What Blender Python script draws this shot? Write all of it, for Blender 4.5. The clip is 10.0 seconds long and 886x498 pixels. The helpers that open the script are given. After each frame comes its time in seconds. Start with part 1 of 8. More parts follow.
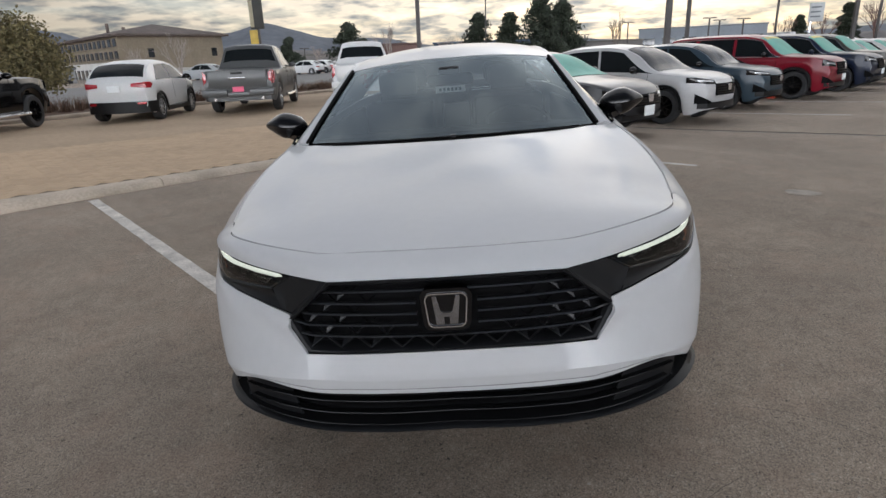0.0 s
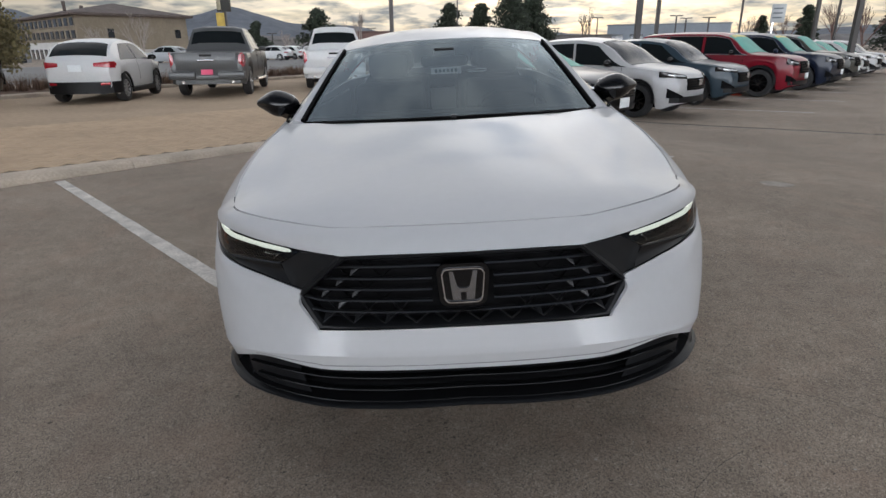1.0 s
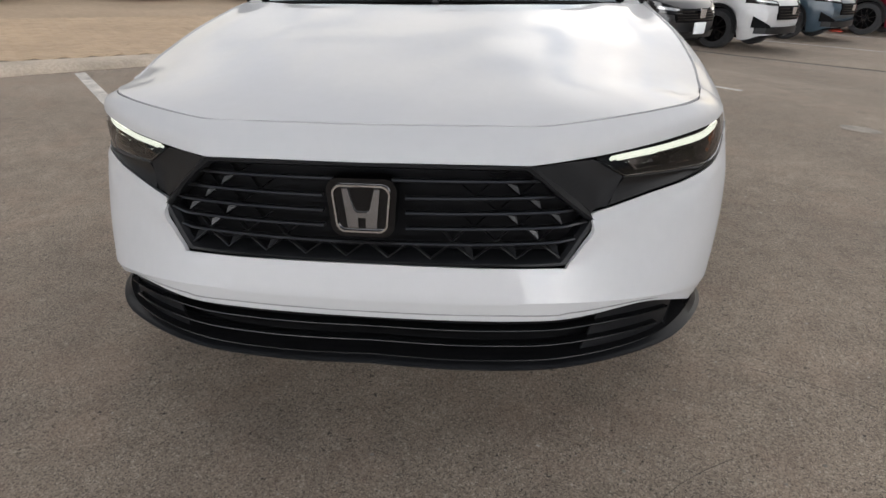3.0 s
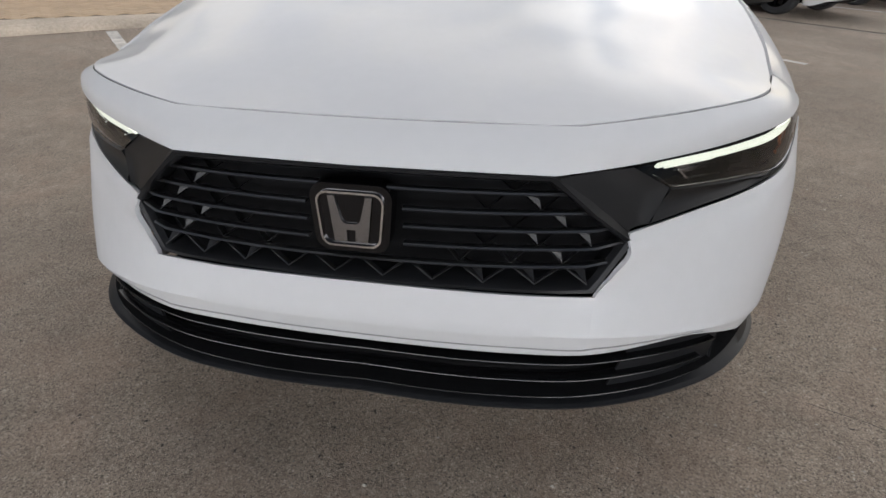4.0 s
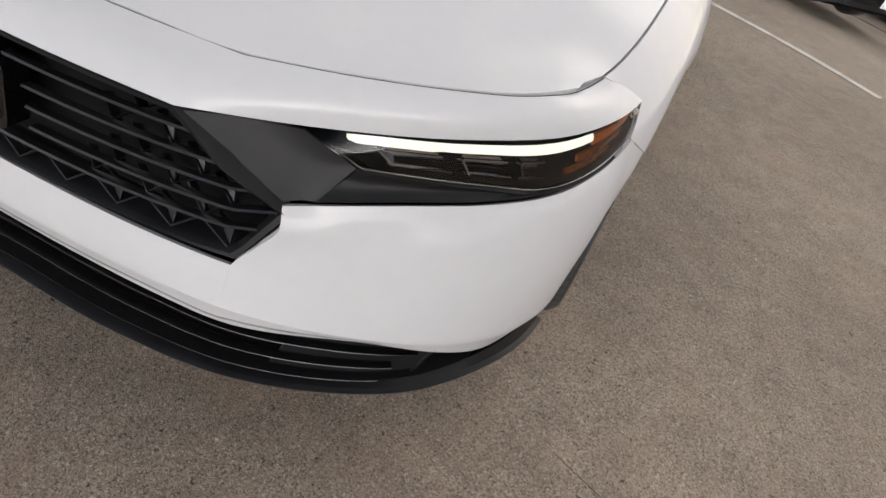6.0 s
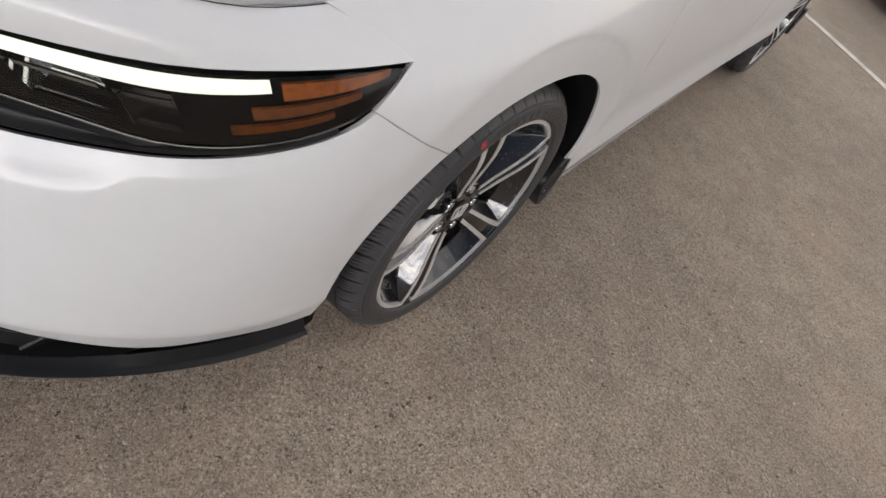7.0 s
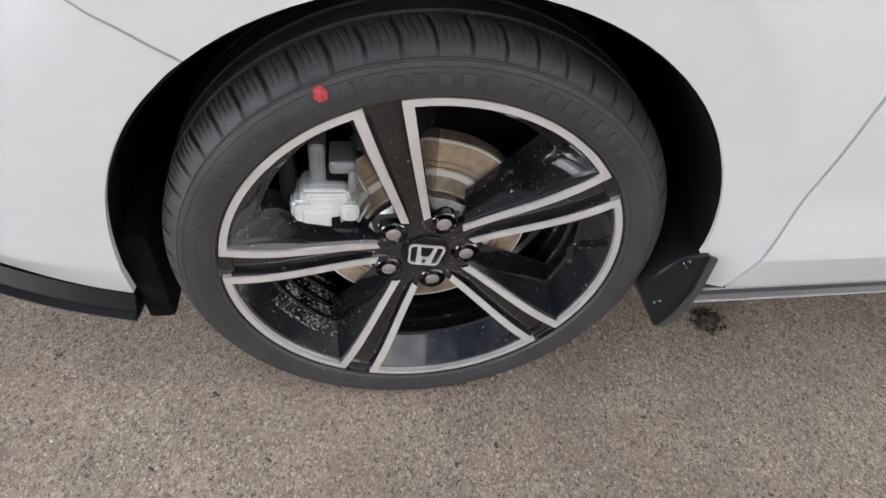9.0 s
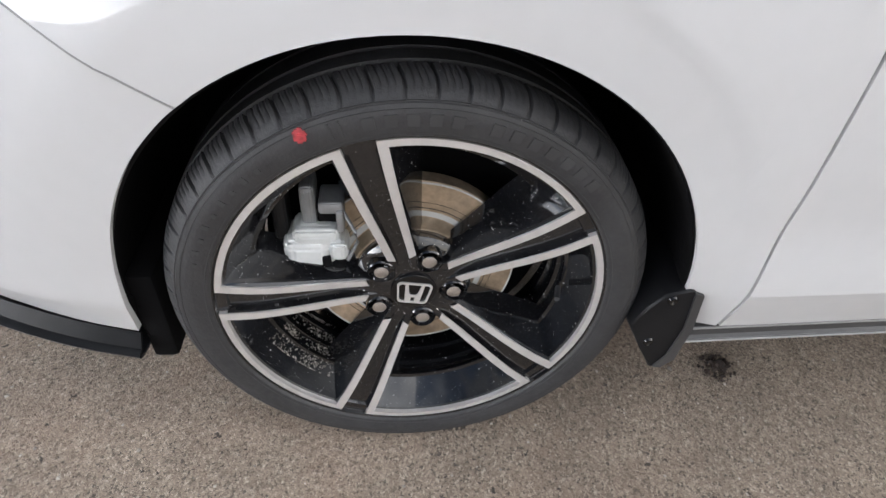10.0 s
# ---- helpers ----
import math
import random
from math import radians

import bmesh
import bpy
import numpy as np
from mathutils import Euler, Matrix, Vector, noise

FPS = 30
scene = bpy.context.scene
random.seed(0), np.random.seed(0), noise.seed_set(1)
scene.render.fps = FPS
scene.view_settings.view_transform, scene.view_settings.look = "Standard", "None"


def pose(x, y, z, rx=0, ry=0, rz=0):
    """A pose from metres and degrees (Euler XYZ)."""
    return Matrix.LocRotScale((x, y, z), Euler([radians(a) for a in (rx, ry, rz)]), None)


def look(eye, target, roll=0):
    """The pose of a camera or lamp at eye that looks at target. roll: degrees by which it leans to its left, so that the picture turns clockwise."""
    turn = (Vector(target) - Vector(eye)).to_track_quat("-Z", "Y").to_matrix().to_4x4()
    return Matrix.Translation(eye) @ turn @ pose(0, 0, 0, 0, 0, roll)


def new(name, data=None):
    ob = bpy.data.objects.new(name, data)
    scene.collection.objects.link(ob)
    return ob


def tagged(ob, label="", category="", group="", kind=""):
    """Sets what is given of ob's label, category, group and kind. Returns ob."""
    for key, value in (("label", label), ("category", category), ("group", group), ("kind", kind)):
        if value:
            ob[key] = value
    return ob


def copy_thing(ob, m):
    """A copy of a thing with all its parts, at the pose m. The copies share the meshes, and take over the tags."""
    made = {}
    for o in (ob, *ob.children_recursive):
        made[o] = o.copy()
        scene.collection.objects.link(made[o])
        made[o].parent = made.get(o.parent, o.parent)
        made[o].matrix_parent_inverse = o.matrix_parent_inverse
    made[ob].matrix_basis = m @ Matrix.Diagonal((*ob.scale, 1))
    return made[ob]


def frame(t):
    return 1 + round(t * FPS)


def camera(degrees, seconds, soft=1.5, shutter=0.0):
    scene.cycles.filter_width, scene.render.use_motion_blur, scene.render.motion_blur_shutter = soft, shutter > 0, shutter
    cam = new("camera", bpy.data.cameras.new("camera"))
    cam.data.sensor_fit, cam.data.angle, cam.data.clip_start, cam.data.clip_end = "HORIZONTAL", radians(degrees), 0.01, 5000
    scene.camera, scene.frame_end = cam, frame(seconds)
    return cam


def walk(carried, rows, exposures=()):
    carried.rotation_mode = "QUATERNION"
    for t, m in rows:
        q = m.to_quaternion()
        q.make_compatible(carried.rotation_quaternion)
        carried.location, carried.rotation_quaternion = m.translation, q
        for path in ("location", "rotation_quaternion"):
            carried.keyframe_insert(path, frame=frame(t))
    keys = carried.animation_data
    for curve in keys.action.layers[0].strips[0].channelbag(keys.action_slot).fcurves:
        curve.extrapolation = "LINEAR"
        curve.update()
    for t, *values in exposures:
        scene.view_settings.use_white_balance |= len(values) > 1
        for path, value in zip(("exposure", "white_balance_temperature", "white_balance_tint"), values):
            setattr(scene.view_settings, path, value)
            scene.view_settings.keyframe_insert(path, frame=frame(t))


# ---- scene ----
cam = camera(75.0, 10.0)
PATH = [
    (0, (0.045, -2.454, 1.306), (-0.049, -0.558, 0.678), -2.2),
    (0.5, (-0.044, -2.454, 1.289), (-0.059, -0.557, 0.657), -1.5),
    (1, (-0.095, -2.458, 1.261), (-0.078, -0.57, 0.602), -0.5),
    (1.5, (-0.057, -2.426, 1.244), (-0.05, -0.55, 0.551), 0.9),
    (2, (0.071, -2.36, 1.202), (0.033, -0.503, 0.462), 1.9),
    (2.5, (0.204, -2.273, 1.139), (0.101, -0.453, 0.315), 2.4),
    (3, (0.246, -2.047, 1.092), (0.082, -0.262, 0.205), 2.3),
    (4.5, (0.334, -1.804, 1.099), (0.011, -0.138, 0.04), 3.9),
    (5, (0.518, -1.788, 1.144), (0.175, -0.168, 0.023), 7.3),
    (5.5, (0.659, -1.671, 1.141), (0.311, -0.096, -0.042), 12.9),
    (6, (0.813, -1.438, 1.165), (0.502, 0.075, -0.106), 20.6),
    (6.2, (0.904, -1.335, 1.155), (0.601, 0.15, -0.149), 23.9),
    (7.3, (1.239, -0.701, 1.149), (0.709, 0.555, -0.315), 34.9),
    (7.5, (1.265, -0.59, 1.139), (0.637, 0.551, -0.379), 34.4),
    (8, (1.354, -0.332, 1.087), (0.489, 0.463, -0.532), 28.6),
    (8.5, (1.349, -0.189, 0.991), (0.243, 0.327, -0.594), 17.2),
    (9, (1.362, -0.104, 0.931), (0.077, 0.239, -0.563), 10.8),
    (9.5, (1.399, -0.057, 0.922), (0.0, 0.184, -0.487), 7.8),
    (10, (1.413, -0.044, 0.934), (-0.043, 0.18, -0.418), 5.9),
]
walk(cam, [(t, look(eye, target, roll)) for t, eye, target, roll in PATH], [(0, 0.35, 6200, 11), (1.2, 0.26, 6130, 10.5), (2.0, 0.40, 6250, 10.5), (3.0, 0.70, 6500, 11), (4.5, 0.73, 6400, 11), (6.0, 0.96, 6720, 13), (7.5, 1.12, 6720, 12.5), (8.0, 1.34, 6500, 11.5), (8.5, 1.68, 6350, 11), (10.0, 1.61, 6280, 11)])

# ---- light: a bright overcast sky, thin clouds, a veiled sun beyond the car ----
SUN_EL, SUN_AZ = radians(25), radians(12)     # azimuth from +y towards +x: low, beyond the car
world = bpy.data.worlds.new("sky")
scene.world = world
world.use_nodes = True
wn, wl = world.node_tree.nodes, world.node_tree.links
wn.clear()
w_out = wn.new("ShaderNodeOutputWorld")
w_bg = wn.new("ShaderNodeBackground")
w_sky = wn.new("ShaderNodeTexSky")
w_sky.sky_type = 'NISHITA'
w_sky.sun_disc = False
w_sky.sun_elevation = SUN_EL
w_sky.sun_rotation = SUN_AZ
w_sky.dust_density = 2.0
w_tc = wn.new("ShaderNodeTexCoord")
w_sep = wn.new("ShaderNodeSeparateXYZ")
wl.new(w_tc.outputs["Generated"], w_sep.inputs[0])
# cloud layer: direction divided by height gives a flat deck seen in perspective
w_h = wn.new("ShaderNodeMath"); w_h.operation = 'ADD'; w_h.inputs[1].default_value = 0.17
wl.new(w_sep.outputs["Z"], w_h.inputs[0])
w_hm = wn.new("ShaderNodeMath"); w_hm.operation = 'MAXIMUM'; w_hm.inputs[1].default_value = 0.06
wl.new(w_h.outputs[0], w_hm.inputs[0])
w_div = wn.new("ShaderNodeVectorMath"); w_div.operation = 'DIVIDE'
w_comb = wn.new("ShaderNodeCombineXYZ")
for k in range(3):
    wl.new(w_hm.outputs[0], w_comb.inputs[k])
wl.new(w_tc.outputs["Generated"], w_div.inputs[0])
wl.new(w_comb.outputs[0], w_div.inputs[1])
w_n = wn.new("ShaderNodeTexNoise")
w_n.inputs["Scale"].default_value = 2.2
w_n.inputs["Detail"].default_value = 7
w_n.inputs["Roughness"].default_value = 0.55
w_n.inputs["Distortion"].default_value = 0.4
wl.new(w_div.outputs[0], w_n.inputs["Vector"])
w_mask = wn.new("ShaderNodeValToRGB")
w_mask.color_ramp.elements[0].position, w_mask.color_ramp.elements[0].color = 0.36, (0.62, 0.62, 0.62, 1)
w_mask.color_ramp.elements[1].position, w_mask.color_ramp.elements[1].color = 0.56, (1, 1, 1, 1)
wl.new(w_n.outputs["Fac"], w_mask.inputs[0])
# cloud colour: grey bellies, cream where thin towards the sun
w_n2 = wn.new("ShaderNodeTexNoise")
w_n2.inputs["Scale"].default_value = 4.4
w_n2.inputs["Detail"].default_value = 5
wl.new(w_div.outputs[0], w_n2.inputs["Vector"])
w_col = wn.new("ShaderNodeValToRGB")
w_col.color_ramp.elements[0].position, w_col.color_ramp.elements[0].color = 0.41, (5.2, 5.9, 7.0, 1)
w_col.color_ramp.elements[1].position, w_col.color_ramp.elements[1].color = 0.59, (15.2, 14.6, 13.8, 1)
wl.new(w_n2.outputs["Fac"], w_col.inputs[0])
# thin and bright high up beyond the car, thick on the near side, but for a bright strip added low there, out of view,
# to light the bumper
w_dir = wn.new("ShaderNodeVectorMath"); w_dir.operation = 'DOT_PRODUCT'
w_dir.inputs[1].default_value = (0.12, 0.62, 0.775)
wl.new(w_tc.outputs["Generated"], w_dir.inputs[0])
w_gain = wn.new("ShaderNodeMapRange")
w_gain.interpolation_type = 'SMOOTHSTEP'
for key, val in (("From Min", 0.25), ("From Max", 1.0), ("To Min", 0.13), ("To Max", 0.80)):
    w_gain.inputs[key].default_value = val
wl.new(w_dir.outputs["Value"], w_gain.inputs["Value"])
w_strip_z = wn.new("ShaderNodeMapRange")
w_strip_z.interpolation_type = 'SMOOTHSTEP'
for key, val in (("From Min", 0.46), ("From Max", 0.04), ("To Min", 0.0), ("To Max", 6.4)):
    w_strip_z.inputs[key].default_value = val
wl.new(w_sep.outputs["Z"], w_strip_z.inputs["Value"])
w_strip_y = wn.new("ShaderNodeMapRange")
w_strip_y.interpolation_type = 'SMOOTHSTEP'
for key, val in (("From Min", -0.25), ("From Max", -0.97), ("To Min", 0.0), ("To Max", 1.0)):
    w_strip_y.inputs[key].default_value = val
wl.new(w_sep.outputs["Y"], w_strip_y.inputs["Value"])
w_strip = wn.new("ShaderNodeMath"); w_strip.operation = 'MULTIPLY'
wl.new(w_strip_z.outputs["Result"], w_strip.inputs[0])
wl.new(w_strip_y.outputs["Result"], w_strip.inputs[1])
w_sum = wn.new("ShaderNodeMath"); w_sum.operation = 'ADD'
wl.new(w_gain.outputs["Result"], w_sum.inputs[0])
wl.new(w_strip.outputs[0], w_sum.inputs[1])
w_lit = wn.new("ShaderNodeVectorMath"); w_lit.operation = 'SCALE'
wl.new(w_col.outputs[0], w_lit.inputs[0])
# glow of the cloud round the veiled sun
w_sd = wn.new("ShaderNodeVectorMath"); w_sd.operation = 'DOT_PRODUCT'
w_sd.inputs[1].default_value = (math.sin(SUN_AZ) * math.cos(SUN_EL), math.cos(SUN_AZ) * math.cos(SUN_EL), math.sin(SUN_EL))
wl.new(w_tc.outputs["Generated"], w_sd.inputs[0])
w_glow = wn.new("ShaderNodeMapRange")
w_glow.interpolation_type = 'SMOOTHSTEP'
for key, val in (("From Min", 0.965), ("From Max", 1.0), ("To Min", 1.0), ("To Max", 2.3)):
    w_glow.inputs[key].default_value = val
wl.new(w_sd.outputs["Value"], w_glow.inputs["Value"])
w_gg = wn.new("ShaderNodeMath"); w_gg.operation = 'MULTIPLY'
wl.new(w_sum.outputs[0], w_gg.inputs[0])
wl.new(w_glow.outputs["Result"], w_gg.inputs[1])
wl.new(w_gg.outputs[0], w_lit.inputs["Scale"])
w_low = wn.new("ShaderNodeMapRange")
w_low.interpolation_type = 'SMOOTHSTEP'
for key, val in (("From Min", 0.30), ("From Max", 0.02), ("To Min", 0.0), ("To Max", 1.0)):
    w_low.inputs[key].default_value = val
wl.new(w_sep.outputs["Z"], w_low.inputs["Value"])
w_warm = wn.new("ShaderNodeMix"); w_warm.data_type = 'RGBA'; w_warm.blend_type = 'MULTIPLY'
w_ahead = wn.new("ShaderNodeMapRange")
for key, val in (("From Min", -0.1), ("From Max", 0.5), ("To Min", 0.0), ("To Max", 1.0)):
    w_ahead.inputs[key].default_value = val
wl.new(w_sep.outputs["Y"], w_ahead.inputs["Value"])
w_wf = wn.new("ShaderNodeMath"); w_wf.operation = 'MULTIPLY'
wl.new(w_low.outputs["Result"], w_wf.inputs[0])
wl.new(w_ahead.outputs["Result"], w_wf.inputs[1])
wl.new(w_wf.outputs[0], w_warm.inputs["Factor"])
wl.new(w_lit.outputs[0], w_warm.inputs["A"])
w_warm.inputs["B"].default_value = (1.12, 1.0, 0.80, 1)
# the deck is thicker and bluer overhead
w_zen = wn.new("ShaderNodeMapRange")
w_zen.interpolation_type = 'SMOOTHSTEP'
for key, val in (("From Min", 0.25), ("From Max", 0.95), ("To Min", 0.0), ("To Max", 1.0)):
    w_zen.inputs[key].default_value = val
wl.new(w_sep.outputs["Z"], w_zen.inputs["Value"])
w_blue = wn.new("ShaderNodeMix"); w_blue.data_type = 'RGBA'; w_blue.blend_type = 'MULTIPLY'
wl.new(w_zen.outputs["Result"], w_blue.inputs["Factor"])
wl.new(w_warm.outputs["Result"], w_blue.inputs["A"])
w_blue.inputs["B"].default_value = (0.40, 0.44, 0.50, 1)
w_mix = wn.new("ShaderNodeMix"); w_mix.data_type = 'RGBA'
wl.new(w_mask.outputs[0], w_mix.inputs["Factor"])
wl.new(w_sky.outputs[0], w_mix.inputs["A"])
wl.new(w_blue.outputs["Result"], w_mix.inputs["B"])
wl.new(w_mix.outputs["Result"], w_bg.inputs["Color"])
w_bg.inputs["Strength"].default_value = 0.10
wl.new(w_bg.outputs[0], w_out.inputs[0])
sun = new("sun", bpy.data.lights.new("sun", 'SUN'))
sun.data.energy = 1.0
sun.data.angle = radians(130)
sun.data.color = (1.0, 0.93, 0.83)
sun.matrix_world = look((math.sin(SUN_AZ) * math.cos(SUN_EL) * 50, math.cos(SUN_AZ) * math.cos(SUN_EL) * 50, math.sin(SUN_EL) * 50), (0, 0, 0))


# ---- materials ----
def mat(name, base, rough=0.5, metal=0.0, var=0.12, scale=6.0, bump=0.0, bscale=60.0, coat=0.0, coat_rough=0.04, var2=0.0, scale2=60.0, spec=0.5,
        emit=None, power=0.0, rnd=0.0):
    m = bpy.data.materials.new(name)
    m.use_nodes = True
    nt = m.node_tree
    p = nt.nodes["Principled BSDF"]
    p.inputs["Roughness"].default_value = rough
    p.inputs["Metallic"].default_value = metal
    p.inputs["Specular IOR Level"].default_value = spec
    if coat:
        p.inputs["Coat Weight"].default_value = coat
        p.inputs["Coat Roughness"].default_value = coat_rough
    tc = nt.nodes.new("ShaderNodeTexCoord")

    def varied(col, sc, amt):
        nz = nt.nodes.new("ShaderNodeTexNoise")
        nz.inputs["Scale"].default_value = sc
        nz.inputs["Detail"].default_value = 5
        nt.links.new(tc.outputs["Object"], nz.inputs["Vector"])
        mr = nt.nodes.new("ShaderNodeMapRange")
        mr.inputs["From Min"].default_value, mr.inputs["From Max"].default_value = 0.3, 0.7
        mr.inputs["To Min"].default_value, mr.inputs["To Max"].default_value = 1 - amt, 1 + amt
        nt.links.new(nz.outputs["Fac"], mr.inputs["Value"])
        mx = nt.nodes.new("ShaderNodeVectorMath")
        mx.operation = 'SCALE'
        nt.links.new(col, mx.inputs[0])
        nt.links.new(mr.outputs["Result"], mx.inputs["Scale"])
        return mx.outputs[0]
    rgb = nt.nodes.new("ShaderNodeRGB")
    rgb.outputs[0].default_value = (*base, 1)
    col = rgb.outputs[0]
    if var:
        col = varied(col, scale, var)
    if var2:
        col = varied(col, scale2, var2)
    if rnd:
        oi = nt.nodes.new("ShaderNodeObjectInfo")
        gi = nt.nodes.new("ShaderNodeNewGeometry")
        ad = nt.nodes.new("ShaderNodeMath"); ad.operation = 'ADD'
        nt.links.new(oi.outputs["Random"], ad.inputs[0])
        nt.links.new(gi.outputs["Random Per Island"], ad.inputs[1])
        fr = nt.nodes.new("ShaderNodeMath"); fr.operation = 'FRACT'
        nt.links.new(ad.outputs[0], fr.inputs[0])
        mr = nt.nodes.new("ShaderNodeMapRange")
        mr.inputs["To Min"].default_value, mr.inputs["To Max"].default_value = 1 - rnd, 1 + rnd
        nt.links.new(fr.outputs[0], mr.inputs["Value"])
        mx = nt.nodes.new("ShaderNodeVectorMath"); mx.operation = 'SCALE'
        nt.links.new(col, mx.inputs[0])
        nt.links.new(mr.outputs["Result"], mx.inputs["Scale"])
        col = mx.outputs[0]
    nt.links.new(col, p.inputs["Base Color"])
    if bump:
        nb = nt.nodes.new("ShaderNodeTexNoise")
        nb.inputs["Scale"].default_value = bscale
        nb.inputs["Detail"].default_value = 6
        nt.links.new(tc.outputs["Object"], nb.inputs["Vector"])
        bp = nt.nodes.new("ShaderNodeBump")
        bp.inputs["Strength"].default_value = bump
        bp.inputs["Distance"].default_value = 0.01
        nt.links.new(nb.outputs["Fac"], bp.inputs["Height"])
        nt.links.new(bp.outputs[0], p.inputs["Normal"])
    if emit:
        p.inputs["Emission Color"].default_value = (*emit, 1)
        p.inputs["Emission Strength"].default_value = power
    return m


def glass(name, tint, rough=0.02, ior=1.55, gloss=(1, 1, 1)):
    """Thin tinted pane: a clear and a mirror layer."""
    m = bpy.data.materials.new(name)
    m.use_nodes = True
    nt = m.node_tree
    nt.nodes.clear()
    out = nt.nodes.new("ShaderNodeOutputMaterial")
    tr = nt.nodes.new("ShaderNodeBsdfTransparent")
    tr.inputs[0].default_value = (*tint, 1)
    gl = nt.nodes.new("ShaderNodeBsdfGlossy")
    gl.inputs["Roughness"].default_value = rough
    gl.inputs["Color"].default_value = (*gloss, 1)
    fr = nt.nodes.new("ShaderNodeFresnel")
    fr.inputs["IOR"].default_value = ior
    mx = nt.nodes.new("ShaderNodeMixShader")
    nt.links.new(fr.outputs[0], mx.inputs[0])
    nt.links.new(tr.outputs[0], mx.inputs[1])
    nt.links.new(gl.outputs[0], mx.inputs[2])
    nt.links.new(mx.outputs[0], out.inputs[0])
    return m


def specks(m, scale, share, size, tint):
    """Scattered grains of dust, each its own size, over a material."""
    nt = m.node_tree
    p = nt.nodes["Principled BSDF"]
    src = p.inputs["Base Color"].links[0].from_socket
    tc = nt.nodes.new("ShaderNodeTexCoord")
    v = nt.nodes.new("ShaderNodeTexVoronoi")
    v.inputs["Scale"].default_value = scale
    nt.links.new(tc.outputs["Object"], v.inputs["Vector"])
    sp = nt.nodes.new("ShaderNodeSeparateColor")
    nt.links.new(v.outputs["Color"], sp.inputs[0])
    r = nt.nodes.new("ShaderNodeMapRange")
    for key, val in (("From Min", share), ("From Max", 1.0), ("To Min", 0.0), ("To Max", size)):
        r.inputs[key].default_value = val
    nt.links.new(sp.outputs[0], r.inputs["Value"])
    hit = nt.nodes.new("ShaderNodeMath"); hit.operation = 'LESS_THAN'
    nt.links.new(v.outputs["Distance"], hit.inputs[0])
    nt.links.new(r.outputs["Result"], hit.inputs[1])
    mix = nt.nodes.new("ShaderNodeMix"); mix.data_type = 'RGBA'
    nt.links.new(hit.outputs[0], mix.inputs["Factor"])
    nt.links.new(src, mix.inputs["A"])
    mix.inputs["B"].default_value = (*tint, 1)
    nt.links.new(mix.outputs["Result"], p.inputs["Base Color"])


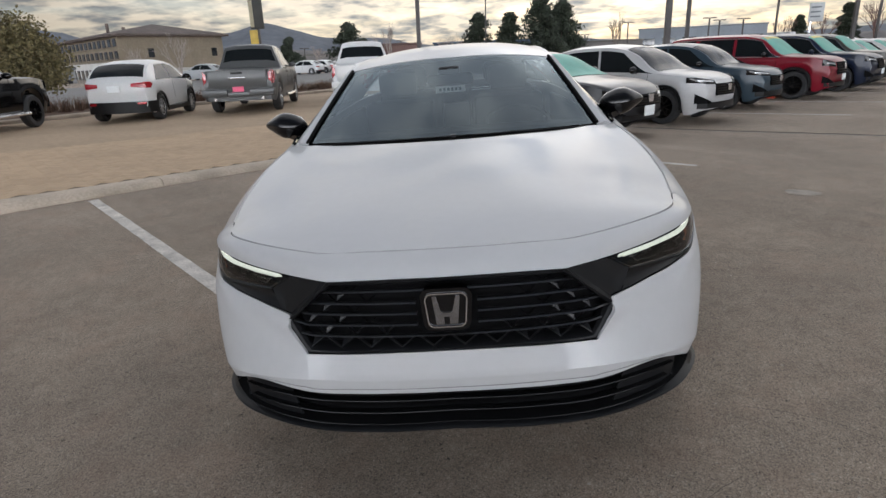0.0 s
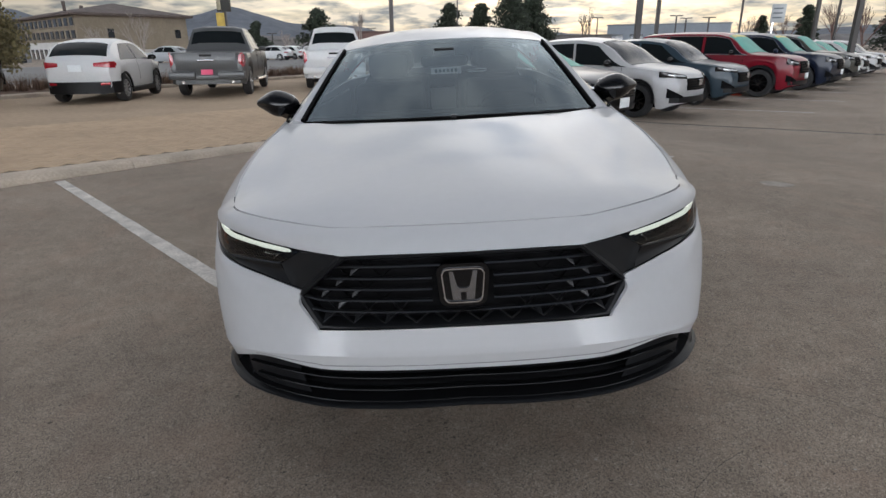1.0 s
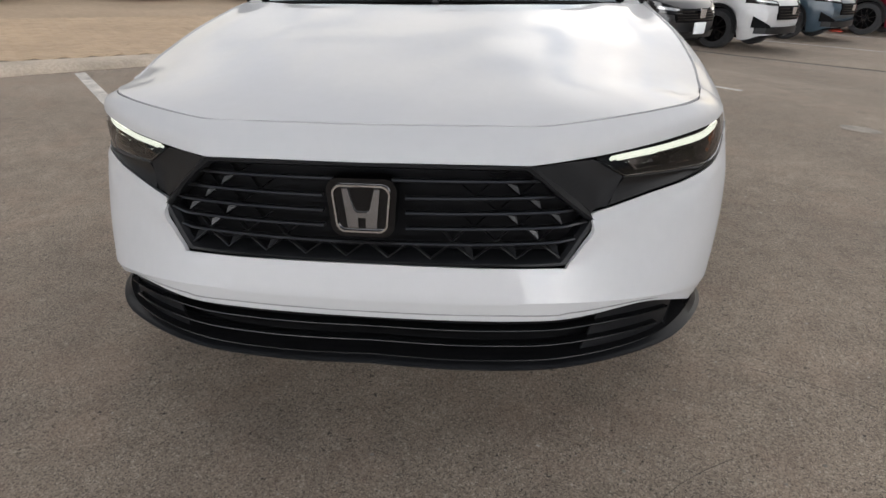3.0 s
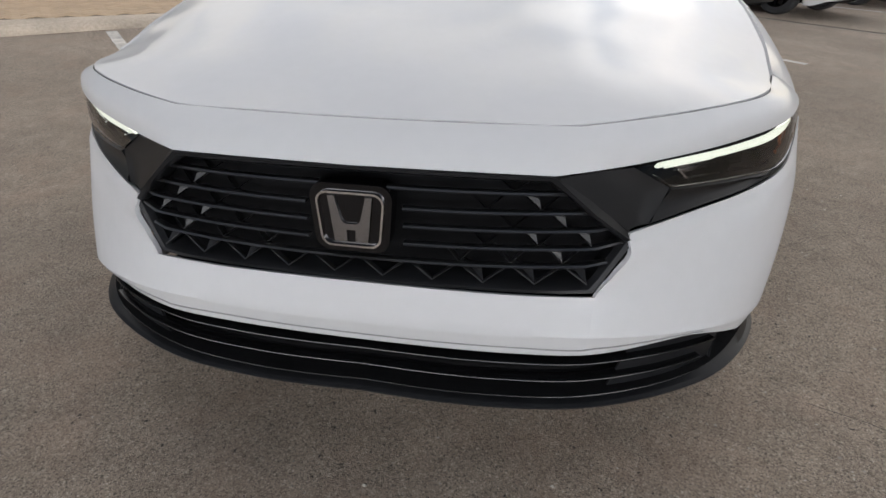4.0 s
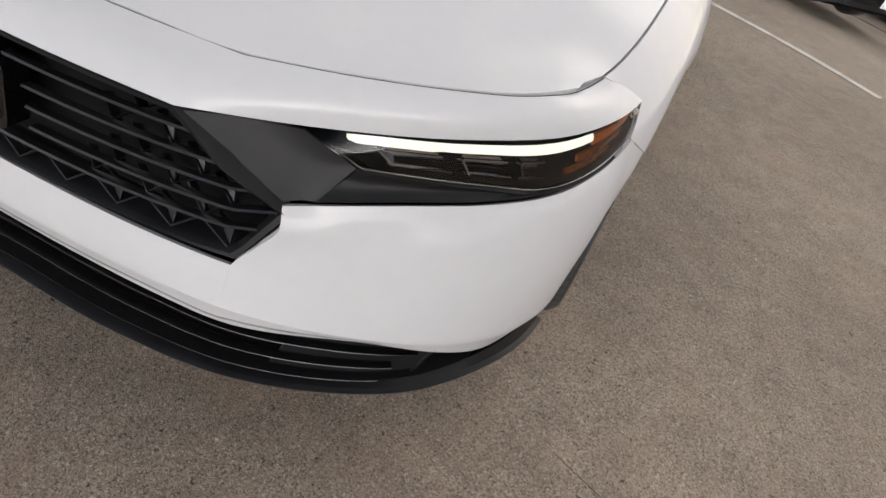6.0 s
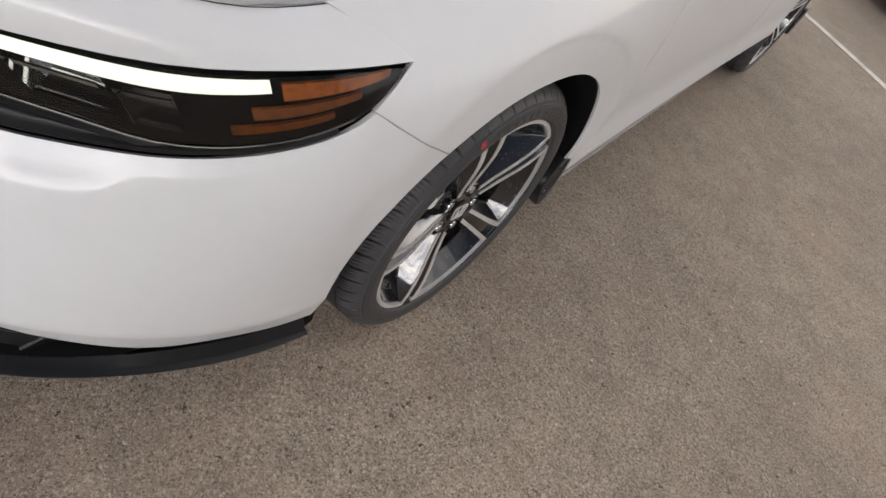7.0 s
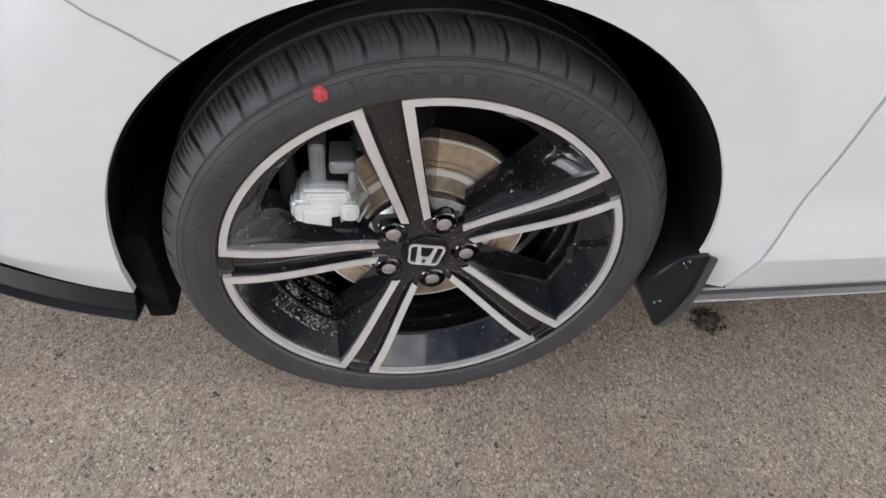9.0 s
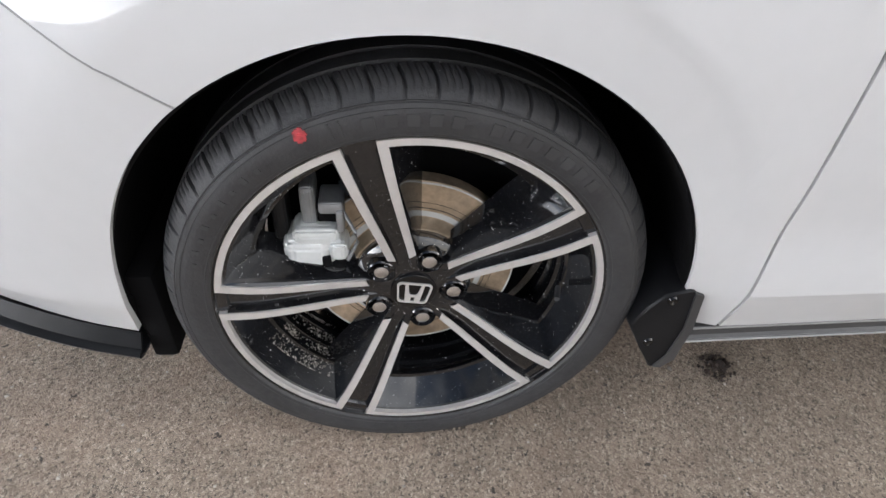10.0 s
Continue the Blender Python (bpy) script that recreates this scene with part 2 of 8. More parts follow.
def asphalt():
    m = mat("asphalt", (0.125, 0.112, 0.098), 0.9, 0, var=0.0)
    nt = m.node_tree
    p = nt.nodes["Principled BSDF"]
    tc = nt.nodes.new("ShaderNodeTexCoord")

    def noise_fac(sc, det=4, rough=0.6):
        n = nt.nodes.new("ShaderNodeTexNoise")
        n.inputs["Scale"].default_value, n.inputs["Detail"].default_value, n.inputs["Roughness"].default_value = sc, det, rough
        nt.links.new(tc.outputs["Object"], n.inputs["Vector"])
        return n.outputs["Fac"]
    v = nt.nodes.new("ShaderNodeTexVoronoi")
    v.inputs["Scale"].default_value = 310
    # bent coordinates, so that the stones are chips and not round grains
    chip = nt.nodes.new("ShaderNodeTexNoise")
    chip.inputs["Scale"].default_value, chip.inputs["Detail"].default_value = 260, 3
    nt.links.new(tc.outputs["Object"], chip.inputs["Vector"])
    csc = nt.nodes.new("ShaderNodeVectorMath"); csc.operation = 'SCALE'; csc.inputs["Scale"].default_value = 0.011
    nt.links.new(chip.outputs["Color"], csc.inputs[0])
    cad = nt.nodes.new("ShaderNodeVectorMath"); cad.operation = 'ADD'
    nt.links.new(tc.outputs["Object"], cad.inputs[0])
    nt.links.new(csc.outputs[0], cad.inputs[1])
    nt.links.new(cad.outputs[0], v.inputs["Vector"])
    # larger pale chips lying among them
    v2 = nt.nodes.new("ShaderNodeTexVoronoi")
    v2.inputs["Scale"].default_value = 95
    nt.links.new(cad.outputs[0], v2.inputs["Vector"])
    sp2 = nt.nodes.new("ShaderNodeSeparateColor")
    nt.links.new(v2.outputs["Color"], sp2.inputs[0])
    chip_size = nt.nodes.new("ShaderNodeMapRange")
    for key, val in (("From Min", 0.80), ("From Max", 1.0), ("To Min", 0.0), ("To Max", 0.36)):
        chip_size.inputs[key].default_value = val
    nt.links.new(sp2.outputs[0], chip_size.inputs["Value"])
    is_chip = nt.nodes.new("ShaderNodeMath"); is_chip.operation = 'LESS_THAN'
    nt.links.new(v2.outputs["Distance"], is_chip.inputs[0])
    nt.links.new(chip_size.outputs["Result"], is_chip.inputs[1])
    # stone by stone tone
    sp = nt.nodes.new("ShaderNodeSeparateColor")
    nt.links.new(v.outputs["Color"], sp.inputs[0])
    st = nt.nodes.new("ShaderNodeValToRGB")
    e = st.color_ramp.elements
    e[0].position, e[0].color = 0.0, (0.065, 0.055, 0.046, 1)
    e[1].position, e[1].color = 1.0, (0.40, 0.34, 0.275, 1)
    for pos, c in ((0.25, (0.180, 0.143, 0.110, 1)), (0.75, (0.252, 0.202, 0.156, 1)), (0.93, (0.33, 0.27, 0.212, 1))):
        k = e.new(pos)
        k.color = c
    nt.links.new(sp.outputs[0], st.inputs[0])
    big = nt.nodes.new("ShaderNodeMapRange")
    big.inputs["From Min"].default_value, big.inputs["From Max"].default_value = 0.3, 0.7
    big.inputs["To Min"].default_value, big.inputs["To Max"].default_value = 1.10, 1.60
    nt.links.new(noise_fac(0.55), big.inputs["Value"])
    mid = nt.nodes.new("ShaderNodeMapRange")
    mid.inputs["From Min"].default_value, mid.inputs["From Max"].default_value = 0.3, 0.7
    mid.inputs["To Min"].default_value, mid.inputs["To Max"].default_value = 0.88, 1.12
    nt.links.new(noise_fac(9), mid.inputs["Value"])
    mul = nt.nodes.new("ShaderNodeMath"); mul.operation = 'MULTIPLY'
    nt.links.new(big.outputs["Result"], mul.inputs[0])
    nt.links.new(mid.outputs["Result"], mul.inputs[1])
    sc = nt.nodes.new("ShaderNodeVectorMath"); sc.operation = 'SCALE'
    # chips, then rusty dust in soft patches
    cm = nt.nodes.new("ShaderNodeMix"); cm.data_type = 'RGBA'
    chf = nt.nodes.new("ShaderNodeMath"); chf.operation = 'MULTIPLY'; chf.inputs[1].default_value = 0.5
    nt.links.new(is_chip.outputs[0], chf.inputs[0])
    nt.links.new(chf.outputs[0], cm.inputs["Factor"])
    nt.links.new(st.outputs[0], cm.inputs["A"])
    cm.inputs["B"].default_value = (0.36, 0.30, 0.235, 1)
    rust = nt.nodes.new("ShaderNodeMapRange")
    for key, val in (("From Min", 0.49), ("From Max", 0.66), ("To Min", 0.0), ("To Max", 0.22)):
        rust.inputs[key].default_value = val
    nt.links.new(noise_fac(3.2, 5, 0.68), rust.inputs["Value"])
    rm = nt.nodes.new("ShaderNodeMix"); rm.data_type = 'RGBA'
    nt.links.new(rust.outputs["Result"], rm.inputs["Factor"])
    nt.links.new(cm.outputs["Result"], rm.inputs["A"])
    rm.inputs["B"].default_value = (0.27, 0.178, 0.128, 1)
    nt.links.new(rm.outputs["Result"], sc.inputs[0])
    nt.links.new(mul.outputs[0], sc.inputs["Scale"])
    vp = nt.nodes.new("ShaderNodeTexVoronoi")
    vp.inputs["Scale"].default_value = 34
    warp = nt.nodes.new("ShaderNodeTexNoise")
    warp.inputs["Scale"].default_value = 120
    nt.links.new(tc.outputs["Object"], warp.inputs["Vector"])
    wsc = nt.nodes.new("ShaderNodeVectorMath"); wsc.operation = 'SCALE'; wsc.inputs["Scale"].default_value = 0.030
    nt.links.new(warp.outputs["Color"], wsc.inputs[0])
    wad = nt.nodes.new("ShaderNodeVectorMath"); wad.operation = 'ADD'
    nt.links.new(tc.outputs["Object"], wad.inputs[0])
    nt.links.new(wsc.outputs[0], wad.inputs[1])
    nt.links.new(wad.outputs[0], vp.inputs["Vector"])
    spp = nt.nodes.new("ShaderNodeSeparateColor")
    nt.links.new(vp.outputs["Color"], spp.inputs[0])
    size = nt.nodes.new("ShaderNodeMapRange")
    for key, val in (("From Min", 0.40), ("From Max", 1.0), ("To Min", 0.0), ("To Max", 0.19)):
        size.inputs[key].default_value = val
    nt.links.new(spp.outputs[0], size.inputs["Value"])
    pit = nt.nodes.new("ShaderNodeMath"); pit.operation = 'LESS_THAN'
    nt.links.new(vp.outputs["Distance"], pit.inputs[0])
    nt.links.new(size.outputs["Result"], pit.inputs[1])
    pm = nt.nodes.new("ShaderNodeMix"); pm.data_type = 'RGBA'
    pmf = nt.nodes.new("ShaderNodeMath"); pmf.operation = 'MULTIPLY'; pmf.inputs[1].default_value = 0.85
    nt.links.new(pit.outputs[0], pmf.inputs[0])
    nt.links.new(pmf.outputs[0], pm.inputs["Factor"])
    nt.links.new(sc.outputs[0], pm.inputs["A"])
    pm.inputs["B"].default_value = (0.03, 0.027, 0.024, 1)
    nt.links.new(pm.outputs["Result"], p.inputs["Base Color"])
    # relief: stones standing proud, pits between
    mix = nt.nodes.new("ShaderNodeMath"); mix.operation = 'SUBTRACT'
    nt.links.new(noise_fac(45, 5), mix.inputs[0])
    nt.links.new(v.outputs["Distance"], mix.inputs[1])
    bp = nt.nodes.new("ShaderNodeBump")
    bp.inputs["Strength"].default_value = 1.0
    bp.inputs["Distance"].default_value = 0.003
    nt.links.new(mix.outputs[0], bp.inputs["Height"])
    nt.links.new(bp.outputs[0], p.inputs["Normal"])
    return m


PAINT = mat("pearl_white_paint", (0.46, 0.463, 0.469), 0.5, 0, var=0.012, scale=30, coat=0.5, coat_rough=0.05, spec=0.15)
GLOSS_BLACK = mat("gloss_black_plastic", (0.003, 0.003, 0.0035), 0.10, 0, var=0.2, scale=12, spec=0.4)
SATIN_BLACK = mat("satin_black_plastic", (0.006, 0.006, 0.0065), 0.42, 0, var=0.2, scale=20, bump=0.05, bscale=400, spec=0.25)
LIP_BLACK = mat("splitter_black_plastic", (0.0085, 0.0088, 0.0098), 0.36, 0, var=0.2, scale=20, bump=0.03, bscale=300, spec=0.16)
BAR_BLACK = mat("gloss_black_bar", (0.006, 0.006, 0.0065), 0.26, 0, var=0.2, scale=12, spec=0.35, coat=0.15)
SLAT_BLACK = mat("gloss_black_slat", (0.012, 0.012, 0.0125), 0.28, 0, var=0.2, scale=12, spec=0.8, coat=1.0, coat_rough=0.2)
GRILLE_BLACK = mat("gloss_black_grille", (0.005, 0.005, 0.0055), 0.20, 0, var=0.2, scale=12, spec=0.55, coat=0.45)
FACET_BLACK = mat("semi_gloss_facet", (0.006, 0.006, 0.007), 0.42, 0, var=0.2, scale=12, spec=0.38, coat=0.08, coat_rough=0.25)
MATT_BLACK = mat("matt_black_liner", (0.004, 0.004, 0.0045), 0.85, 0, var=0.3, scale=14, bump=0.1, bscale=80, spec=0.1)
RUBBER = mat("tyre_rubber", (0.0195, 0.0200, 0.0220), 0.60, 0, var=0.22, scale=18, bump=0.12, bscale=260, var2=0.15, scale2=90)
RUBBER_MARK = mat("raised_rubber", (0.029, 0.0295, 0.0315), 0.5, 0, var=0.2, scale=30)
MACHINED = mat("machined_aluminium", (0.64, 0.63, 0.625), 0.30, 0.6, var=0.06, scale=60, bump=0.03, bscale=500)
WHEEL_BLACK = mat("dusty_black_wheel", (0.0065, 0.0068, 0.0080), 0.07, 0, var=0.5, scale=16, coat=0.6, coat_rough=0.025, var2=0.35, scale2=120, spec=0.5)
def dusty(m, amount, lo, hi, tint=(0.16, 0.145, 0.125), sc=22.0):
    """Lays blotchy road dust over a material, dull where it lies."""
    nt = m.node_tree
    p = nt.nodes["Principled BSDF"]
    src = p.inputs["Base Color"].links[0].from_socket
    tc = nt.nodes.new("ShaderNodeTexCoord")
    f = None
    for scale_k, det in ((sc, 9), (sc * 7, 4)):
        n = nt.nodes.new("ShaderNodeTexNoise")
        n.inputs["Scale"].default_value, n.inputs["Detail"].default_value, n.inputs["Roughness"].default_value = scale_k, det, 0.65
        nt.links.new(tc.outputs["Object"], n.inputs["Vector"])
        r = nt.nodes.new("ShaderNodeMapRange")
        for key, val in (("From Min", lo), ("From Max", hi), ("To Min", 0.0), ("To Max", amount)):
            r.inputs[key].default_value = val
        nt.links.new(n.outputs["Fac"], r.inputs["Value"])
        if f is None:
            f = r.outputs["Result"]
        else:
            mx = nt.nodes.new("ShaderNodeMath"); mx.operation = 'MAXIMUM'
            nt.links.new(f, mx.inputs[0])
            nt.links.new(r.outputs["Result"], mx.inputs[1])
            f = mx.outputs[0]
    mix = nt.nodes.new("ShaderNodeMix"); mix.data_type = 'RGBA'
    nt.links.new(f, mix.inputs["Factor"])
    nt.links.new(src, mix.inputs["A"])
    mix.inputs["B"].default_value = (*tint, 1)
    nt.links.new(mix.outputs["Result"], p.inputs["Base Color"])
    ro = nt.nodes.new("ShaderNodeMapRange")
    ro.inputs["To Min"].default_value, ro.inputs["To Max"].default_value = p.inputs["Roughness"].default_value, 0.8
    nt.links.new(f, ro.inputs["Value"])
    nt.links.new(ro.outputs["Result"], p.inputs["Roughness"])
    return m


dusty(WHEEL_BLACK, 0.40, 0.62, 0.78, (0.16, 0.16, 0.155), 45.0)
specks(WHEEL_BLACK, 330, 0.62, 0.20, (0.42, 0.42, 0.41))
specks(WHEEL_BLACK, 120, 0.86, 0.16, (0.50, 0.50, 0.48))
specks(RUBBER, 170, 0.90, 0.16, (0.22, 0.21, 0.20))
dusty(RUBBER, 0.16, 0.45, 0.75, (0.105, 0.100, 0.096), 14.0)
CHROME = mat("chrome", (0.78, 0.78, 0.80), 0.08, 1.0, var=0.03, scale=20)
DARK_CHROME = mat("dark_chrome", (0.30, 0.30, 0.31), 0.2, 1.0, var=0.05, scale=20)
STEEL = mat("rusty_brake_steel", (0.52, 0.42, 0.31), 0.36, 0.75, var=0.35, scale=14, var2=0.2, scale2=80)
CAST = mat("cast_aluminium", (0.62, 0.64, 0.64), 0.42, 0.35, var=0.12, scale=25, bump=0.1, bscale=120)
SILL_GREY = mat("sill_grey_plastic", (0.034, 0.034, 0.035), 0.42, 0, var=0.15, scale=9, bump=0.04, bscale=300)
SHADED_CAST_STEEL = mat("shaded_cast_and_steel", (0.27, 0.28, 0.29), 0.45, 0.6, var=0.2, scale=30, bump=0.08, bscale=150)
SEAM_GLINT_GREY = mat("seam_glint_grey", (0.22, 0.22, 0.22), 0.6, 0, var=0.1, scale=20)
LAMP_ON = mat("running_light", (0.4, 0.42, 0.38), 0.3, 0, var=0.05, scale=60, emit=(0.97, 1.0, 0.82), power=0.8)
LENS_SMOKE = glass("lamp_lens", (0.62, 0.63, 0.64), ior=1.38)
AMBER = mat("amber_reflector", (0.48, 0.125, 0.02), 0.25, 0, var=0.35, scale=90, coat=0.8)
AMBER_DARK = mat("amber_lens", (0.19, 0.05, 0.012), 0.25, 0, var=0.35, scale=90, coat=0.8)
RED_PAINT = mat("red_chalk_mark", (0.30, 0.03, 0.035), 0.8, 0, var=0.5, scale=160)
WINDSCREEN = glass("windscreen_glass", (0.36, 0.42, 0.43), ior=1.5, gloss=(0.80, 0.93, 1.0))
SIDE_GLASS = glass("tinted_glass", (0.16, 0.17, 0.17))
TRIM_DARK = mat("interior_dark", (0.006, 0.006, 0.007), 0.8, 0, var=0.2, scale=15)
SEAT_CLOTH = mat("seat_cloth", (0.008, 0.008, 0.009), 0.9, 0, var=0.2, scale=40, bump=0.2, bscale=300)
PAPER = mat("paper_white", (0.75, 0.78, 0.78), 0.8, 0, var=0.05, scale=30)
INK = mat("dark_ink", (0.03, 0.08, 0.10), 0.8, 0, var=0.1, scale=30)
ASPHALT = asphalt()
CONCRETE = mat("kerb_concrete", (0.46, 0.39, 0.31), 0.85, 0, var=0.18, scale=2.5, bump=0.3, bscale=90, var2=0.12, scale2=40)
PAVER = mat("tan_paver", (0.46, 0.335, 0.215), 0.85, 0, var=0.12, scale=0.6, bump=0.25, bscale=70, var2=0.05, scale2=30, rnd=0.07)
PAVER_BED = mat("tan_paver_bed", (0.40, 0.295, 0.195), 0.9, 0, var=0.12, scale=0.5, bump=0.3, bscale=18, var2=0.10, scale2=9)
LINE_PAINT = mat("worn_line_paint", (0.52, 0.485, 0.44), 0.8, 0, var=0.25, scale=7, bump=0.3, bscale=90, var2=0.2, scale2=60)
CRACK = mat("open_crack", (0.075, 0.066, 0.058), 0.9, 0, var=0.3, scale=9)
TAR = mat("crack_sealer", (0.025, 0.024, 0.023), 0.9, 0, var=0.2, scale=9, spec=0.1)
SOIL = mat("dark_soil", (0.03, 0.02, 0.016), 0.95, 0, var=0.4, scale=60, bump=0.5, bscale=120)
PATCH = mat("pale_patch", (0.30, 0.265, 0.225), 0.9, 0, var=0.2, scale=9, bump=0.4, bscale=90, var2=0.3, scale2=60)


# ---- mesh tools ----
def spline(pts, n):
    """n + 1 points along a smooth curve through pts."""
    p = np.array(pts, float)
    d = np.r_[0, np.cumsum(np.linalg.norm(np.diff(p, axis=0), axis=1) + 1e-9)]
    if len(p) == 2:
        m = np.array([p[1] - p[0]] * 2) / d[-1]
    else:
        sl = np.diff(p, axis=0) / np.diff(d)[:, None]
        w = np.diff(d)
        m = np.empty_like(p)
        m[1:-1] = (sl[:-1] * w[1:, None] + sl[1:] * w[:-1, None]) / (w[1:] + w[:-1])[:, None]
        m[0], m[-1] = 1.5 * sl[0] - 0.5 * m[1], 1.5 * sl[-1] - 0.5 * m[-2]
    t = np.linspace(0, d[-1], n + 1)
    k = np.clip(np.searchsorted(d, t, "right") - 1, 0, len(p) - 2)
    h = (d[k + 1] - d[k])
    u = ((t - d[k]) / h)[:, None]
    h = h[:, None]
    return ((2 * u**3 - 3 * u**2 + 1) * p[k] + (u**3 - 2 * u**2 + u) * h * m[k] + (-2 * u**3 + 3 * u**2) * p[k + 1] + (u**3 - u**2) * h * m[k + 1])


def curve1(pairs):
    """A smooth function through (t, value) pairs, flat outside."""
    a = np.array(pairs, float)

    def f(t):
        t = min(max(t, a[0, 0]), a[-1, 0])
        k = min(max(int(np.searchsorted(a[:, 0], t, "right")) - 1, 0), len(a) - 2)
        sl = np.diff(a[:, 1]) / np.diff(a[:, 0])
        def tan(i):
            if i == 0:
                return sl[0]
            if i == len(a) - 1:
                return sl[-1]
            return 0 if sl[i - 1] * sl[i] <= 0 else 2 * sl[i - 1] * sl[i] / (sl[i - 1] + sl[i])
        h = a[k + 1, 0] - a[k, 0]
        u = (t - a[k, 0]) / h
        return float((2 * u**3 - 3 * u**2 + 1) * a[k, 1] + (u**3 - 2 * u**2 + u) * h * tan(k) + (-2 * u**3 + 3 * u**2) * a[k + 1, 1] + (u**3 - u**2) * h * tan(k + 1))
    return f


def grid(bm, rows, closed=False):
    """Quads over rows of points. Returns the faces."""
    vs = [[bm.verts.new(tuple(p)) for p in r] for r in rows]
    fs = []
    n = len(rows[0])
    for i in range(len(rows) - 1):
        for j in range(n if closed else n - 1):
            k = (j + 1) % n
            try:
                fs.append(bm.faces.new((vs[i][j], vs[i][k], vs[i + 1][k], vs[i + 1][j])))
            except ValueError:
                pass
    return fs


def mirror_x(bm, weld=2e-4):
    old = list(bm.faces)
    m = {v: bm.verts.new((-v.co.x, v.co.y, v.co.z)) for v in list(bm.verts)}
    for f in old:
        bm.faces.new([m[v] for v in reversed(f.verts)])
    bmesh.ops.remove_doubles(bm, verts=[v for v in bm.verts if abs(v.co.x) < 1e-3], dist=weld)


def face_out(bm, centre):
    """Turns an open sheet so that its faces look away from centre."""
    bm.normal_update()
    c = Vector(centre)
    s = sum(f.normal.dot(f.calc_center_median() - c) * f.calc_area() for f in bm.faces)
    if s < 0:
        bmesh.ops.reverse_faces(bm, faces=list(bm.faces))
    bm.normal_update()


def thicken(bm, t):
    """Gives an open sheet a thickness t to its back, with closed edges."""
    bm.normal_update()
    faces = list(bm.faces)
    back = {v: bm.verts.new(v.co - v.normal * t) for v in list(bm.verts)}
    rim = [(e.verts[0], e.verts[1], e.link_loops[0].vert) for e in bm.edges if len(e.link_faces) == 1]
    for f in faces:
        bm.faces.new([back[v] for v in reversed(f.verts)])
    for a, b, first in rim:
        if first != a:
            a, b = b, a
        bm.faces.new((b, a, back[a], back[b]))


def box(bm, x0, x1, y0, y1, z0, z1, bevel=0.0):
    vs = [bm.verts.new((x, y, z)) for x in (x0, x1) for y in (y0, y1) for z in (z0, z1)]
    fs = [bm.faces.new([vs[i] for i in q]) for q in ((0, 1, 3, 2), (4, 6, 7, 5), (0, 4, 5, 1), (2, 3, 7, 6), (0, 2, 6, 4), (1, 5, 7, 3))]
    if bevel:
        es = {e for f in fs for e in f.edges}
        bmesh.ops.bevel(bm, geom=list(es), offset=bevel, segments=2, profile=0.5, affect='EDGES')
    return fs


def sweep(bm, path, ring, up=(0, 0, 1), caps=True):
    """A section, given as (side, up) offsets, carried along a path."""
    path = [Vector(p) for p in path]
    rows = []
    for i, p in enumerate(path):
        d = (path[min(i + 1, len(path) - 1)] - path[max(i - 1, 0)]).normalized()
        s = d.cross(Vector(up)).normalized()
        u = s.cross(d)
        rows.append([p + s * a + u * b for a, b in ring])
    grid(bm, rows, closed=True)
    if caps:
        for r in (rows[0], rows[-1]):
            bm.faces.new([bm.verts.new(p) for p in r])


def circle(r, n=8):
    return [(r * math.cos(2 * math.pi * k / n), r * math.sin(2 * math.pi * k / n)) for k in range(n)]


def revolve(bm, prof, n, axis_x=True, arc=(0, 2 * math.pi)):
    """Profile of (x, r) turned round the x axis."""
    full = abs(arc[1] - arc[0] - 2 * math.pi) < 1e-6
    steps = n if full else n + 1
    rows = []
    for x, r in prof:
        rows.append([(x, r * math.cos(arc[0] + (arc[1] - arc[0]) * k / n), r * math.sin(arc[0] + (arc[1] - arc[0]) * k / n)) for k in range(steps)])
    return grid(bm, rows, closed=full)


def tube(bm, path, r, n=8):
    sweep(bm, path, circle(r, n), up=(0.03, 0.05, 1))


def part(name, bm, material, parent=None, label="", smooth=True, centre=None):
    """Links a bmesh as one mesh object under a thing or a part."""
    if centre is None:
        bmesh.ops.recalc_face_normals(bm, faces=list(bm.faces))
    me = bpy.data.meshes.new(name)
    bm.to_mesh(me)
    bm.free()
    me.materials.append(material)
    if smooth:
        for p in me.polygons:
            p.use_smooth = True
        me.set_sharp_from_angle(angle=radians(34))
    ob = new(name, me)
    if parent is not None:
        ob.parent = parent
    if label:
        ob["label"] = label
    return ob


def empty(name, m=None):
    ob = new(name)
    ob.empty_display_size = 0.3
    if m is not None:
        ob.matrix_world = m
    return ob


def panel(name, rows, material, parent, t=0.012, mirrored=False, centre=(0, 1.2, 0.55), label="", smooth=True):
    """A sheet of rows of points, with thickness; mirrored: both halves as one sheet."""
    bm = bmesh.new()
    grid(bm, rows)
    if mirrored:
        mirror_x(bm)
    bmesh.ops.remove_doubles(bm, verts=list(bm.verts), dist=1e-5)
    face_out(bm, centre)
    if t:
        thicken(bm, t)
    return part(name, bm, material, parent, label, smooth, centre=centre)


def flip(rows):
    return [[(-p[0], p[1], p[2]) for p in r] for r in rows]


# ---- the white sedan ----
# Built in its own frame: nose towards -y, front axle at y = 0; it stands on ground that falls off to its right.
SLOPE_X, SLOPE_Y = 0.0402, 0.0162
sedan = empty("sedan", pose(0, 0, 0, 0.93, -2.30, 0))
tagged(sedan, "pearl white sedan with black grille and mirrors, running lights on", "car")
WY, WZ = 0.010, 0.312                     # front wheel centre
AY, AR, AZ, AZC = 0.006, 0.377, 0.401, 0.2884   # front arch: centre, reach, rise, base height
RY = 2.83                                 # rear wheel centre

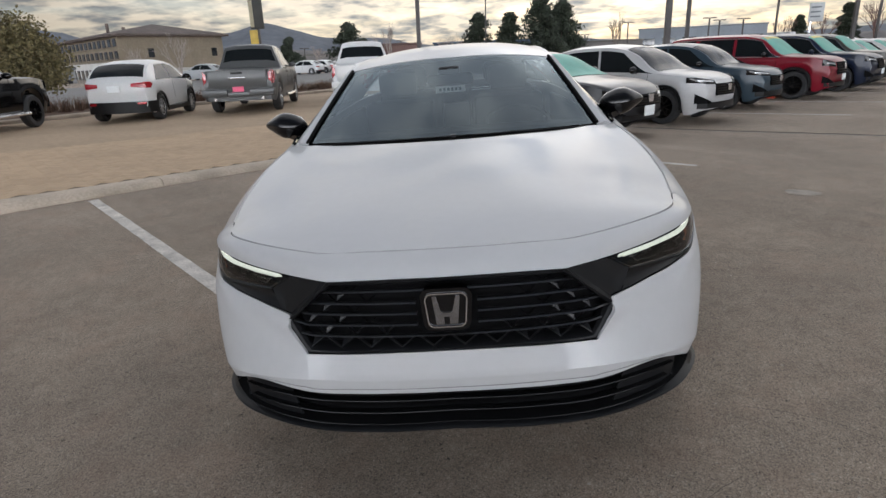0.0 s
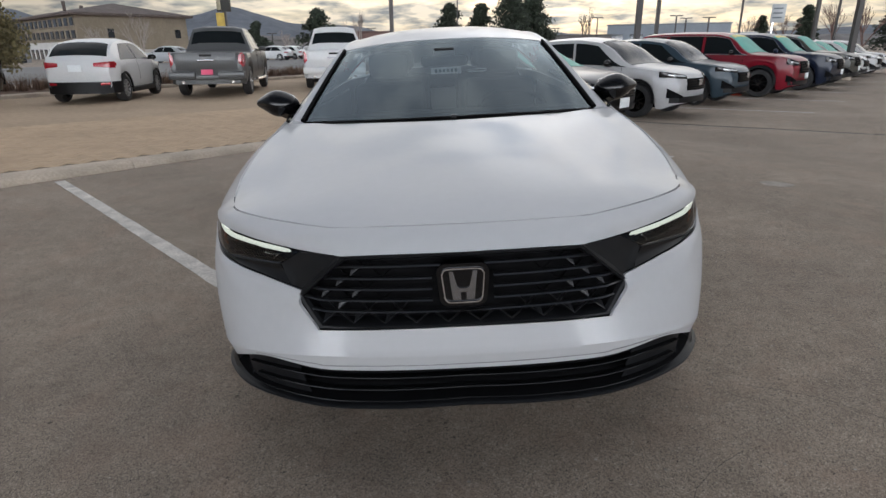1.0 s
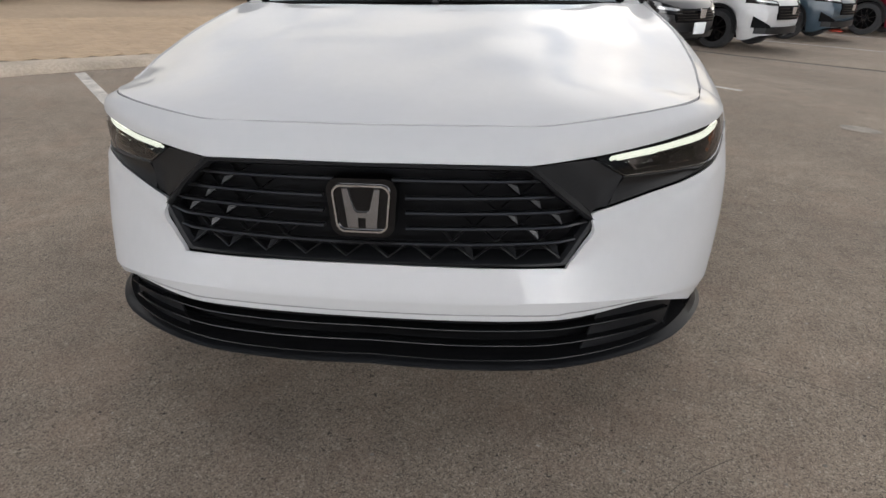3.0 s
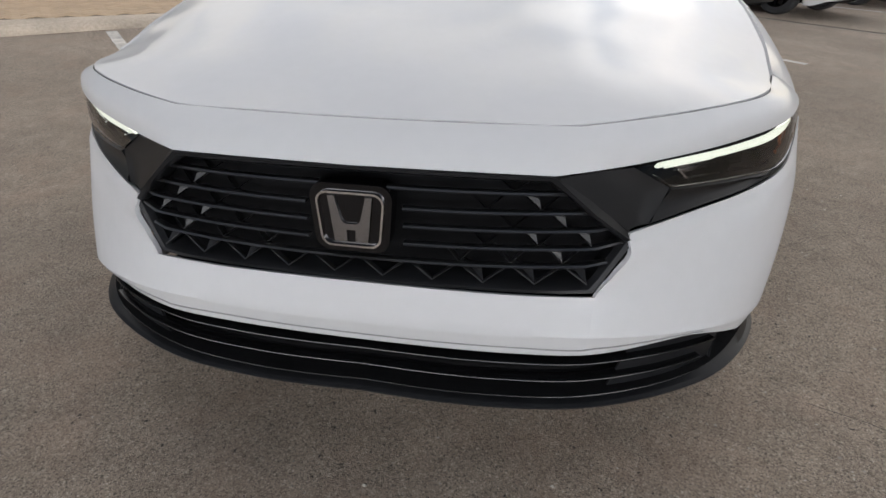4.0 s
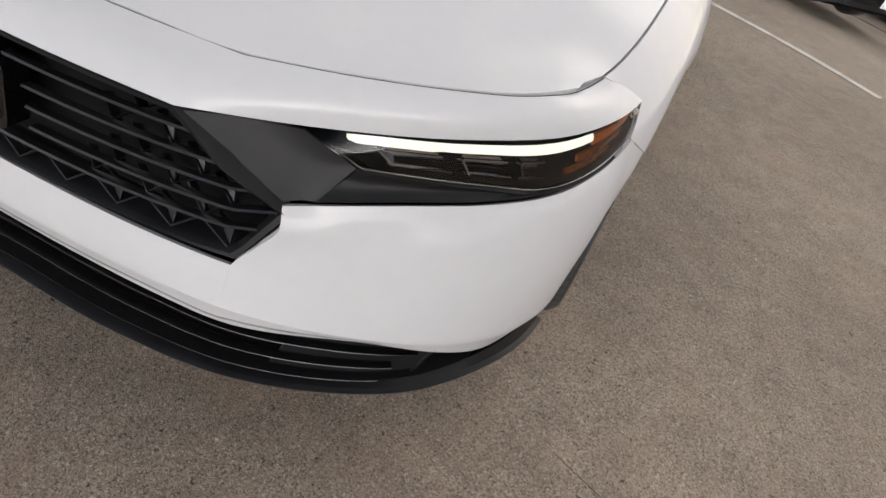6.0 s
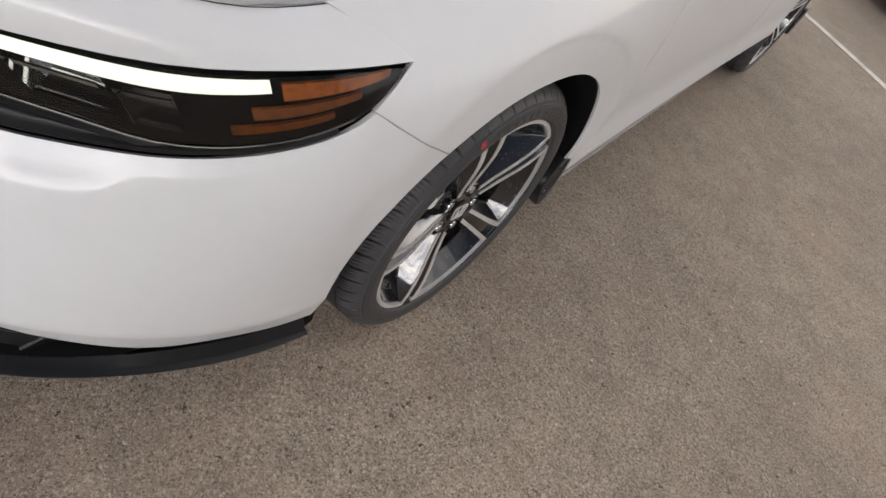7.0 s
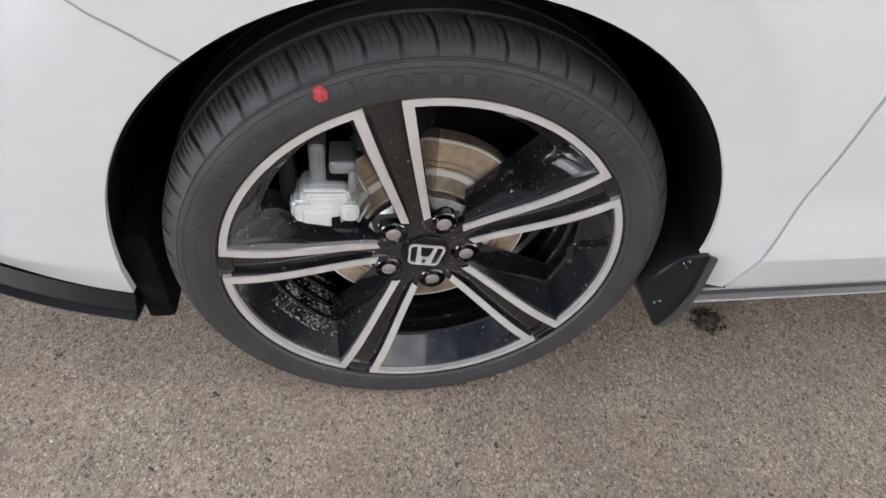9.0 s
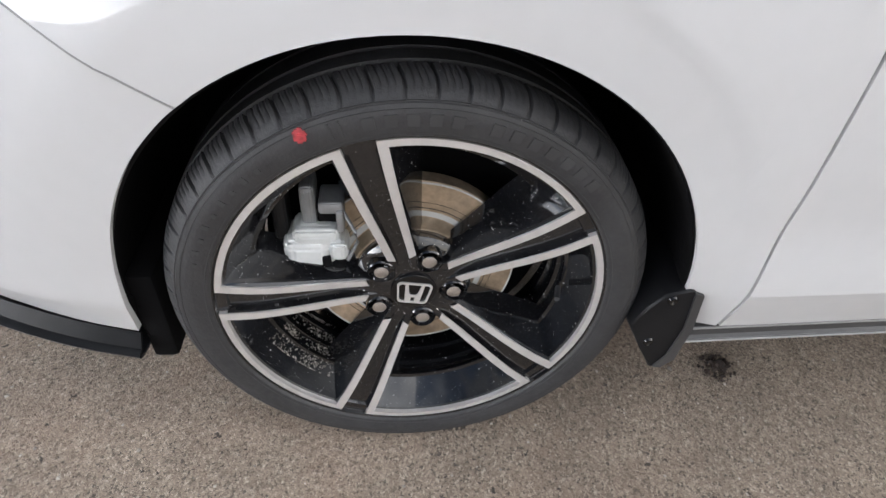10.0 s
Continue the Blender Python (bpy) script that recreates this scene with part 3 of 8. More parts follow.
sh_z = curve1([(-0.60, 0.805), (-0.53, 0.798), (-0.42, 0.799), (-0.20, 0.836), (0.0, 0.873), (0.2, 0.911), (0.40, 0.944), (0.8, 0.957), (2.0, 0.975), (3.0, 0.99), (3.95, 0.95)])
sh_x = curve1([(-0.60, 0.750), (-0.53, 0.767), (-0.42, 0.795), (-0.20, 0.824), (0.0, 0.830), (0.2, 0.815), (0.40, 0.788), (0.6, 0.815), (0.9, 0.84), (2.4, 0.845), (3.4, 0.80), (3.95, 0.70)])
half_w = curve1([(-0.65, 0.80), (-0.45, 0.889), (-0.37, 0.908), (-0.30, 0.928), (-0.15, 0.947), (0.0, 0.954), (0.2, 0.953), (0.5, 0.942), (1.3, 0.934), (2.4, 0.936), (2.8, 0.944), (3.4, 0.90), (3.8, 0.83), (3.97, 0.72)])
sh_g = curve1([(0, 0), (0.03, 0.30), (0.06, 0.55), (0.10, 0.79), (0.15, 0.91), (0.21, 0.97), (0.30, 1.0), (1, 1.0)])


def smooth01(t):
    t = min(max(t, 0), 1)
    return t * t * (3 - 2 * t)


def side_x(y, z):
    xt = sh_x(y)
    x = xt + (half_w(y) - xt) * sh_g(sh_z(y) - z)
    foot = smooth01((y - 0.39) / 0.10)
    if z < 0.44:
        x -= 0.030 * ((0.44 - z) / 0.18) ** 2 * (1 - foot)
    for yc in (AY, RY):
        d = math.hypot(y - yc, (z - AZC) * AR / AZ)
        x -= 0.011 * min(max((AR + 0.066 - d) / 0.066, 0), 1) + 0.0042 * smooth01((AR + 0.074 - d) / 0.010)
    # the doors flare out to a crease low down and turn in below it
    if y > 0.35:
        x -= 0.008 * foot * math.exp(-((z - 0.450) / 0.055) ** 2)
        if z < 0.348:
            x -= foot * (0.348 - z) * (0.30 + 0.08 * (y - 0.5))
    return x


def side_rows(cols, n=5):
    """Rows of points on the flank from columns of (y, z) points."""
    rows = []
    for c in cols:
        r = []
        for i in range(len(c) - 1):
            for k in range(n):
                f = k / n
                y, z = c[i][0] + (c[i + 1][0] - c[i][0]) * f, c[i][1] + (c[i + 1][1] - c[i][1]) * f
                r.append((side_x(y, z), y, z))
        y, z = c[-1]
        rows.append(r + [(side_x(y, z), y, z)])
    return rows


def arch_pt(deg, yc=AY, r=AR):
    r *= 1 - 0.0077 * math.cos(radians(4 * deg))
    return (yc + r * math.cos(radians(deg)), AZC + r * AZ / AR * math.sin(radians(deg)))


# front wing
cols = [[(-0.2275, 0.6065), (-0.305, 0.655), (-0.381, 0.7035), (-0.350, 0.728), (-0.322, 0.752), (-0.36, 0.775), (-0.41, 0.800)]]
for k in range(1, 45):
    f = k / 44
    a = arch_pt(127.8 + (-4.0 - 127.8) * min(f * 1.08, 1.0)) if f < 0.926 else (0.379 + 0.0745 * (f - 0.926) / 0.074, 0.290 - 0.026 * smooth01((f - 0.926) / 0.03))
    yt = -0.41 + (0.4535 + 0.41) * f
    top = (yt, sh_z(yt))
    col = [(a[0] + (top[0] - a[0]) * q, a[1] + (top[1] - a[1]) * q) for q in (0, 0.10, 0.25, 0.42, 0.6, 0.8, 1.0)]
    if f < 0.30:
        w = (1 - f / 0.30) ** 2
        col = [(p[0] + (s[0] + (a[0] - cols[0][0][0]) * (1 - i / 6) + (top[0] - cols[0][6][0]) * i / 6 - p[0]) * w,
                p[1] + (s[1] + (a[1] - cols[0][0][1]) * (1 - i / 6) + (top[1] - cols[0][6][1]) * i / 6 - p[1]) * w) for i, (p, s) in enumerate(zip(col, cols[0]))]
    cols.append(col)
wing = side_rows(cols)
# the top edge folds in under the bonnet
for sgn in (1, -1):
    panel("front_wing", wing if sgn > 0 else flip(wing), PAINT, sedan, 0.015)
# doors and quarter panels
for name, ya, yb in (("front_door", 0.4585, 1.60), ("rear_door", 1.606, 2.44)):
    cols = []
    for k in range(19):
        y = ya + (yb - ya) * k / 18
        zb = 0.264
        if name == "rear_door":
            d = AR ** 2 - (y - RY) ** 2
            zb = max(zb, AZC + AZ / AR * math.sqrt(d)) if d > 0 else zb
        cols.append([(y, zb + (sh_z(y) - zb) * q) for q in (0, 0.06, 0.12, 0.126, 0.19, 0.25, 0.4, 0.6, 0.8, 1.0)])
    for sgn in (1, -1):
        rows = side_rows(cols, 3)
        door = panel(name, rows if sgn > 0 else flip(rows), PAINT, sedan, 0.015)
        bm = bmesh.new()
        hy = ya + (yb - ya) * 0.80
        sweep(bm, [(sgn * (side_x(hy + d, 0.80) + o), hy + d, 0.80) for d, o in ((-0.10, 0.0), (-0.08, 0.028), (0.08, 0.03), (0.10, 0.0))], circle(0.012, 6))
        part("door_handle", bm, PAINT, door)
ys = sorted([2.446 + (3.62 - 2.446) * k / 30 for k in range(31)] + [RY + AR * c for c in (0.9, 0.95, 0.98, 0.995)])
cols = []
for y in ys:
    d = AR ** 2 - (y - RY) ** 2
    zb = AZC + AZ / AR * math.sqrt(d) if d > 0 else 0.27
    cols.append([(y, zb + (sh_z(y) - zb) * q) for q in (0, 0.12, 0.25, 0.4, 0.6, 0.8, 1.0)])
rows = side_rows(cols, 3)
for sgn in (1, -1):
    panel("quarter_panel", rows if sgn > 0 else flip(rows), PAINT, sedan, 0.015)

# bonnet: front edge with two corners, crowned, with a soft fold towards each screen corner
hood_front = [(0, -0.852, 0.799), (0.20, -0.845, 0.799), (0.376, -0.822, 0.796), (0.502, -0.767, 0.801), (0.642, -0.680, 0.805), (0.704, -0.624, 0.805), (0.744, -0.562, 0.803), (0.771, -0.493, 0.7970)]
N = 26
hood_c = curve1([(-0.86, 0.797), (-0.75, 0.822), (-0.6, 0.852), (-0.4, 0.888), (-0.2, 0.918), (0.0, 0.944), (0.16, 0.962), (0.5, 0.985)])


def hood_row(f):
    """Across the bonnet at f of the way to the screen."""
    out = []
    fr = spline(hood_front, N)
    for k in range(N + 1):
        s = k / N
        x0, y0, z0 = fr[k]
        yb = 0.13 + 0.27 * s ** 2.2
        y = y0 + (yb - y0) * f
        xe = sh_x(min(max(y, -0.53), 0.4)) - 0.006
        x = x0 + (s ** 0.97 * xe - x0) * smooth01(f * (2.2 + 9 * s ** 6))
        zc = hood_c(y)
        ze = sh_z(y) - 0.002
        t = x / max(xe, 0.1)
        crown = zc + (ze - zc) * min(t, 1) ** 3.0
        fold = 0.006 * math.exp(-((t - 0.80) / 0.10) ** 2) * smooth01(f * 3) + 0.004 * math.exp(-((t - 0.50) / 0.09) ** 2) * smooth01(f * 2) * (1 - f)
        xe0 = sh_x(min(max(y0, -0.53), 0.4)) - 0.006
        zc0 = hood_c(y0)
        lift = z0 - (zc0 + (sh_z(y0) - 0.002 - zc0) * min(x0 / xe0, 1) ** 3.0)
        out.append((x, y, crown + fold + lift * math.exp(-f * 7)))
    return out


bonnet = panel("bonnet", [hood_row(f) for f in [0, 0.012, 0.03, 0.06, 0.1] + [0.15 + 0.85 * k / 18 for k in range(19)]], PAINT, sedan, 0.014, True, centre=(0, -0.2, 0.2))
# scuttle behind the bonnet, and the wipers
bm = bmesh.new()
rows = []
for k in range(-12, 13):
    s = abs(k) / 12
    y = 0.10 + 0.27 * s ** 2.2
    rows.append([(0.745 * k / 12, y, hood_c(y) - 0.035 - 0.03 * s ** 2), (0.745 * k / 12, y + 0.12, hood_c(0.14) + 0.005 - 0.045 * s ** 2)])
grid(bm, rows)
face_out(bm, (0, 0, 0.2))
thicken(bm, 0.01)
scuttle = part("scuttle", bm, SATIN_BLACK, sedan)
for x0, x1 in ((-0.56, 0.02), (0.08, 0.62)):
    bm = bmesh.new()
    pts = [(x0 + (x1 - x0) * k / 8, 0.165 + 0.24 * abs((x0 + (x1 - x0) * k / 8) / 0.72) ** 2.2 + 0.004 * math.sin(k), 0.970 - 0.028 * abs((x0 + (x1 - x0) * k / 8) / 0.7) ** 2) for k in range(9)]
    tube(bm, pts, 0.004, 6)
    box(bm, pts[-1][0] - 0.012, pts[-1][0] + 0.012, pts[-1][1] - 0.010, pts[-1][1] + 0.012, pts[-1][2] - 0.012, pts[-1][2] + 0.008, 0.004)
    part("wiper", bm, SATIN_BLACK, scuttle)

# nose: a white band between the bonnet and the grille, reaching the lamps' outer tips
band_top = [(0, -0.8565, 0.797), (0.20, -0.8495, 0.797), (0.378, -0.826, 0.794), (0.505, -0.771, 0.799), (0.645, -0.684, 0.803), (0.708, -0.627, 0.802), (0.748, -0.564, 0.798), (0.773, -0.493, 0.789), (0.796, -0.412, 0.796)]
band_mid = [(0, -0.908, 0.775), (0.20, -0.901, 0.775), (0.362, -0.880, 0.772), (0.51, -0.802, 0.768), (0.668, -0.702, 0.776), (0.774, -0.588, 0.779), (0.816, -0.492, 0.774), (0.843, -0.36, 0.777)]
band_low = [(0, -0.938, 0.742), (0.20, -0.932, 0.742), (0.342, -0.914, 0.737), (0.50, -0.813, 0.733), (0.672, -0.700, 0.744), (0.793, -0.575, 0.751), (0.848, -0.455, 0.756), (0.873, -0.322, 0.752)]
band_in = [(x * 0.985, y + 0.022, z - 0.010) for x, y, z in band_low]


for c in (band_top, band_mid, band_low):
    x, y, z = c[-1]
    c[-1] = (side_x(y + 0.010, z + 0.001) - 0.0014, y + 0.010, z + 0.001)


def poly(pts, n=6):
    """Points along a polyline, n to each stretch."""
    out = []
    for i in range(len(pts) - 1):
        for k in range(n):
            out.append(tuple(np.array(pts[i]) + (np.array(pts[i + 1]) - np.array(pts[i])) * k / n))
    return out + [pts[-1]]


def feature(pts, corner, n=10):
    """A smooth curve with one kept corner at index corner."""
    return list(map(tuple, spline(pts[:corner + 1], n))) + list(map(tuple, spline(pts[corner:], 2 * n)))[1:]


rows = [feature(c, 2) for c in (band_top, band_mid, band_low, band_in)]
dense = []
cols = [spline([r[j] for r in rows[:3]], 8) for j in range(len(rows[0]))]
under = [(x * 0.972, y + 0.020, z - 0.008) for x, y, z in rows[0]]
dense = [under] + [[c[i] for c in cols] for i in range(9)] + [rows[3]]
# black tube laid in the bonnet's shut line paints the gap's shade
bm = bmesh.new()
gap = [(x * 0.9975, y + 0.0016, z - 0.0022) for x, y, z in rows[0]]
sweep(bm, [(-x, y, z) for x, y, z in reversed(gap[1:])] + gap, circle(0.0021, 6))
part("bonnet_seal", bm, MATT_BLACK, sedan)
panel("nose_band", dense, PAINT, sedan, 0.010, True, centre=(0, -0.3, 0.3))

# bumper skin: from the lamps and the grille down to the lower intake and back to the wheel arch
b1 = [(0.481, -0.867, 0.619), (0.612, -0.765, 0.628), (0.735, -0.652, 0.630), (0.797, -0.588, 0.639), (0.851, -0.485, 0.653), (0.872, -0.428, 0.670), (0.888, -0.381, 0.7025), (0.924, -0.229, 0.6055)]
b2 = [(0.487, -0.877, 0.592), (0.620, -0.777, 0.593), (0.762, -0.655, 0.593), (0.847, -0.540, 0.597), (0.891, -0.435, 0.607), (0.906, -0.365, 0.612), (0.918, -0.284, 0.550)]
b3 = [(0.462, -0.898, 0.548), (0.625, -0.800, 0.532), (0.768, -0.678, 0.520), (0.852, -0.560, 0.515), (0.895, -0.455, 0.512), (0.906, -0.396, 0.505), (0.907, -0.329, 0.476)]
b4 = [(0.432, -0.917, 0.509), (0.61, -0.834, 0.477), (0.758, -0.715, 0.450), (0.845, -0.590, 0.430), (0.886, -0.480, 0.415), (0.896, -0.422, 0.402), (0.897, -0.359, 0.380)]
b5 = [(0.430, -0.944, 0.438), (0.60, -0.868, 0.415), (0.740, -0.756, 0.380), (0.826, -0.630, 0.345), (0.871, -0.514, 0.322), (0.888, -0.434, 0.312), (0.892, -0.368, 0.303)]
b6 = [(0.420, -0.930, 0.384), (0.639, -0.832, 0.388), (0.745, -0.735, 0.340), (0.804, -0.627, 0.284), (0.845, -0.515, 0.262), (0.866, -0.438, 0.250), (0.877, -0.373, 0.242)]


def blend_rows(rows, n, sharp=()):
    """Dense rows: smooth through all but kept sharp at the rows named."""
    cuts = [0, *sharp, len(rows) - 1]
    out = []
    for a, b in zip(cuts[:-1], cuts[1:]):
        cols = [spline([r[j] for r in rows[a:b + 1]], n * (b - a)) for j in range(len(rows[0]))]
        seg = [[c[i] for c in cols] for i in range(n * (b - a) + 1)]
        out += seg if not out else seg[1:]
    return out


c4 = [(0, -0.951, 0.516), (0.15, -0.949, 0.515), (0.30, -0.938, 0.512), (0.432, -0.917, 0.509)]
c5 = [(0, -0.968, 0.437), (0.15, -0.966, 0.437), (0.30, -0.958, 0.437), (0.430, -0.944, 0.438)]
c55 = [(0, -0.953, 0.393), (0.15, -0.951, 0.393), (0.30, -0.944, 0.395), (0.424, -0.934, 0.398)]
c6 = [(0, -0.948, 0.377), (0.15, -0.946, 0.377), (0.30, -0.940, 0.379), (0.420, -0.930, 0.384)]


def resample(p, n):
    p = np.array(p)
    d = np.r_[0, np.cumsum(np.linalg.norm(np.diff(p, axis=0), axis=1))]
    return [tuple(np.interp(t, d, p[:, k]) for k in range(3)) for t in np.linspace(0, d[-1], n + 1)]


def shared(c, b):
    """One smooth curve through the bumper's centre c and its corner b, cut where they meet."""
    full = np.array(spline(c + b[1:], 1500))
    cut = int(np.argmin(np.linalg.norm(full - np.array(c[-1]), axis=1)))
    return resample(full[:cut + 1], 16), resample(full[cut:], 36)


b55 = [tuple((np.array(p) + 2 * np.array(q)) / 3) for p, q in zip(b5, b6)]
cR, bR = zip(*[shared(c, b) for c, b in ((c4, b4), (c5, b5), (c55, b55), (c6, b6))])
cR = list(cR)
# a narrow ledge runs along the upper edge, under the lamp
ledge = []
for k, (x, y, z) in enumerate(b1):
    w = (0.55, 1, 1, 1, 0.9, 0.6, 0.15, 0.0)[k]
    r = math.hypot(x, y)
    ledge.append((x + x / r * 0.011 * w, y + y / r * 0.011 * w, z - (0.020, 0.022, 0.022, 0.021, 0.019, 0.016, 0.012, 0.012)[k]))
ledge[7] = (0.9222, -0.2435, 0.5935)
R = [list(map(tuple, spline(b[:7], 30))) + list(map(tuple, spline(b[6:], 6)))[1:] for b in (b1, ledge)]
R += [list(map(tuple, spline(b, 36))) for b in (b2, b3)] + [bR[0], bR[1], bR[3]]
skin = blend_rows(R, 6, sharp=(1, 5))
# towards the arch the skin runs flush with the wing
for row in skin:
    for k, (x, y, z) in enumerate(row):
        w = smooth01((y + 0.42) / 0.10) * smooth01((z - 0.42) / 0.12)
        row[k] = (x * (1 - w) + side_x(y, z) * w, y, z)
for sgn in (1, -1):
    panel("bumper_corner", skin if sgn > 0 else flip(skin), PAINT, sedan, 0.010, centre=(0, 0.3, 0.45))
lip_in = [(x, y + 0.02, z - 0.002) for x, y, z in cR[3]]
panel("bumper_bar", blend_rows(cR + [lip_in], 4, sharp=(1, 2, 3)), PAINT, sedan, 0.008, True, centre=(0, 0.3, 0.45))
# seam between bumper and wing
for sgn in (1, -1):
    bm = bmesh.new()
    seam = [(-0.382 + 0.153 * k / 10, 0.7035 - 0.098 * k / 10) for k in range(11)]
    sweep(bm, [(sgn * (side_x(y, z) + 0.0002), y, z) for y, z in seam], circle(0.0011, 5))
    part("panel_seam", bm, SEAM_GLINT_GREY, sedan)
# fine groove above the intake edge
bm = bmesh.new()
gr = cR[2] + [p for p in skin[34][1:13]]
gr = [(p[0], p[1] - 0.0008, p[2] + 0.003) for p in gr]
sweep(bm, [(-p[0], p[1], p[2]) for p in reversed(gr[1:])] + gr, [(-0.001, -0.0012), (0.002, -0.0012), (0.002, 0.0012), (-0.001, 0.0012)])
part("bumper_groove", bm, SEAM_GLINT_GREY, sedan)

# lower intake: dark recess, slats, end inserts, and the black splitter
lip_path = [(0, -0.981, 0.275), (0.246, -0.975, 0.269), (0.441, -0.942, 0.266), (0.595, -0.877, 0.266), (0.721, -0.786, 0.261), (0.806, -0.670, 0.252), (0.858, -0.552, 0.235), (0.880, -0.459, 0.216), (0.888, -0.380, 0.199)]
lp = list(map(tuple, spline(lip_path, 40)))


def offs(pts, inward, dz):
    """The curve set back towards the car by inward, and raised by dz."""
    out = []
    for i, p in enumerate(pts):
        a, b = np.array(pts[max(i - 1, 0)]), np.array(pts[min(i + 1, len(pts) - 1)])
        d = b - a
        n = np.array([-d[1], d[0], 0])
        n = n / (np.linalg.norm(n) + 1e-9)
        out.append((p[0] + n[0] * inward if p[0] > 1e-6 else 0.0, p[1] + n[1] * inward, p[2] + dz))
    return out


lip_rows = [offs(lp, 0.10, -0.012), offs(lp, 0.012, -0.010), offs(lp, 0.001, -0.006), offs(lp, -0.001, -0.001), offs(lp, 0.002, 0.002), offs(lp, 0.010, 0.004)]
lip_rows.append([(q[0], q[1], q[2] + (0.009 + 0.022 * smooth01((k - 20) / 16))) for k, q in enumerate(offs(lp, 0.022, -0.004))])
panel("splitter", lip_rows, LIP_BLACK, sedan, 0.006, True, centre=(0, 0.3, 0.6), label="satin black front splitter lip")
# recess wall behind the slats
top = spline([(0, -0.925, 0.381), (0.30, -0.917, 0.383), (0.42, -0.907, 0.388), (0.60, -0.840, 0.392), (0.70, -0.760, 0.368), (0.770, -0.655, 0.315), (0.812, -0.58, 0.278)], 40)
low = [tuple(p) for p in spline(lip_rows[-1][:31], 40)]
back = [(p[0] * 0.96, p[1] + 0.075, p[2] - 0.01) for p in top]
backl = [(p[0] * 0.96, p[1] + 0.07, p[2] + 0.01) for p in low]
panel("intake_recess", [list(map(tuple, top)), back, backl, low], MATT_BLACK, sedan, 0.004, True, centre=(0, -2.5, 0.4))
for f in (0.36, 0.68, 0.99):
    pts = []
    for k in range(0, 33 if f < 0.6 else 32):
        a, b = np.array(top[k]), np.array(low[k])
        p = a + (b - a) * f
        pts.append((p[0], p[1] + 0.010, p[2]))
    bm = bmesh.new()
    sweep(bm, [(-p[0], p[1], p[2]) for p in reversed(pts[1:])] + pts, [(-0.016, 0.0022), (0.008, 0.0020), (0.0100, 0.0013), (0.0107, 0.0), (0.0100, -0.0013), (0.008, -0.0020), (-0.016, -0.0022)])
    part("intake_slat", bm, BAR_BLACK, sedan)
for sgn in (1, -1):
    # smooth end insert and the air slot beside it
    rows = []
    for k in range(22, 35):
        a, b = np.array(top[k]), np.array(low[k])
        rows.append([tuple((a + (b - a) * q + (0, 0.018, 0)) * (sgn, 1, 1)) for q in np.linspace(0.04, 0.98, 10)])
    panel("intake_insert", rows, LIP_BLACK, sedan, 0.006, centre=(0, 0.3, 0.4))
    bm = bmesh.new()
    rows = []
    for k in range(34, 41):
        a, b = np.array(top[k]), np.array(low[k])
        dep = 0.010 + 0.05 * math.sin(math.pi * min((k - 34) / 6, 1))
        rows.append([tuple((a + (b - a) * q + (-0.3 * dep, dep * (1 if 0.15 < q < 0.8 else 0.4), 0)) * (sgn, 1, 1)) for q in np.linspace(0.0, 1.0, 9)])
    grid(bm, rows)
    face_out(bm, (0, 0.3, 0.4))
    thicken(bm, 0.005)
    part("air_slot", bm, SATIN_BLACK, sedan)

# grille: hexagonal frame, recess, slats, lattice, emblem


def hex_y(x, z):
    """Depth of the grille's face."""
    return -0.944 + 0.105 * (abs(x) / 0.43) ** 2.2 * 0.36 + 0.06 * max(0, (z - 0.60)) + 0.03 * max(0, abs(x) - 0.42) / 0.07


def hex_half(z):
    """Half width of the opening at height z."""
    if z > 0.602:
        return 0.342 + (0.490 - 0.342) * (0.735 - z) / (0.735 - 0.602)
    return 0.430 + (0.490 - 0.430) * (z - 0.511) / (0.602 - 0.511)


bm = bmesh.new()
zs = np.linspace(0.512, 0.738, 12)
rows = [[(hex_half(z) * k / 16, hex_y(hex_half(z) * k / 16, z) + 0.060, z) for k in range(-16, 17)] for z in zs]
grid(bm, rows)
face_out(bm, (0, 1, 0.6))
thicken(bm, 0.004)
grille = part("grille", bm, MATT_BLACK, sedan, "black hexagonal grille with horizontal slats and a lattice")
# frame
edge = [(-0.342, 0.735), (-0.490, 0.602), (-0.430, 0.511), (-0.2, 0.516), (0, 0.517), (0.2, 0.516), (0.430, 0.511), (0.490, 0.602), (0.342, 0.735), (0.17, 0.739), (0, 0.741), (-0.17, 0.739)]
bm = bmesh.new()
rows = []
for x, z in poly([(a, 0, b) for a, b in edge + edge[:1]], 4)[:-1] and [(p[0], p[2]) for p in poly([(a, 0, b) for a, b in edge + edge[:1]], 4)[:-1]]:
    wx = 0.955 if abs(x) > 0.3 else 1.0
    wz = z + (0.011 if z < 0.53 else (-0.012 if z > 0.72 else 0.0))
    y = hex_y(x, z)
    rows.append([(x * 1.022, y + 0.022, z + (0.010 if z > 0.72 else -0.016 if z < 0.53 else 0.0)), (x * 1.003, y + 0.002, z), (x, y - 0.003, z), (x * (wx + 1) / 2, y - 0.003, (z + wz) / 2), (x * wx, y + 0.006, wz), (x * wx * 0.99, y + 0.06, wz)])
grid(bm, rows + rows[:1])
face_out(bm, (0, 1, 0.6))
thicken(bm, 0.003)
part("grille_frame", bm, LIP_BLACK, grille)
SLATS = (0.700, 0.666, 0.633, 0.599, 0.563)
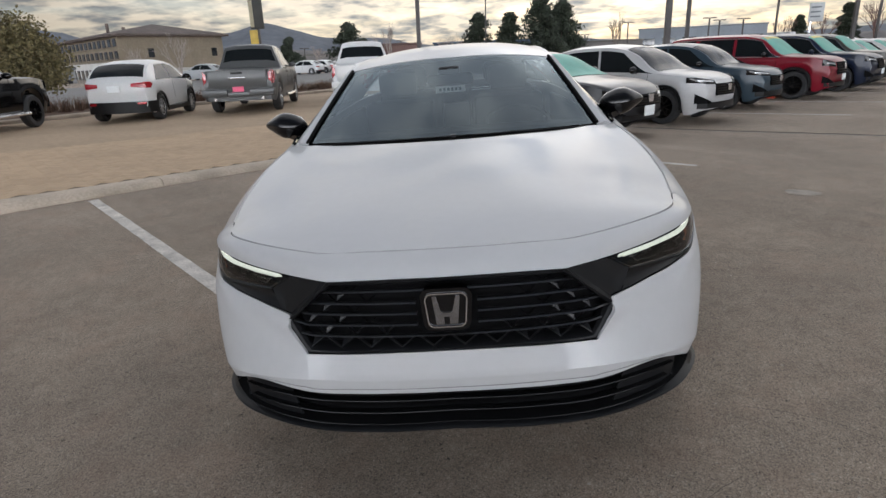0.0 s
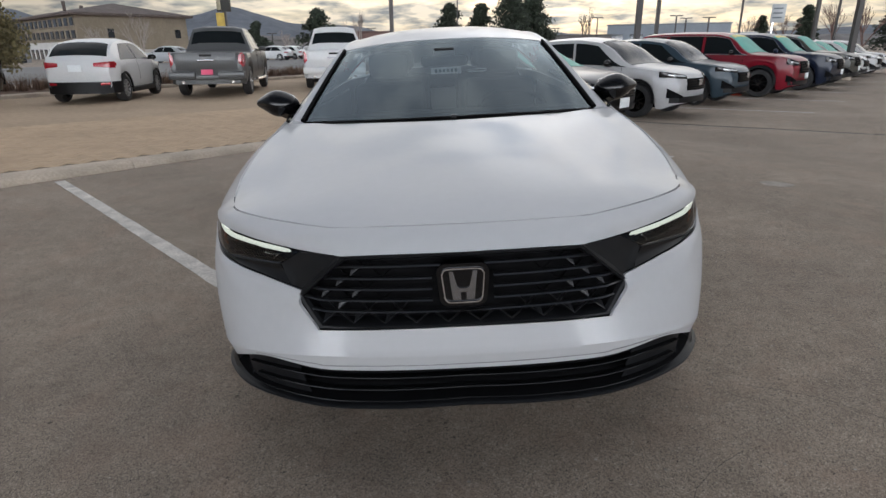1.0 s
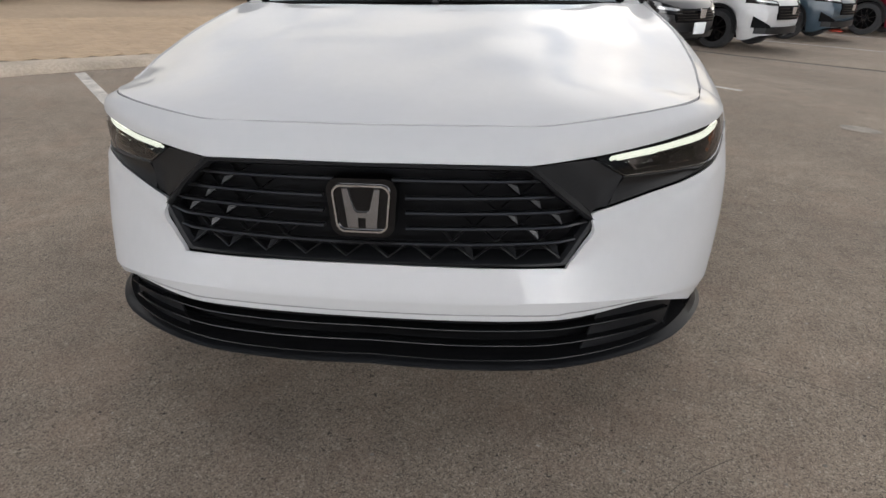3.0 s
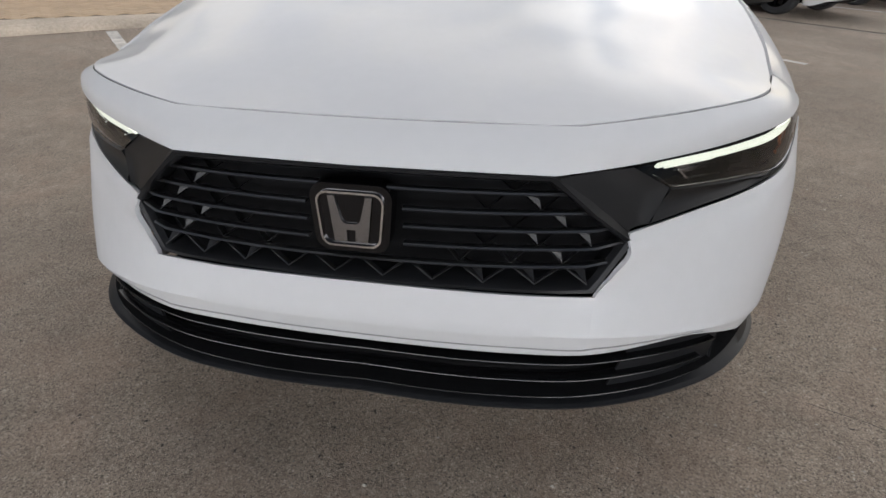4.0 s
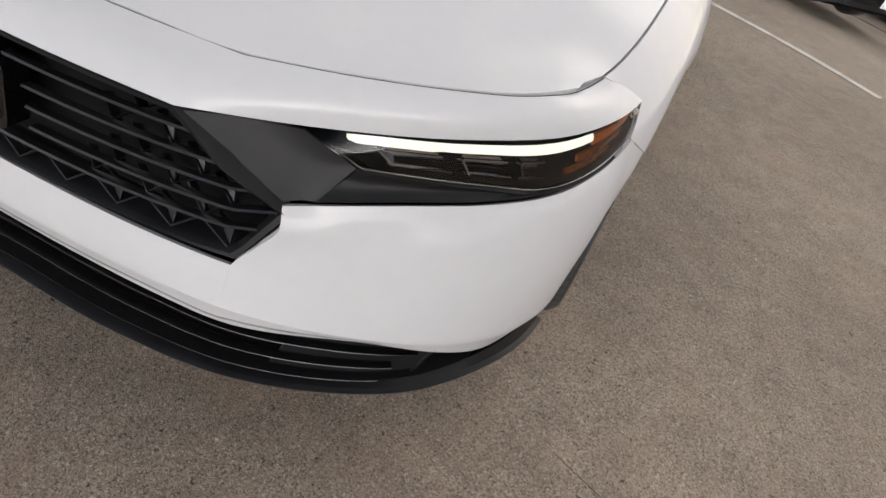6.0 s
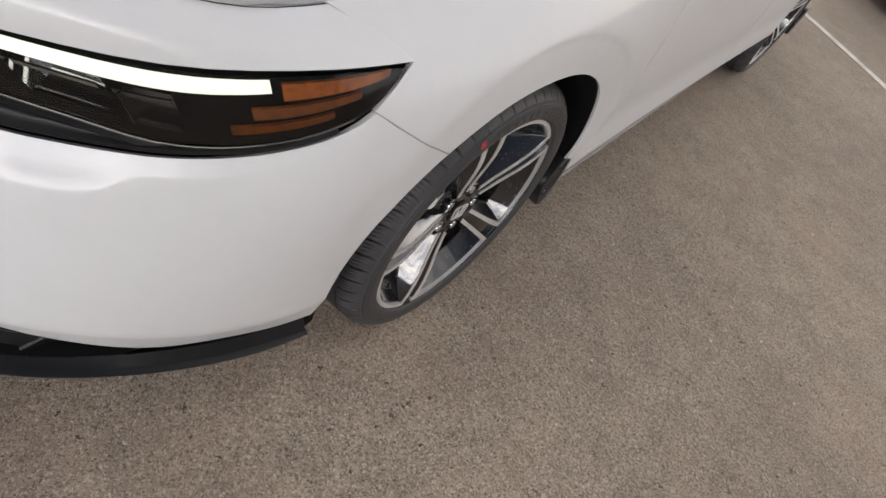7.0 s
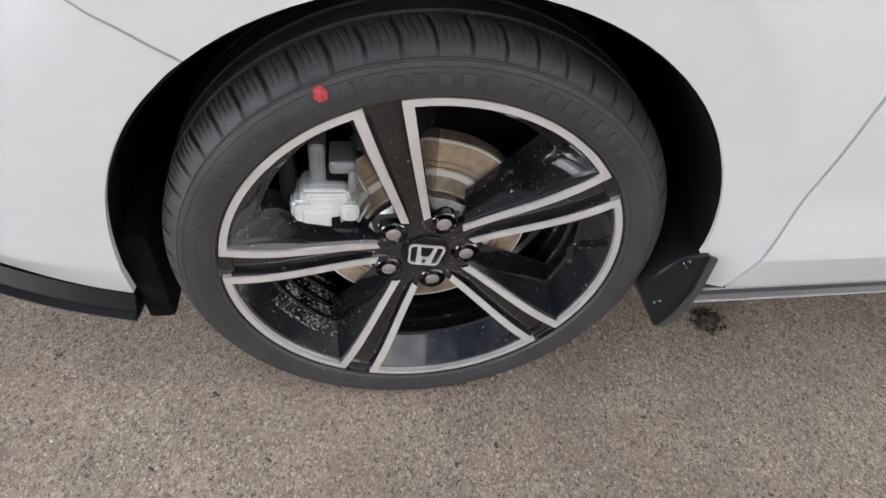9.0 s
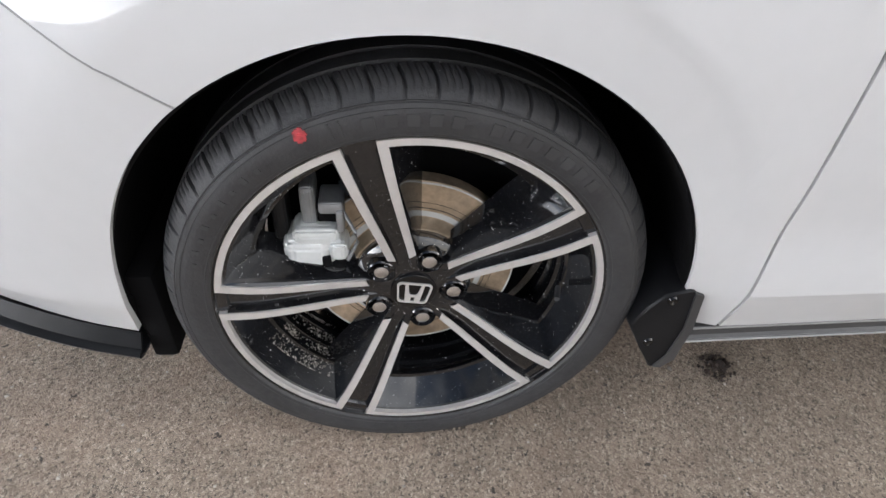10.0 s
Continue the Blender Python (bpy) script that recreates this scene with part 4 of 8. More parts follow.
for i, z in enumerate(SLATS):
    h = hex_half(z) * 0.965
    spans = [(-h, h)] if i in (0, 4) else [(-h, -0.088), (0.088, h)]
    for a, b in spans:
        bm = bmesh.new()
        pts = [(a + (b - a) * k / 24, hex_y(a + (b - a) * k / 24, z) + 0.004 + 0.008 * abs((a + (b - a) * k / 24) / h) ** 4, z + (0.004 if i == 0 else 0.0) * (1 - ((a + (b - a) * k / 24) / h) ** 2)) for k in range(25)]
        sweep(bm, pts, [(-0.012, -0.002), (0.001, -0.0028), (0.004, 0), (0.001, 0.0028), (-0.012, 0.002)])
        part("slat", bm, SLAT_BLACK, grille)
levels = [0.728, *SLATS, 0.526]
PITCH = 0.0925
for i in range(len(levels) - 1):
    z1, z0 = levels[i], levels[i + 1]
    for k in range(-7, 8):
        xb = (k + (0.5 if i % 2 else 0.0)) * PITCH
        if i < 5 and abs(xb) < (0.26, 0.22, 0.20, 0.15, 0.10)[i]:
            continue
        lim = hex_half(z0) * 0.95
        if abs(xb) > lim:
            continue
        rise = min(1.0, 0.55 + 0.45 * (abs(xb) / lim) ** 2) if i < 5 else 1.0
        for sx in (-1, 1):
            xa = xb + sx * PITCH * 0.5 * rise
            if abs(xa) > hex_half(z0 + (z1 - z0) * rise) * 0.96:
                continue
            p0 = Vector((xb, hex_y(xb, z0) + (0.016 if i < 5 else 0.005), z0 + 0.002))
            p1 = Vector((xa, hex_y(xa, z1) + (0.038 if i < 5 else 0.012), z0 + (z1 - z0) * rise))
            bm = bmesh.new()
            sweep(bm, [p0, (p0 + p1) / 2, p1], [(-0.0016, -0.012), (0.0016, -0.012), (0.0014, 0.0015), (0.0, 0.003), (-0.0014, 0.0015)], up=(0, -1, 0.2))
            part("lattice_bar", bm, SLAT_BLACK if i > 3 else GRILLE_BLACK, grille)
        if abs(xb) > (0.30 if i < 5 else 0.22):
            # sunken facet on the inner limb
            sx = -1 if xb > 0 else 1
            q0 = (xb, hex_y(xb, z0) + (0.018 if i < 5 else 0.008), z0 + 0.002)
            q1 = (xb + sx * PITCH * 0.42 * rise, hex_y(xb, z1) + 0.030, z0 + (z1 - z0) * 0.9 * rise)
            q2 = (xb + sx * PITCH * 0.05, hex_y(xb, z1) + 0.024, z0 + (z1 - z0) * 0.55)
            bm = bmesh.new()
            v = [bm.verts.new(q) for q in (q0, q1, q2)]
            w = [bm.verts.new((q[0], q[1] + 0.006, q[2])) for q in (q0, q1, q2)]
            bm.faces.new(v); bm.faces.new(w)
            for j in range(3):
                bm.faces.new((v[j], v[(j + 1) % 3], w[(j + 1) % 3], w[j]))
            part("lattice_facet", bm, FACET_BLACK, grille, smooth=False)


def rounded(w0, w1, h, r, n=6):
    """Outline of a rounded badge, w0 wide below and w1 above."""
    pts = []
    for cx, cz, a0 in ((w1 - r, h - r, 0), (-w1 + r, h - r, 90), (-w0 + r, -h + r, 180), (w0 - r, -h + r, 270)):
        for k in range(n + 1):
            a = radians(a0 + 90 * k / n)
            pts.append((cx + r * math.cos(a), cz + r * math.sin(a)))
    return pts


def plate(bm, outline, place, d0, d1):
    """A flat piece from an outline; place(u, v, depth) gives its points."""
    a = [bm.verts.new(place(u, v, d0)) for u, v in outline]
    b = [bm.verts.new(place(u, v, d1)) for u, v in outline]
    bm.faces.new(a)
    bm.faces.new(list(reversed(b)))
    for i in range(len(a)):
        j = (i + 1) % len(a)
        bm.faces.new((a[i], b[i], b[j], a[j]))


def ringed(bm, outer, inner, place, d0, d1):
    n = len(outer)
    rows = [[place(u, v, d0) for u, v in inner], [place(u, v, d1) for u, v in inner], [place(u, v, d1) for u, v in outer], [place(u, v, d0) for u, v in outer]]
    grid(bm, rows + rows[:1], closed=True)


def emblem_shapes(s):
    """Two flared uprights joined by a bar."""
    up_r = [(u * s, v * s) for u, v in ((0.13, -0.88), (0.52, -0.88), (0.68, 0.90), (0.48, 0.90), (0.31, 0.02), (0.26, -0.10), (0.17, -0.17), (0.14, -0.42))]
    up_l = [(-u, v) for u, v in reversed(up_r)]
    bar = [(-0.14 * s, -0.41 * s), (0.14 * s, -0.41 * s), (0.172 * s, -0.175 * s), (-0.172 * s, -0.175 * s)]
    return up_r, up_l, bar


front_at = lambda u, v, d: (u, -0.946 - d + 0.10 * (v + 0.0), 0.648 + v)
bm = bmesh.new()
plate(bm, rounded(0.068, 0.074, 0.062, 0.026), front_at, -0.03, 0.006)
emblem = part("emblem", bm, GLOSS_BLACK, grille, "black badge with a chrome outline")
bm = bmesh.new()
ringed(bm, rounded(0.055, 0.061, 0.0505, 0.020), rounded(0.0515, 0.0575, 0.047, 0.017), front_at, 0.004, 0.013)
part("emblem_ring", bm, CHROME, emblem)
bm = bmesh.new()
for sh in emblem_shapes(0.0585):
    plate(bm, [(u, v * 0.80) for u, v in sh], front_at, 0.004, 0.011)
part("emblem_mark", bm, DARK_CHROME, emblem)

# headlamps: black wedge trim, housing, running light, lens, amber side markers
lamp_top = [(x * 0.999, y + 0.006, z - 0.008) for x, y, z in spline([(0.440, -0.857, 0.728), *band_low[3:]], 30)]
lamp_bot = [tuple(p) for p in spline([(0.512, -0.815, 0.682), (0.61, -0.745, 0.671), (0.715, -0.655, 0.657), (0.788, -0.585, 0.648), (0.846, -0.485, 0.660), (0.866, -0.430, 0.677), (0.879, -0.380, 0.706), (0.868, -0.334, 0.742)], 30)]
trim_bot = [(x * 0.999, y + 0.004, z + 0.004) for x, y, z in spline(b1[:7], 30)]
for sgn in (1, -1):
    S = np.array((sgn, 1, 1))
    bm = bmesh.new()
    # wedge between the grille and the lamp
    a0, a1 = np.array((0.348, -0.908, 0.731)), np.array((0.478, -0.862, 0.622))
    rows = []
    for q in (0, 0.12, 0.25, 0.4, 0.52, 0.62, 0.75, 0.88, 1.0):
        g = a0 + (a1 - a0) * q
        c0, c1, c2 = (np.array(v[2]) for v in (lamp_top, lamp_bot, trim_bot))
        l = c0 + (c1 - c0) * q / 0.62 if q < 0.62 else c1 + (c2 - c1) * (q - 0.62) / 0.38
        rows.append([tuple((g + (l - g) * k / 6 + (0, 0.006 * math.sin(math.pi * k / 6), 0)) * S) for k in range(7)])
    grid(bm, rows)
    # strip below the lens
    rows = [[tuple((np.array(trim_bot[k]) + (np.array(lamp_bot[k]) - np.array(trim_bot[k])) * q + (0, 0.012 * math.sin(math.pi * q), 0)) * S) for k in range(2, 26)] for q in np.linspace(0, 1, 6)]
    grid(bm, rows)
    face_out(bm, (0, 0.3, 0.5))
    thicken(bm, 0.006)
    lamp = part("headlamp", bm, SATIN_BLACK, sedan, "slim headlamp in black trim with a lit strip", centre=1)
    # housing behind the lens
    rows = []
    for q in np.linspace(0, 1, 6):
        rows.append([tuple((np.array(lamp_top[k]) + (np.array(lamp_bot[k]) - np.array(lamp_top[k])) * q + np.array((-0.030, 0.045, 0)) * (0.15 + (0.35 if k < 3 else 0) + math.sin(math.pi * q)) * (1 if k < 30 else 0.2)) * S) for k in range(31)])
    bm = bmesh.new()
    grid(bm, rows)
    face_out(bm, (0, 0.3, 0.5))
    thicken(bm, 0.004)
    part("housing", bm, MATT_BLACK, lamp)
    bm = bmesh.new()
    rows = [[tuple((np.array(lamp_top[k]) + (np.array(lamp_bot[k]) - np.array(lamp_top[k])) * q - np.array((-0.004, 0.004, 0)) * math.sin(math.pi * q)) * S) for k in range(2, 31)] for q in np.linspace(0, 1, 8)]
    grid(bm, rows)
    face_out(bm, (0, 0.3, 0.5))
    lens = part("lens", bm, LENS_SMOKE, lamp, "clear smoked lens", centre=1)
    lens.visible_shadow = False
    # lit strip along the top
    def in_lamp(k, q, dep):
        i = min(int(k), 29)
        f = k - i
        t = np.array(lamp_top[i]) * (1 - f) + np.array(lamp_top[i + 1]) * f
        b = np.array(lamp_bot[i]) * (1 - f) + np.array(lamp_bot[i + 1]) * f
        return tuple((t + (b - t) * q + np.array((-0.55, 0.85, 0)) * dep) * S)
    bm = bmesh.new()
    rows = [[in_lamp(k, q0 + (q1 - q0) * f, 0.006 + 0.006 * (1 - math.sin(math.pi * f))) for f in np.linspace(0, 1, 5)] for k in np.linspace(4, 21.6, 27) for q0, q1 in [(0.13, 0.37 if k < 9 else 0.34 - 0.006 * max(k - 18, 0))]]
    grid(bm, rows)
    face_out(bm, (0, 0.3, 0.5))
    thicken(bm, 0.012)
    part("light_strip", bm, LAMP_ON, lamp, "glowing white light strip", centre=1)
    # bright edge round the lens
    bm = bmesh.new()
    edge_l = [in_lamp(k, 0.97, -0.001) for k in np.linspace(26, 2.6, 24)] + [in_lamp(2.4, q, -0.001) for q in (0.9, 0.7, 0.5, 0.36)]
    sweep(bm, edge_l, circle(0.0013, 5))
    part("lens_edge", bm, DARK_CHROME, lamp)
    # projector blocks under the strip
    for k0, k1 in ((4.6, 9.2), (10.2, 14.0), (14.6, 17.0)):
        bm = bmesh.new()
        for q0, q1, d in ((0.50, 0.55, 0.016), (0.84, 0.91, 0.016)):
            rows = [[in_lamp(k, q0 + (q1 - q0) * f, d) for f in (0, 0.5, 1)] for k in np.linspace(k0, k1, 6)]
            grid(bm, rows)
        rows = [[in_lamp(k0 + 0.3, q, d) for d in (0.010, 0.035)] for q in np.linspace(0.50, 0.88, 4)]
        grid(bm, rows)
        rows = [[in_lamp(k, 0.55 + 0.28 * f, 0.034) for f in (0, 0.5, 1)] for k in np.linspace(k0 + 0.3, k1 - 0.4, 6)]
        grid(bm, rows)
        thicken(bm, 0.003)
        part("reflector_block", bm, CHROME if k0 < 12 else DARK_CHROME, lamp)
    for q0, q1, k0, k1 in ((0.24, 0.48, 22.0, 28.0), (0.58, 0.73, 20.4, 26.2), (0.82, 0.92, 19.2, 24.6)):
        bm = bmesh.new()
        rows = [[in_lamp(k, q0 + (q1 - q0) * f, 0.018) for f in np.linspace(0, 1, 4)] for k in np.linspace(k0, k1, 8)]
        grid(bm, rows)
        face_out(bm, (0, 0.3, 0.5))
        thicken(bm, 0.006)
        part("amber_marker", bm, AMBER if q0 < 0.3 else AMBER_DARK, lamp, "amber side marker", centre=1)

# sills and mud flaps
FLAP = [(0.314, 0.282), (0.330, 0.315), (0.350, 0.340), (0.385, 0.350), (0.401, 0.337), (0.408, 0.272), (0.402, 0.205), (0.386, 0.187), (0.371, 0.184), (0.340, 0.235)]
for sgn in (1, -1):
    bm = bmesh.new()
    path = [(sgn * (0.874 - 0.02 * (y - 0.5)), y, 0.258) for y in np.linspace(0.40, 2.46, 12)]
    sweep(bm, path, [(s_ * sgn, u_) for s_, u_ in ((-0.03, -0.046), (0.004, -0.046), (0.033, -0.038), (0.037, -0.032), (0.030, -0.026), (0.027, -0.014), (0.034, -0.010), (0.033, -0.003), (0.022, 0.001), (0.016, 0.012), (-0.03, 0.012))])
    sill = part("sill", bm, SILL_GREY, sedan, "grey plastic side sill")
    # lighter grey tubes paint in the highlight along each sill ridge
    for dx, dz in ((0.0335, -0.0065), (0.0362, -0.0325)):
        bm = bmesh.new()
        sweep(bm, [(sgn * (0.874 + dx - 0.02 * (y - 0.5)), y, 0.258 + dz) for y in np.linspace(0.40, 2.46, 12)], circle(0.0026, 6))
        part("sill_ridge", bm, SEAM_GLINT_GREY, sill)
    for yc in (0, RY):
        bm = bmesh.new()
        out = FLAP
        plate(bm, [(u + yc, v) for u, v in out], lambda u, v, d: (sgn * d, u, v), 0.70, 0.927)
        bmesh.ops.bevel(bm, geom=list(bm.edges), offset=0.003, segments=1, affect='EDGES')
        flap = part("mud_flap", bm, LIP_BLACK, sedan, "black moulded mud flap")
        bm = bmesh.new()
        plate(bm, [(u + yc, v) for u, v in ((0.3895, 0.345), (0.4025, 0.340), (0.4095, 0.272), (0.4035, 0.205), (0.387, 0.187), (0.374, 0.189), (0.388, 0.215), (0.396, 0.272))], lambda u, v, d: (sgn * d, u, v), 0.90, 0.930)
        part("flap_edge", bm, SILL_GREY, flap, "grey outer edge of the mud flap")
        for u, v in ((0.362, 0.330), (0.352, 0.245)):
            bm = bmesh.new()
            revolve(bm, [(0.0, 0.0001), (0.003, 0.006), (0.0, 0.008)], 10)
            bmesh.ops.translate(bm, verts=list(bm.verts), vec=(0.927, u + yc, v))
            if sgn < 0:
                for vv in bm.verts:
                    vv.co.x *= -1
            part("rivet", bm, GLOSS_BLACK, flap)
        # liner: inside of the arch
        bm = bmesh.new()
        cy = (AY if yc == 0 else RY)
        rows = [[(sgn * x, cy + r * (1 + 0.004 * smooth01((a - 110) / 30)) * math.cos(radians(a)), max(AZC + r * AZ / AR * math.sin(radians(a)), 0.215 if a > 90 else 0)) for a in range(-6, 206, 4)] for x, r in ((0.86, AR + 0.004), (0.62, AR + 0.012), (0.50, AR - 0.02))]
        rim_row = []
        for a in range(-6, 206, 4):
            fit = 1 - 0.0077 * math.cos(radians(4 * a)) if yc == 0 else 1.0
            wide = fit + (1 + 0.004 * smooth01((a - 110) / 30) - fit) * smooth01((a - 116) / 20)
            y, z = cy + AR * math.cos(radians(a)), AZC + AZ * math.sin(radians(a))
            rim_row.append((sgn * (side_x(y, max(z, 0.262)) - (0.009 if a > 122 else 0.006) - 0.04 * smooth01((a - 176) / 14)), cy + wide * (AR - 0.0025) * math.cos(radians(a)), max(AZC + (wide if a < 90 else 1) * (AZ - 0.0025) * math.sin(radians(a)), 0.215 if a > 90 else 0)))
        grid(bm, [rim_row] + rows)
        rows = [[(sgn * 0.52, cy + q * AR * math.cos(radians(a)), max(AZC + q * AZ * math.sin(radians(a)), 0.215 if a > 90 else 0)) for a in range(-6, 206, 4)] for q in (0.05, 0.6, 1.0)]
        grid(bm, rows)
        thicken(bm, 0.004)
        part("arch_liner", bm, MATT_BLACK, sedan)
# underside
bm = bmesh.new()
box(bm, -0.58, 0.58, -0.72, 3.70, 0.20, 0.25, 0.02)
box(bm, -0.85, 0.85, 0.43, 2.42, 0.205, 0.245, 0.015)
box(bm, -0.72, 0.72, -0.66, -0.40, 0.19, 0.24, 0.015)
part("underbody", bm, MATT_BLACK, sedan)
# added black slabs stand in for the shade between bumper and tyre
for sgn in (1, -1):
    bm = bmesh.new()
    box(bm, min(sgn * 0.56, sgn * 0.862), max(sgn * 0.56, sgn * 0.862), -0.376, -0.338, 0.165, 0.33, 0.008)
    part("wheel_deflector", bm, MATT_BLACK, sedan, "black slab added for the shade ahead of the wheel")


# ---- the sedan's wheels: five double spokes, machined faces, black pockets ----
RIM = 0.2565


def polar(r, tan, deg):
    """(y, z) at radius r along the ray deg, shifted by tan across it."""
    a = radians(deg)
    return (r * math.cos(a) - tan * math.sin(a), r * math.sin(a) + tan * math.cos(a))


def face_x(r):
    return -0.030 * (1 - smooth01((r - 0.03) / 0.20))


def groove_w(r):
    return 0.0075 + 0.0125 * (r / RIM) ** 1.3


def bar_w(r):
    return groove_w(r) + 0.0118 - 0.0032 * (1 - r / RIM)


def build_wheel():
    bm = bmesh.new()
    revolve(bm, [(-0.200, 0.245), (-0.190, 0.228), (-0.124, 0.215), (-0.116, 0.215), (-0.114, 0.2115), (-0.104, 0.2115), (-0.102, 0.2165), (-0.086, 0.2175), (-0.084, 0.2135), (-0.076, 0.2135), (-0.074, 0.219), (-0.060, 0.2205), (-0.058, 0.217), (-0.052, 0.217), (-0.050, 0.222), (-0.022, 0.238), (-0.006, 0.2440), (-0.0045, 0.2570), (0.002, 0.2585), (0.003, 0.2605), (-0.004, 0.263), (-0.02, 0.255), (-0.2, 0.25), (-0.200, 0.245)], 96)
    wheel = part("wheel", bm, WHEEL_BLACK, None, "glossy black and machined five-spoke alloy wheel")
    # tyre
    P, SUB = 58, 18
    n = P * SUB
    prof = [(-0.006, 0.256), (0.003, 0.2600), (0.0065, 0.2625), (0.0067, 0.2635), (0.0085, 0.268), (0.0100, 0.278), (0.0102, 0.2795), (0.0106, 0.2815), (0.0098, 0.292), (0.0066, 0.2995), (0.0053, 0.3000), (0.0010, 0.3060), (-0.005, 0.3115), (-0.011, 0.3160), (-0.018, 0.3195), (-0.026, 0.3220), (-0.040, 0.3232), (-0.0405, 0.3165), (-0.047, 0.3165), (-0.0475, 0.3237), (-0.072, 0.3248), (-0.0725, 0.318), (-0.080, 0.318), (-0.0805, 0.325), (-0.122, 0.325), (-0.1225, 0.318), (-0.130, 0.318), (-0.1305, 0.3246), (-0.160, 0.323), (-0.190, 0.318), (-0.206, 0.306), (-0.214, 0.285), (-0.205, 0.258)]
    rows = []
    for i, (x, r) in enumerate(prof):
        row = []
        for k in range(n):
            ph = k % SUB
            rr = r
            if 11 <= i <= 16 and ph in (0, 1):
                rr -= 0.0055 if i > 12 else 0.003
            if 13 <= i <= 16 and ph in (5, 9, 13):
                rr -= 0.0014
            a = 2 * math.pi * (k + (0.55 * (i - 14) + 0.25 * (i - 13) ** 2 if 11 <= i <= 16 else 0)) / n
            row.append((x, rr * math.cos(a), max(rr * math.sin(a), -0.3115)))
        rows.append(row)
    bm = bmesh.new()
    grid(bm, rows, closed=True)
    tyre = part("tyre", bm, RUBBER, wheel, "black road tyre with moulded marks and a red dot")
    # raised marks on the side wall, as plain blocks
    def mark(deg, r0, r1, width, dep=0.0014):
        m = bmesh.new()
        def at(u, v, d):
            y, z = polar(v, u, deg)
            x = np.interp(v, [0.2585, 0.268, 0.278, 0.292, 0.300, 0.3065], [0.003, 0.0085, 0.0100, 0.0098, 0.0065, 0.0008])
            return (float(x) + d, y, z)
        plate(m, [(-width / 2, r0), (width / 2, r0), (width / 2, (r0 + r1) / 2), (width / 2, r1), (-width / 2, r1), (-width / 2, (r0 + r1) / 2)], at, -0.002, dep)
        return m
    for k in range(5):
        part("tyre_mark", mark(101 - 4.7 * k, 0.2755, 0.2895, 0.013), RUBBER_MARK, tyre)
    for k in range(7):
        part("tyre_mark", mark(73.5 - 4.7 * k, 0.2755, 0.2895, 0.013), RUBBER_MARK, tyre)
    for k in range(9):
        part("tyre_mark", mark(128 + 4.2 * k, 0.277, 0.2825 + 0.003 * (k % 2), 0.006, 0.0012), RUBBER_MARK, tyre)
    for d in (107, 109.2):
        part("tyre_mark", mark(d, 0.2735, 0.2925, 0.0025), RUBBER_MARK, tyre)
    bm = bmesh.new()
    for k in range(7):
        v = -0.0069 + 0.0023 * k
        w = math.sqrt(max(0.0075 ** 2 - v * v, 1e-6)) * (0.85 + 0.3 * ((k * 37) % 10) / 10)
        c = polar(0.291, 0, 115.2)
        vs = [(-w, v - 0.0012), (w, v - 0.0012), (w * 0.9, v + 0.0012), (-w * 0.95, v + 0.0012)]
        plate(bm, vs, lambda u, q, d: (float(np.interp(math.hypot(c[0] + u, c[1] + q), [0.2815, 0.292, 0.300], [0.0107, 0.0100, 0.0067])) + d, c[0] + u, c[1] + q), -0.002, 0.0009)
    part("red_dot", bm, RED_PAINT, tyre, "red balance dot")
    # raised rings in a lighter tone, their faint highlight put into the colour
    for rr, xx in ((0.2665, 0.0078), (0.2945, 0.0089), (0.3015, 0.0045)):
        bm = bmesh.new()
        revolve(bm, [(xx - 0.002, rr - 0.0009), (xx + 0.0006, rr - 0.0005), (xx + 0.0006, rr + 0.0005), (xx - 0.002, rr + 0.0009)], 120)
        part("sidewall_ring", bm, RUBBER_MARK, tyre)
    # spokes
    for s in range(5):
        deg = 105 + 72 * s
        bm = bmesh.new()
        rows = []
        for r in [0.020, 0.035, 0.05, 0.07, 0.10, 0.13, 0.16, 0.19, 0.215, 0.232, 0.245]:
            g, w, xf = groove_w(r), bar_w(r), face_x(r)
            gd = xf - 0.010 * smooth01((r - 0.04) / 0.05)
            out = 0.012 + 0.022 * smooth01((r - 0.05) / 0.17)
            xb = -0.070 - 0.008 * smooth01((r - 0.06) / 0.19)
            bulge = 0.012 * smooth01((0.20 - r) / 0.12) - 0.004    # the flank is creased: full near the hub, hollow near the rim
            ring = []
            for tan, x in ((-w - out * 0.35, xb - 0.012), (-w - out, xb), (-w - out * 0.5, (xb + xf - 0.006) / 2 + bulge), (-w - 0.003, xf - 0.006), (-w, xf - 0.001), (-g, xf - 0.001), (-g * 0.78, gd), (g * 0.78, gd), (g, xf - 0.001), (w, xf - 0.001), (w + 0.003, xf - 0.006), (w + out * 0.5, (xb + xf - 0.006) / 2 + bulge), (w + out, xb), (w + out * 0.35, xb - 0.012)):
                y, z = polar(r, tan, deg)
                ring.append((x, y, z))
            rows.append(ring)
        grid(bm, rows, closed=True)
        # the pressed lines along the spoke stay crisp
        for e in bm.edges:
            ra, rb = (math.hypot(v.co.y, v.co.z) for v in e.verts)
            if abs(ra - rb) > 0.008:
                e.smooth = False
        spoke = part("spoke", bm, WHEEL_BLACK, wheel)
        # machined edge: out along one spoke, round the rim, back along the next
        outer, inner = [], []
        rs = [0.062, 0.075, 0.10, 0.13, 0.16, 0.19, 0.215, 0.235, RIM]
        ri = [0.068, 0.080, 0.104, 0.133, 0.162, 0.191, 0.214, 0.232, 0.2480]
        for a, b in zip(rs, ri):
            ta = math.asin(min(groove_w(a) / a, 1))
            outer.append((a, radians(deg) + ta, face_x(a)))
